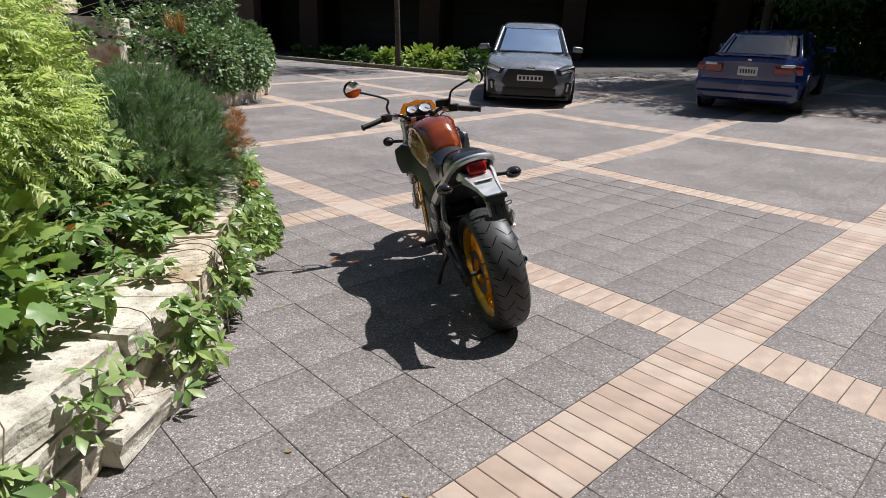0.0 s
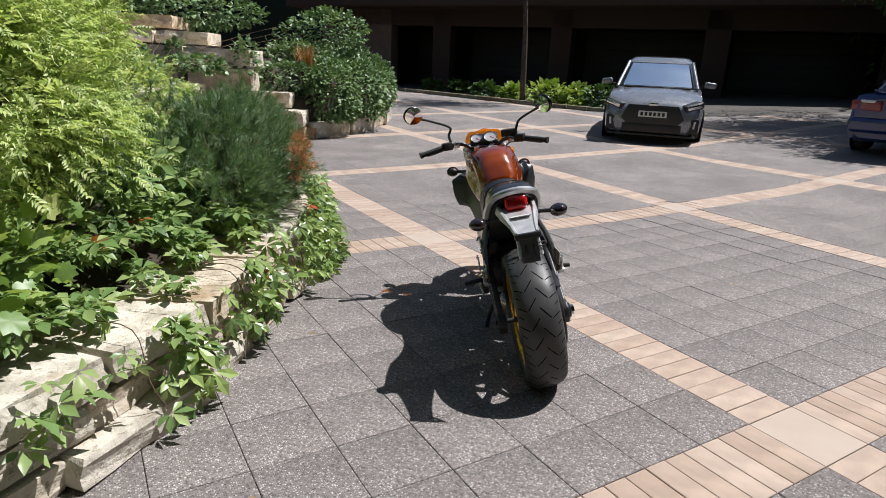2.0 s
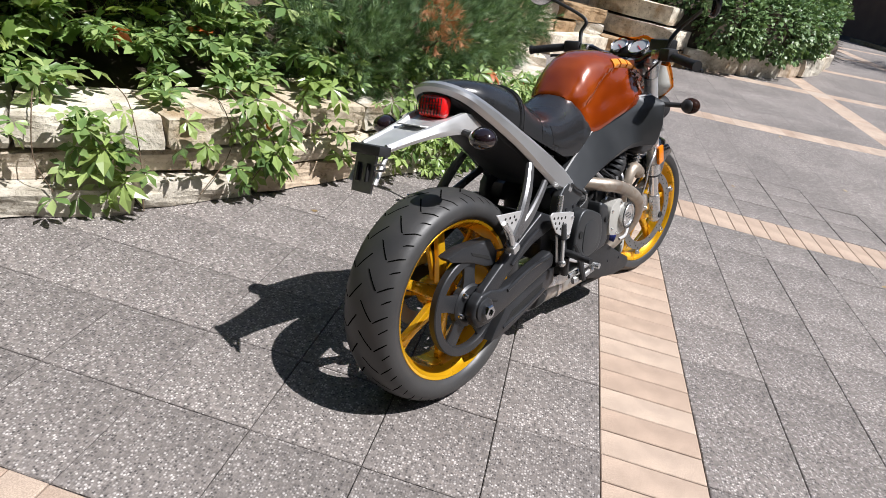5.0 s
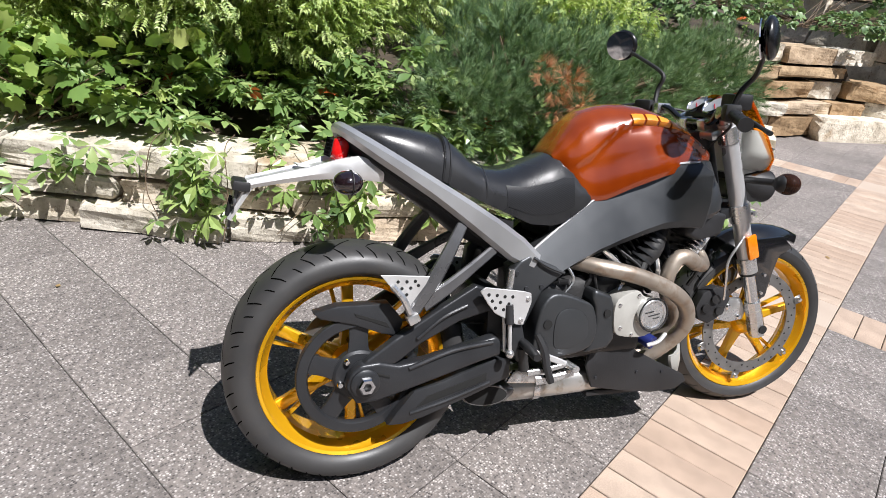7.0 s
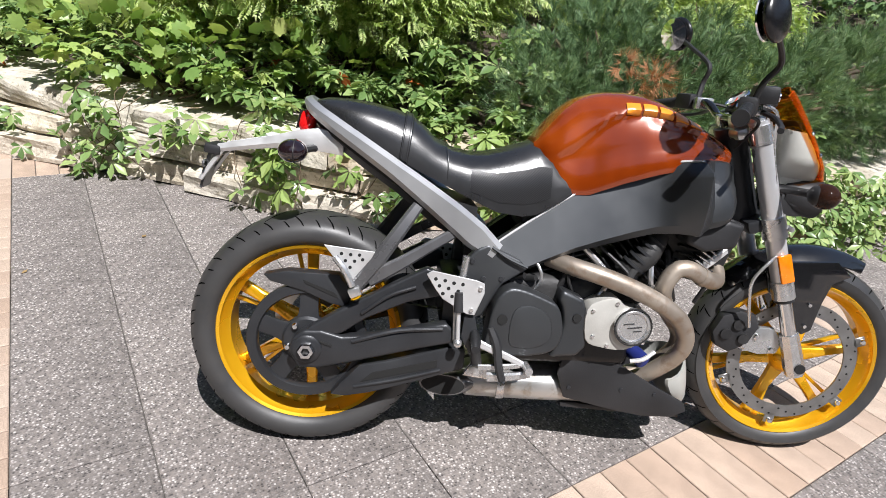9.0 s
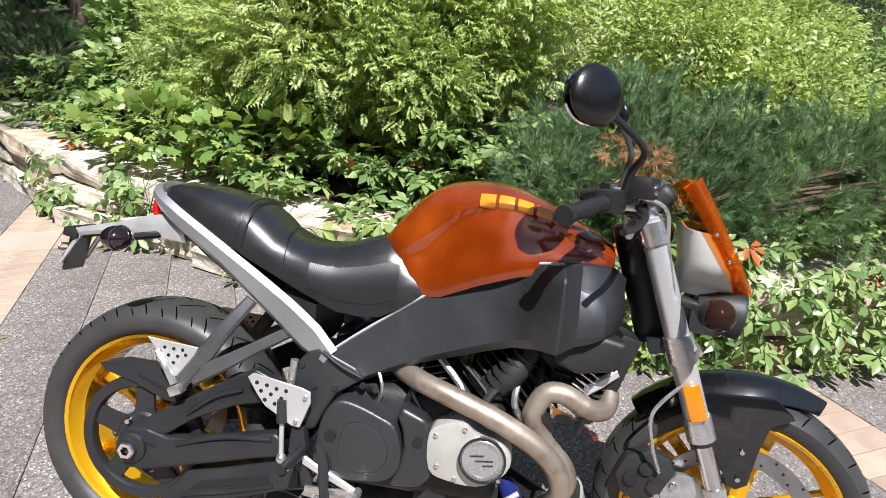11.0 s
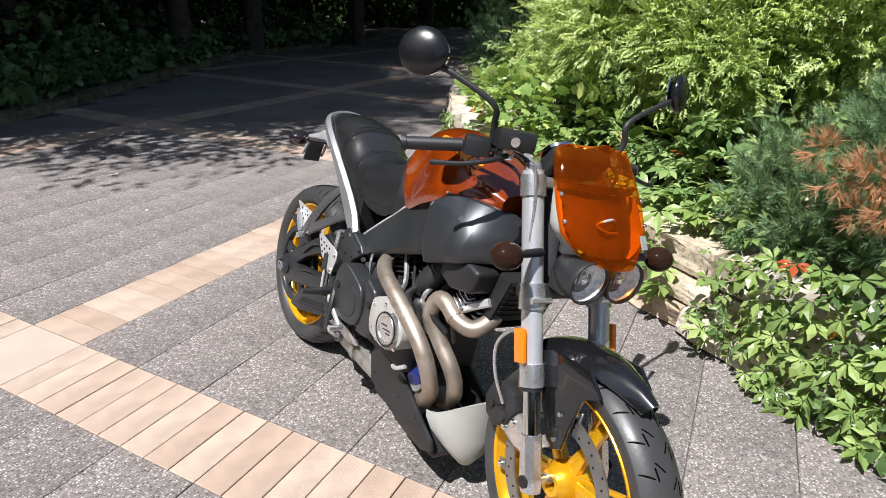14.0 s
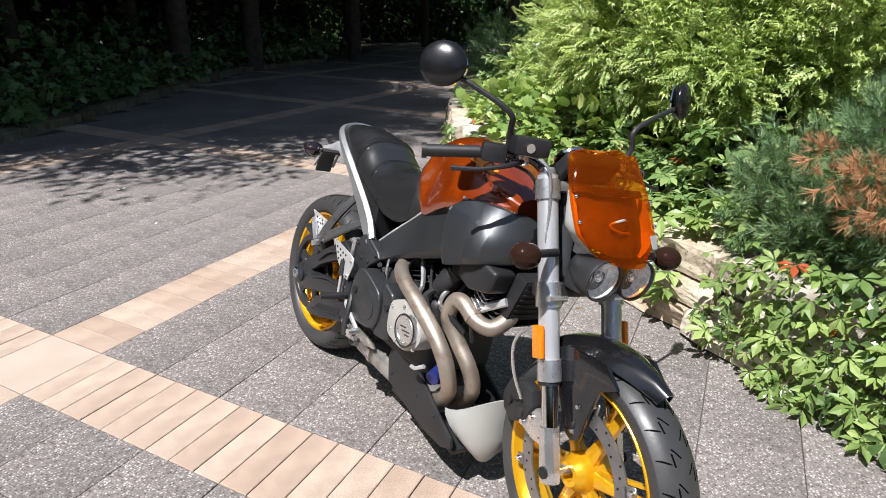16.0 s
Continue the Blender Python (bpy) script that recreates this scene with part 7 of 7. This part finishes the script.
# lamps, screen, dials
for s in (1, -1):
    base = Matrix.Translation((s * 0.052, 1.300, 0.764)) @ Matrix.Rotation(radians(-6), 4, "X") @ Matrix.Rotation(radians(90), 4, "Z") @ Matrix.Scale(0.84, 4)
    shell = bp("headlamp", add_lathe(B(), [(-0.105, 0.0001), (-0.100, 0.036), (-0.055, 0.055), (-0.01, 0.0605), (0.008, 0.0605), (0.010, 0.0575), (0.002, 0.0555), (-0.02, 0.05), (-0.05, 0.03), (-0.055, 0.0001)], (0, 0, 0), 44, False), "black", "round twin headlamp with clear glass", front=True)
    shell.matrix_basis = STEER @ base
    part("reflector", add_lathe(B(), [(0.001, 0.0550), (-0.018, 0.049), (-0.036, 0.034), (-0.047, 0.012), (-0.048, 0.0001)], (0, 0, 0), 36, False), M["lamp_bowl"], shell)
    for k in range(-2, 3):
        part("flute", add_box(B(), (-0.030 + 0.004 * abs(k), 0.016 * k, 0.004), (0.006, 0.003, 0.050 - 0.008 * abs(k)), bev=0.001, seg=1), M["lamp_bowl"], shell)
    part("bulb", add_cyl(B(), (-0.046, 0, 0), (-0.018, 0, 0), 0.009, 0.007, 12), M["glass"], shell)
    part("bulb_shield", add_ball(B(), (-0.014, 0, 0), (0.008, 0.013, 0.013), 12), M["chrome"], shell)
    part("rim_ring", add_lathe(B(), [(0.006, 0.0555), (0.011, 0.0565), (0.011, 0.0605), (0.006, 0.0615)], (0, 0, 0), 44), M["black"], shell)
    part("lens", add_lathe(B(), [(0.004, 0.0555), (0.012, 0.045), (0.017, 0.025), (0.019, 0.0001), (0.016, 0.0001), (0.014, 0.024), (0.009, 0.044), (0.001, 0.0555)], (0, 0, 0), 44, False), M["glass"], shell)
bp("lamp_bracket", add_box(B(), (0, 1.24, 0.745), (0.16, 0.07, 0.06), bev=0.012), "black", front=True)
def screen_point(u, v, back=0.0):
    """The fly screen: u from side to side, v from its foot to its twin-humped top."""
    hw = 0.118 + 0.010 * math.sin(math.pi * min(1, v * 1.1)) - 0.008 * v ** 3 - 0.20 * max(0, 0.18 - v) - 0.10 * max(0, v - 0.92)
    hump = math.cos(2.2 * math.pi * u)
    z = 0.803 + 0.236 * v + 0.006 * v * hump - 0.024 * abs(u) ** 5 * v + 0.016 * abs(u) ** 3 * (1 - v)
    y = 1.335 - 0.140 * v ** 1.1 - (0.052 - 0.010 * v) * abs(u) ** 2.6 + 0.004 * hump * v
    return (hw * u * (1 - back * 1.5), y - back, z)


# pale shell that carries the screen, open towards the rider
nac_rings = []
for k in range(10):
    v = -0.10 + 0.68 * k / 9
    deep = 0.100 - 0.10 * max(0, v)
    outer = []
    for j in range(15):
        q = -1 + j / 7
        ex, ey, ez = screen_point(math.copysign(1, q) if q else 1, max(v, 0.0))
        f = 1 - abs(q)
        x = abs(ex) * (0.97 - 0.10 * max(v, 0)) * (1 - f ** 2.2) * (1 if v >= 0 else 0.86)
        outer.append((math.copysign(x, q), ey - 0.003 - deep * math.sin(math.pi / 2 * min(1, f * 1.6)), ez + 0.010 * f + min(v, 0) * 0.25))
    nac_rings.append(outer + [(x * 0.965, y + 0.005, z) for x, y, z in outer[::-1]])
nac = bp("nacelle", add_rings(B(), nac_rings), "lightgrey", "pale grey lamp nacelle under the screen", front=True)
# added sheet that makes the inside look dark through the screen
panel = []
for k in range(6):
    v = 0.06 + 0.105 * k
    row = [(lambda p: (p[0] * 0.84, p[1] - 0.026, p[2]))(screen_point(-1 + j / 4, v)) for j in range(9)]
    panel.append(row + [(x, y - 0.008, z) for x, y, z in row[::-1]])
part("screen_backing", add_rings(B(), panel), M["inner_grey"], nac, "grey sheet added behind the screen to darken its inside")
band = [[(lambda q: (q[0] * 0.92, q[1] - 0.012, q[2]))(screen_point(-0.95 + 1.9 * j / 10, v)) for j in range(11)] for v in (0.60, 0.655)]
part("screen_strap", add_rings(B(), [r + [(x, y - 0.006, z) for x, y, z in r[::-1]] for r in band]), M["black"], nac, "black bar across the back of the screen")
N = 25
faces = []
for j in range(17):
    v = j / 16
    f = [screen_point(-1 + 2 * i / (N - 1), v) for i in range(N)]
    faces.append(f + [screen_point(-1 + 2 * i / (N - 1), v, 0.003) for i in range(N)][::-1])
screen = bp("fly_screen", add_rings(B(), faces), "screen", "translucent amber fly screen", front=True)
for s in (1, -1):
    for v in (0.32, 0.56):
        x, y, z = screen_point(s * 0.93, v)
        part("screw", add_ball(B(), (x, y + 0.001, z), (0.0055, 0.0055, 0.0055), 10), M["chrome"], screen)
x, y, z = screen_point(-0.72, 0.20)
part("sticker", add_box(B(), (x, y + 0.002, z), (0.024, 0.002, 0.032), (28, 0, 18)), M["plate"], screen, "small white sticker")
bp("wiring", add_tube(B(), [(-0.01, 1.27, 0.895), (0.02, 1.285, 0.900), (0.045, 1.275, 0.885), (0.02, 1.285, 0.872), (-0.02, 1.275, 0.868)], 0.003, 6, 4), "plate", "pale wiring loom behind the screen", front=True)
dash = bp("instrument_panel", add_box(B(), (0, 1.110, 0.985), (0.165, 0.080, 0.045), (48, 0, 0), bev=0.018, seg=3), "black", "black panel with two round dials", front=True)
for s, r in ((1, 0.040), (-1, 0.034)):
    m = Matrix.Translation((s * 0.043, 1.093, 1.002)) @ Matrix.Rotation(radians(-48), 4, "X") @ Matrix.Rotation(radians(-90), 4, "Z")
    dial = part("dial", add_lathe(B(), [(0, 0.0001), (0, r), (0.007, r), (0.009, r * 0.95), (0.006, r * 0.88), (0.003, r * 0.86), (0.003, 0.0001)], (0, 0, 0), 36, False), M["chrome"], dash, "chrome-ringed dial")
    dial.matrix_basis = m
    part("dial_face", add_lathe(B(), [(0.0035, 0.0001), (0.0035, r * 0.85), (0.004, r * 0.85), (0.004, 0.0001)], (0, 0, 0), 32, False), M["plate"], dial)
    part("needle", add_box(B(), (0.0055, 0.008, -0.008), (0.0015, 0.03, 0.0025), (-40, 0, 0)), M["red_lens"], dial)

# ---- parked cars ----
M["car_grey"] = surface("grey_car_paint", (0.20, 0.212, 0.235), (0.225, 0.237, 0.26), 0.25, 0.3, 3, 0.0, 90, 1.0)
M["car_blue"] = surface("blue_car_paint", (0.003, 0.016, 0.10), (0.005, 0.022, 0.13), 0.2, 0.0, 3, 0.0, 90, 1.0)
M["car_glass"] = surface("car_window_glass", (0.012, 0.016, 0.02), (0.018, 0.022, 0.026), 0.04, 0, 3, 0, 90, 1.0, 1.0, rvar=0.02)
# pale blue base stands in for the bright sky mirrored in the glass
M["windscreen"] = surface("sky_blue_windscreen", (0.42, 0.58, 0.78), (0.50, 0.66, 0.86), 0.06, 0.8, 3, 0, 90, 1.0, 1.0, rvar=0.02)
M["tail_red"] = surface("dark_red_lens", (0.16, 0.004, 0.006), (0.24, 0.008, 0.01), 0.15, 0, 40, 0.1, 160, 0.8)
M["trim"] = surface("black_trim", (0.012, 0.012, 0.012), (0.02, 0.02, 0.02), 0.5, 0, 7, 0.1, 200)
M["number_plate"] = surface("number_plate", (0.62, 0.62, 0.60), (0.68, 0.68, 0.66), 0.4, 0, 7, 0)


def rounded(hw, y0, y1, z, p, n=32):
    cy, hy = (y0 + y1) / 2, (y1 - y0) / 2
    return [(hw * math.copysign(abs(math.cos(a)) ** p, math.cos(a)), cy + hy * math.copysign(abs(math.sin(a)) ** p, math.sin(a)), z) for a in [2 * math.pi * k / n for k in range(n)]]


def section(y, hw, zt, zb, crown):
    """A cross-section of the lower body, from sill to bonnet."""
    pts = [(hw * 0.86, zb), (hw * 0.97, zb + 0.06), (hw, zb + (zt - zb) * 0.45), (hw * 0.985, zb + (zt - zb) * 0.72), (hw * 0.93, zt - 0.045), (hw * 0.82, zt - 0.012), (hw * 0.45, zt + crown * 0.8), (0, zt + crown)]
    return [(x, y, z) for x, z in pts] + [(-x, y, z) for x, z in pts[-2::-1]]


def build_car(label, m, paint, W, L, H, body, house, rear):
    car = thing("car", label, "car", m)
    hw = W / 2
    put = lambda n, bm, mt, parent=None, lab="", smooth=True: part(n, bm, M[mt], parent or car, lab, smooth)
    put("body", add_rings(B(), [section(y, hw * k, zt, zb, c) for y, k, zt, zb, c in body]), paint)
    (zb, yb0, yb1, wb), (zm, ym0, ym1, wm), (zt, yt0, yt1, wt) = house
    put("glasshouse", add_rings(B(), [rounded(hw * wb, yb0, yb1, zb, 0.42), rounded(hw * wm, ym0, ym1, zm, 0.42)], caps=False), "car_glass", lab="dark reflecting windows")
    put("roof", add_rings(B(), [rounded(hw * wm * 1.004, ym0, ym1, zm, 0.42), rounded(hw * wt, yt0, yt1, zt - 0.015, 0.5), rounded(hw * wt * 0.8, yt0 + 0.2, yt1 - 0.2, zt, 0.6)]), paint)
    for sx in (1, -1):
        for a, b in (((0.93, yb1, zb), (0.90, ym1, zm)), ((0.93, yb0, zb), (0.90, ym0, zm))):
            f = lambda q, w: (sx * hw * w * 0.93, q[1] + (-0.05 if q[1] > 0 else 0.05), q[2])
            put("pillar", add_tube(B(), [f(a, wb), f(b, wm)], 0.034, 10, 1), paint)
        put("pillar", add_tube(B(), [(sx * hw * wb, (yb0 + yb1) / 2 - 0.15, zb), (sx * hw * wm, (ym0 + ym1) / 2 - 0.15, zm)], 0.035, 8, 1), paint)
        mirror = put("door_mirror", add_box(B(), (sx * (hw + 0.10), yb1 - 0.50, zb + 0.07), (0.22, 0.11, 0.115), (0, sx * 6, sx * -12), bev=0.045, seg=4), paint)
        put("mirror_foot", add_box(B(), (sx * (hw - 0.02), yb1 - 0.55, zb + 0.02), (0.10, 0.05, 0.03), bev=0.008), "trim", mirror)
        for y in (body[0][0] - 0.86 * math.copysign(1, body[0][0]), body[-1][0] + 0.80 * math.copysign(1, body[0][0])):
            wheel = put("wheel", add_lathe(B(), [(x, r) for x, r in tyre_profile(0.115, 0.325, 0.235)], (sx * (hw - 0.12), y, 0.325), 40), "rubber")
            put("rim", add_lathe(B(), [(0.08 * sx, 0.0001), (0.09 * sx, 0.06), (0.06 * sx, 0.19), (0.10 * sx, 0.225), (0.10 * sx, 0.24), (-0.05, 0.24), (-0.05, 0.0001)], (sx * (hw - 0.12), y, 0.325), 30, False), "alloy", wheel)
            put("wheel_arch", add_lathe(B(), [(0, 0.0001), (0, 0.37), (0.012 * sx, 0.37), (0.012 * sx, 0.0001)], (sx * (hw - 0.004), y, 0.34), 36, False), "trim")
    yf = body[0][0]
    if not rear:
        put("grille", add_prism(B(), [(-0.56, 0.48), (-0.44, 0.72), (0.44, 0.72), (0.56, 0.48), (0.42, 0.34), (-0.42, 0.34)], yf - 0.10, yf + 0.012, 0.01, 2), "trim", lab="black front grille").matrix_basis = Matrix.Rotation(radians(90), 4, "Z") @ Matrix.Diagonal((1, -1, 1, 1))
        put("lower_intake", add_box(B(), (0, yf - 0.05, 0.30), (1.05, 0.16, 0.16), bev=0.03), "trim")
        put("splitter", add_box(B(), (0, yf - 0.06, 0.185), (1.55, 0.22, 0.04), bev=0.012), "trim")
        put("badge", add_box(B(), (0, yf + 0.010, 0.735), (0.16, 0.012, 0.05), bev=0.004), "chrome")
        for sx in (1, -1):
            lamp = put("headlight", add_box(B(), (sx * 0.66, yf - 0.17, 0.715), (0.36, 0.24, 0.12), (0, sx * -14, sx * -30), bev=0.03, seg=3), "trim", lab="dark swept headlight")
            put("lens", add_box(B(), (sx * 0.67, yf - 0.150, 0.722), (0.30, 0.23, 0.075), (0, sx * -14, sx * -30), bev=0.015), "chrome", lamp)
            pod = put("fog_pod", add_box(B(), (sx * 0.70, yf - 0.12, 0.38), (0.20, 0.20, 0.26), (0, 0, sx * -20), bev=0.03), "trim")
            put("fog_lamp", add_box(B(), (sx * 0.735, yf - 0.03, 0.40), (0.035, 0.06, 0.13), (0, sx * 8, sx * -20), bev=0.01), "plate", pod)
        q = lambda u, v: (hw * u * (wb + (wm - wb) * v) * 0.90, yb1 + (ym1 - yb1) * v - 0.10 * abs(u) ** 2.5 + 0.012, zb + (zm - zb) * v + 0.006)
        put("windscreen", add_rings(B(), [[q(u, v) for u in (-0.9, -0.6, -0.3, 0, 0.3, 0.6, 0.9)] + [(q(u, v)[0], q(u, v)[1] - 0.02, q(u, v)[2]) for u in (0.9, 0.6, 0.3, 0, -0.3, -0.6, -0.9)] for v in (0.06, 0.35, 0.65, 0.95)]), "windscreen", lab="windscreen with the sky's pale blue reflection put into its colour")
        put("windscreen_frame", add_tube(B(), [(-hw * 0.70, yb1 - 0.02, zb + 0.01), (0, yb1 + 0.06, zb + 0.012), (hw * 0.70, yb1 - 0.02, zb + 0.01)], 0.018, 8, 5), "trim")
    else:
        for sx in (1, -1):
            lamp = put("tail_light", add_box(B(), (sx * 0.62, yf + 0.045, 0.80), (0.44, 0.12, 0.15), (0, 0, sx * 12), bev=0.025, seg=3), "tail_red", lab="dark red tail light")
            put("reverse_lens", add_box(B(), (sx * 0.60, yf + 0.030, 0.862), (0.22, 0.10, 0.05), (0, 0, sx * 12), bev=0.012), "plate", lamp)
        put("boot_lip", add_box(B(), (0, yf + 0.10, 1.035), (1.15, 0.12, 0.03), bev=0.012), paint)
        put("bumper", add_box(B(), (0, yf + 0.06, 0.50), (1.66, 0.22, 0.24), bev=0.07, seg=3), paint)
        put("badge", add_cyl(B(), (0, yf + 0.03, 0.93), (0, yf + 0.015, 0.93), 0.035), "chrome")
    pz, py = (0.56, yf + 0.016) if not rear else (0.76, yf - 0.005)
    plate = put("number_plate", add_box(B(), (0, py, pz), (0.50 if not rear else 0.32, 0.012, 0.11 if not rear else 0.15), bev=0.003, seg=1), "number_plate", lab="white plate with plain dark bars")
    for k in range(6):
        put("bar", add_box(B(), (-0.19 + 0.076 * k if not rear else -0.11 + 0.044 * k, py + (0.008 if not rear else -0.008), pz), (0.048 if not rear else 0.026, 0.004, 0.065), bev=0), "trim", plate)
    return car


def stand(x, y, heading):
    d = Vector((math.cos(heading), math.sin(heading)))
    za, zb = rise(x + 1.4 * d.x, y + 1.4 * d.y), rise(x - 1.4 * d.x, y - 1.4 * d.y)
    return Matrix.Translation((x, y, (za + zb) / 2)) @ Matrix.Rotation(heading - math.pi / 2, 4, "Z") @ Matrix.Rotation(math.atan2(za - zb, 2.8), 4, "X")


build_car("dark grey metallic hatchback parked on the sunny paving", stand(4.27, 10.8, radians(249.6)), "car_grey", 1.82, 4.36, 1.47,
          [(2.18, 0.74, 0.60, 0.24, 0.02), (2.12, 0.86, 0.70, 0.20, 0.03), (1.95, 0.95, 0.78, 0.19, 0.04), (1.5, 1.0, 0.87, 0.19, 0.05), (0.95, 1.0, 0.95, 0.20, 0.04), (0.4, 1.0, 0.98, 0.20, 0.0), (-1.2, 1.0, 1.02, 0.20, 0.0), (-1.9, 0.97, 1.0, 0.22, 0.0), (-2.18, 0.88, 0.85, 0.28, 0.0)],
          ((0.96, -2.0, 1.04, 0.90), (1.42, -1.75, 0.26, 0.74), (1.52, -1.6, 0.08, 0.64)), False)
build_car("blue two-door car parked in the shade of trees", stand(8.4, 8.1, radians(41)), "car_blue", 1.76, 4.49, 1.37,
          [(-2.24, 0.86, 0.90, 0.30, 0.02), (-2.16, 0.95, 0.98, 0.24, 0.03), (-1.7, 1.0, 1.0, 0.22, 0.02), (-0.8, 1.0, 0.96, 0.20, 0.0), (0.5, 1.0, 0.93, 0.20, 0.0), (1.2, 1.0, 0.88, 0.20, 0.02), (1.9, 0.95, 0.74, 0.20, 0.02), (2.24, 0.78, 0.60, 0.25, 0.0)],
          ((0.92, -1.55, 0.95, 0.86), (1.29, -0.95, 0.30, 0.70), (1.37, -0.8, 0.15, 0.60)), True)

# ---- small things on the paving ----
def build_litter():
    rg = random.Random(31)
    mats = [leaf_single("fallen_leaf", [(0.30, 0.20, 0.09), (0.40, 0.30, 0.14), (0.20, 0.13, 0.06)], 0.7, 0.1), surface("bleached_scrap", (0.70, 0.69, 0.66), (0.80, 0.79, 0.76), 0.7, 0, 9, 0.1)]
    oval = leaflet(0, 1.0, 0.55)
    for k, (x, y, s, pale) in enumerate(((0.45, -2.84, 0.11, 1), (-0.70, -2.33, 0.03, 1), (-0.95, 3.0, 0.05, 0), (-0.45, 5.6, 0.06, 0), (0.35, -1.9, 0.03, 1), (1.6, 1.4, 0.035, 0), (-0.7, -1.2, 0.03, 0), (0.9, 2.6, 0.04, 0), (-0.2, 3.4, 0.05, 0), (-1.15, 0.35, 0.04, 0), (2.2, 0.6, 0.035, 0), (-1.1, -0.9, 0.035, 0), (0.4, 4.4, 0.05, 0))):
        me = bpy.data.meshes.new("fallen_leaf")
        me.from_pydata([(a * 1.0, b, abs(c) * 0.3 + 0.02) for a, b, c in oval[0]], [], oval[1])
        me.materials.append(mats[pale])
        ob = new("fallen_leaf", me)
        ob.matrix_basis = pose(x, y, rise(x, y) + 0.002, rg.uniform(-6, 6), rg.uniform(-6, 6), rg.uniform(0, 360)) @ Matrix.Scale(s, 4)
        tagged(ob, "pale dry scrap lying on the paving" if pale else "brown fallen leaf lying on the paving", "leaf", "fallen leaves")


build_litter()
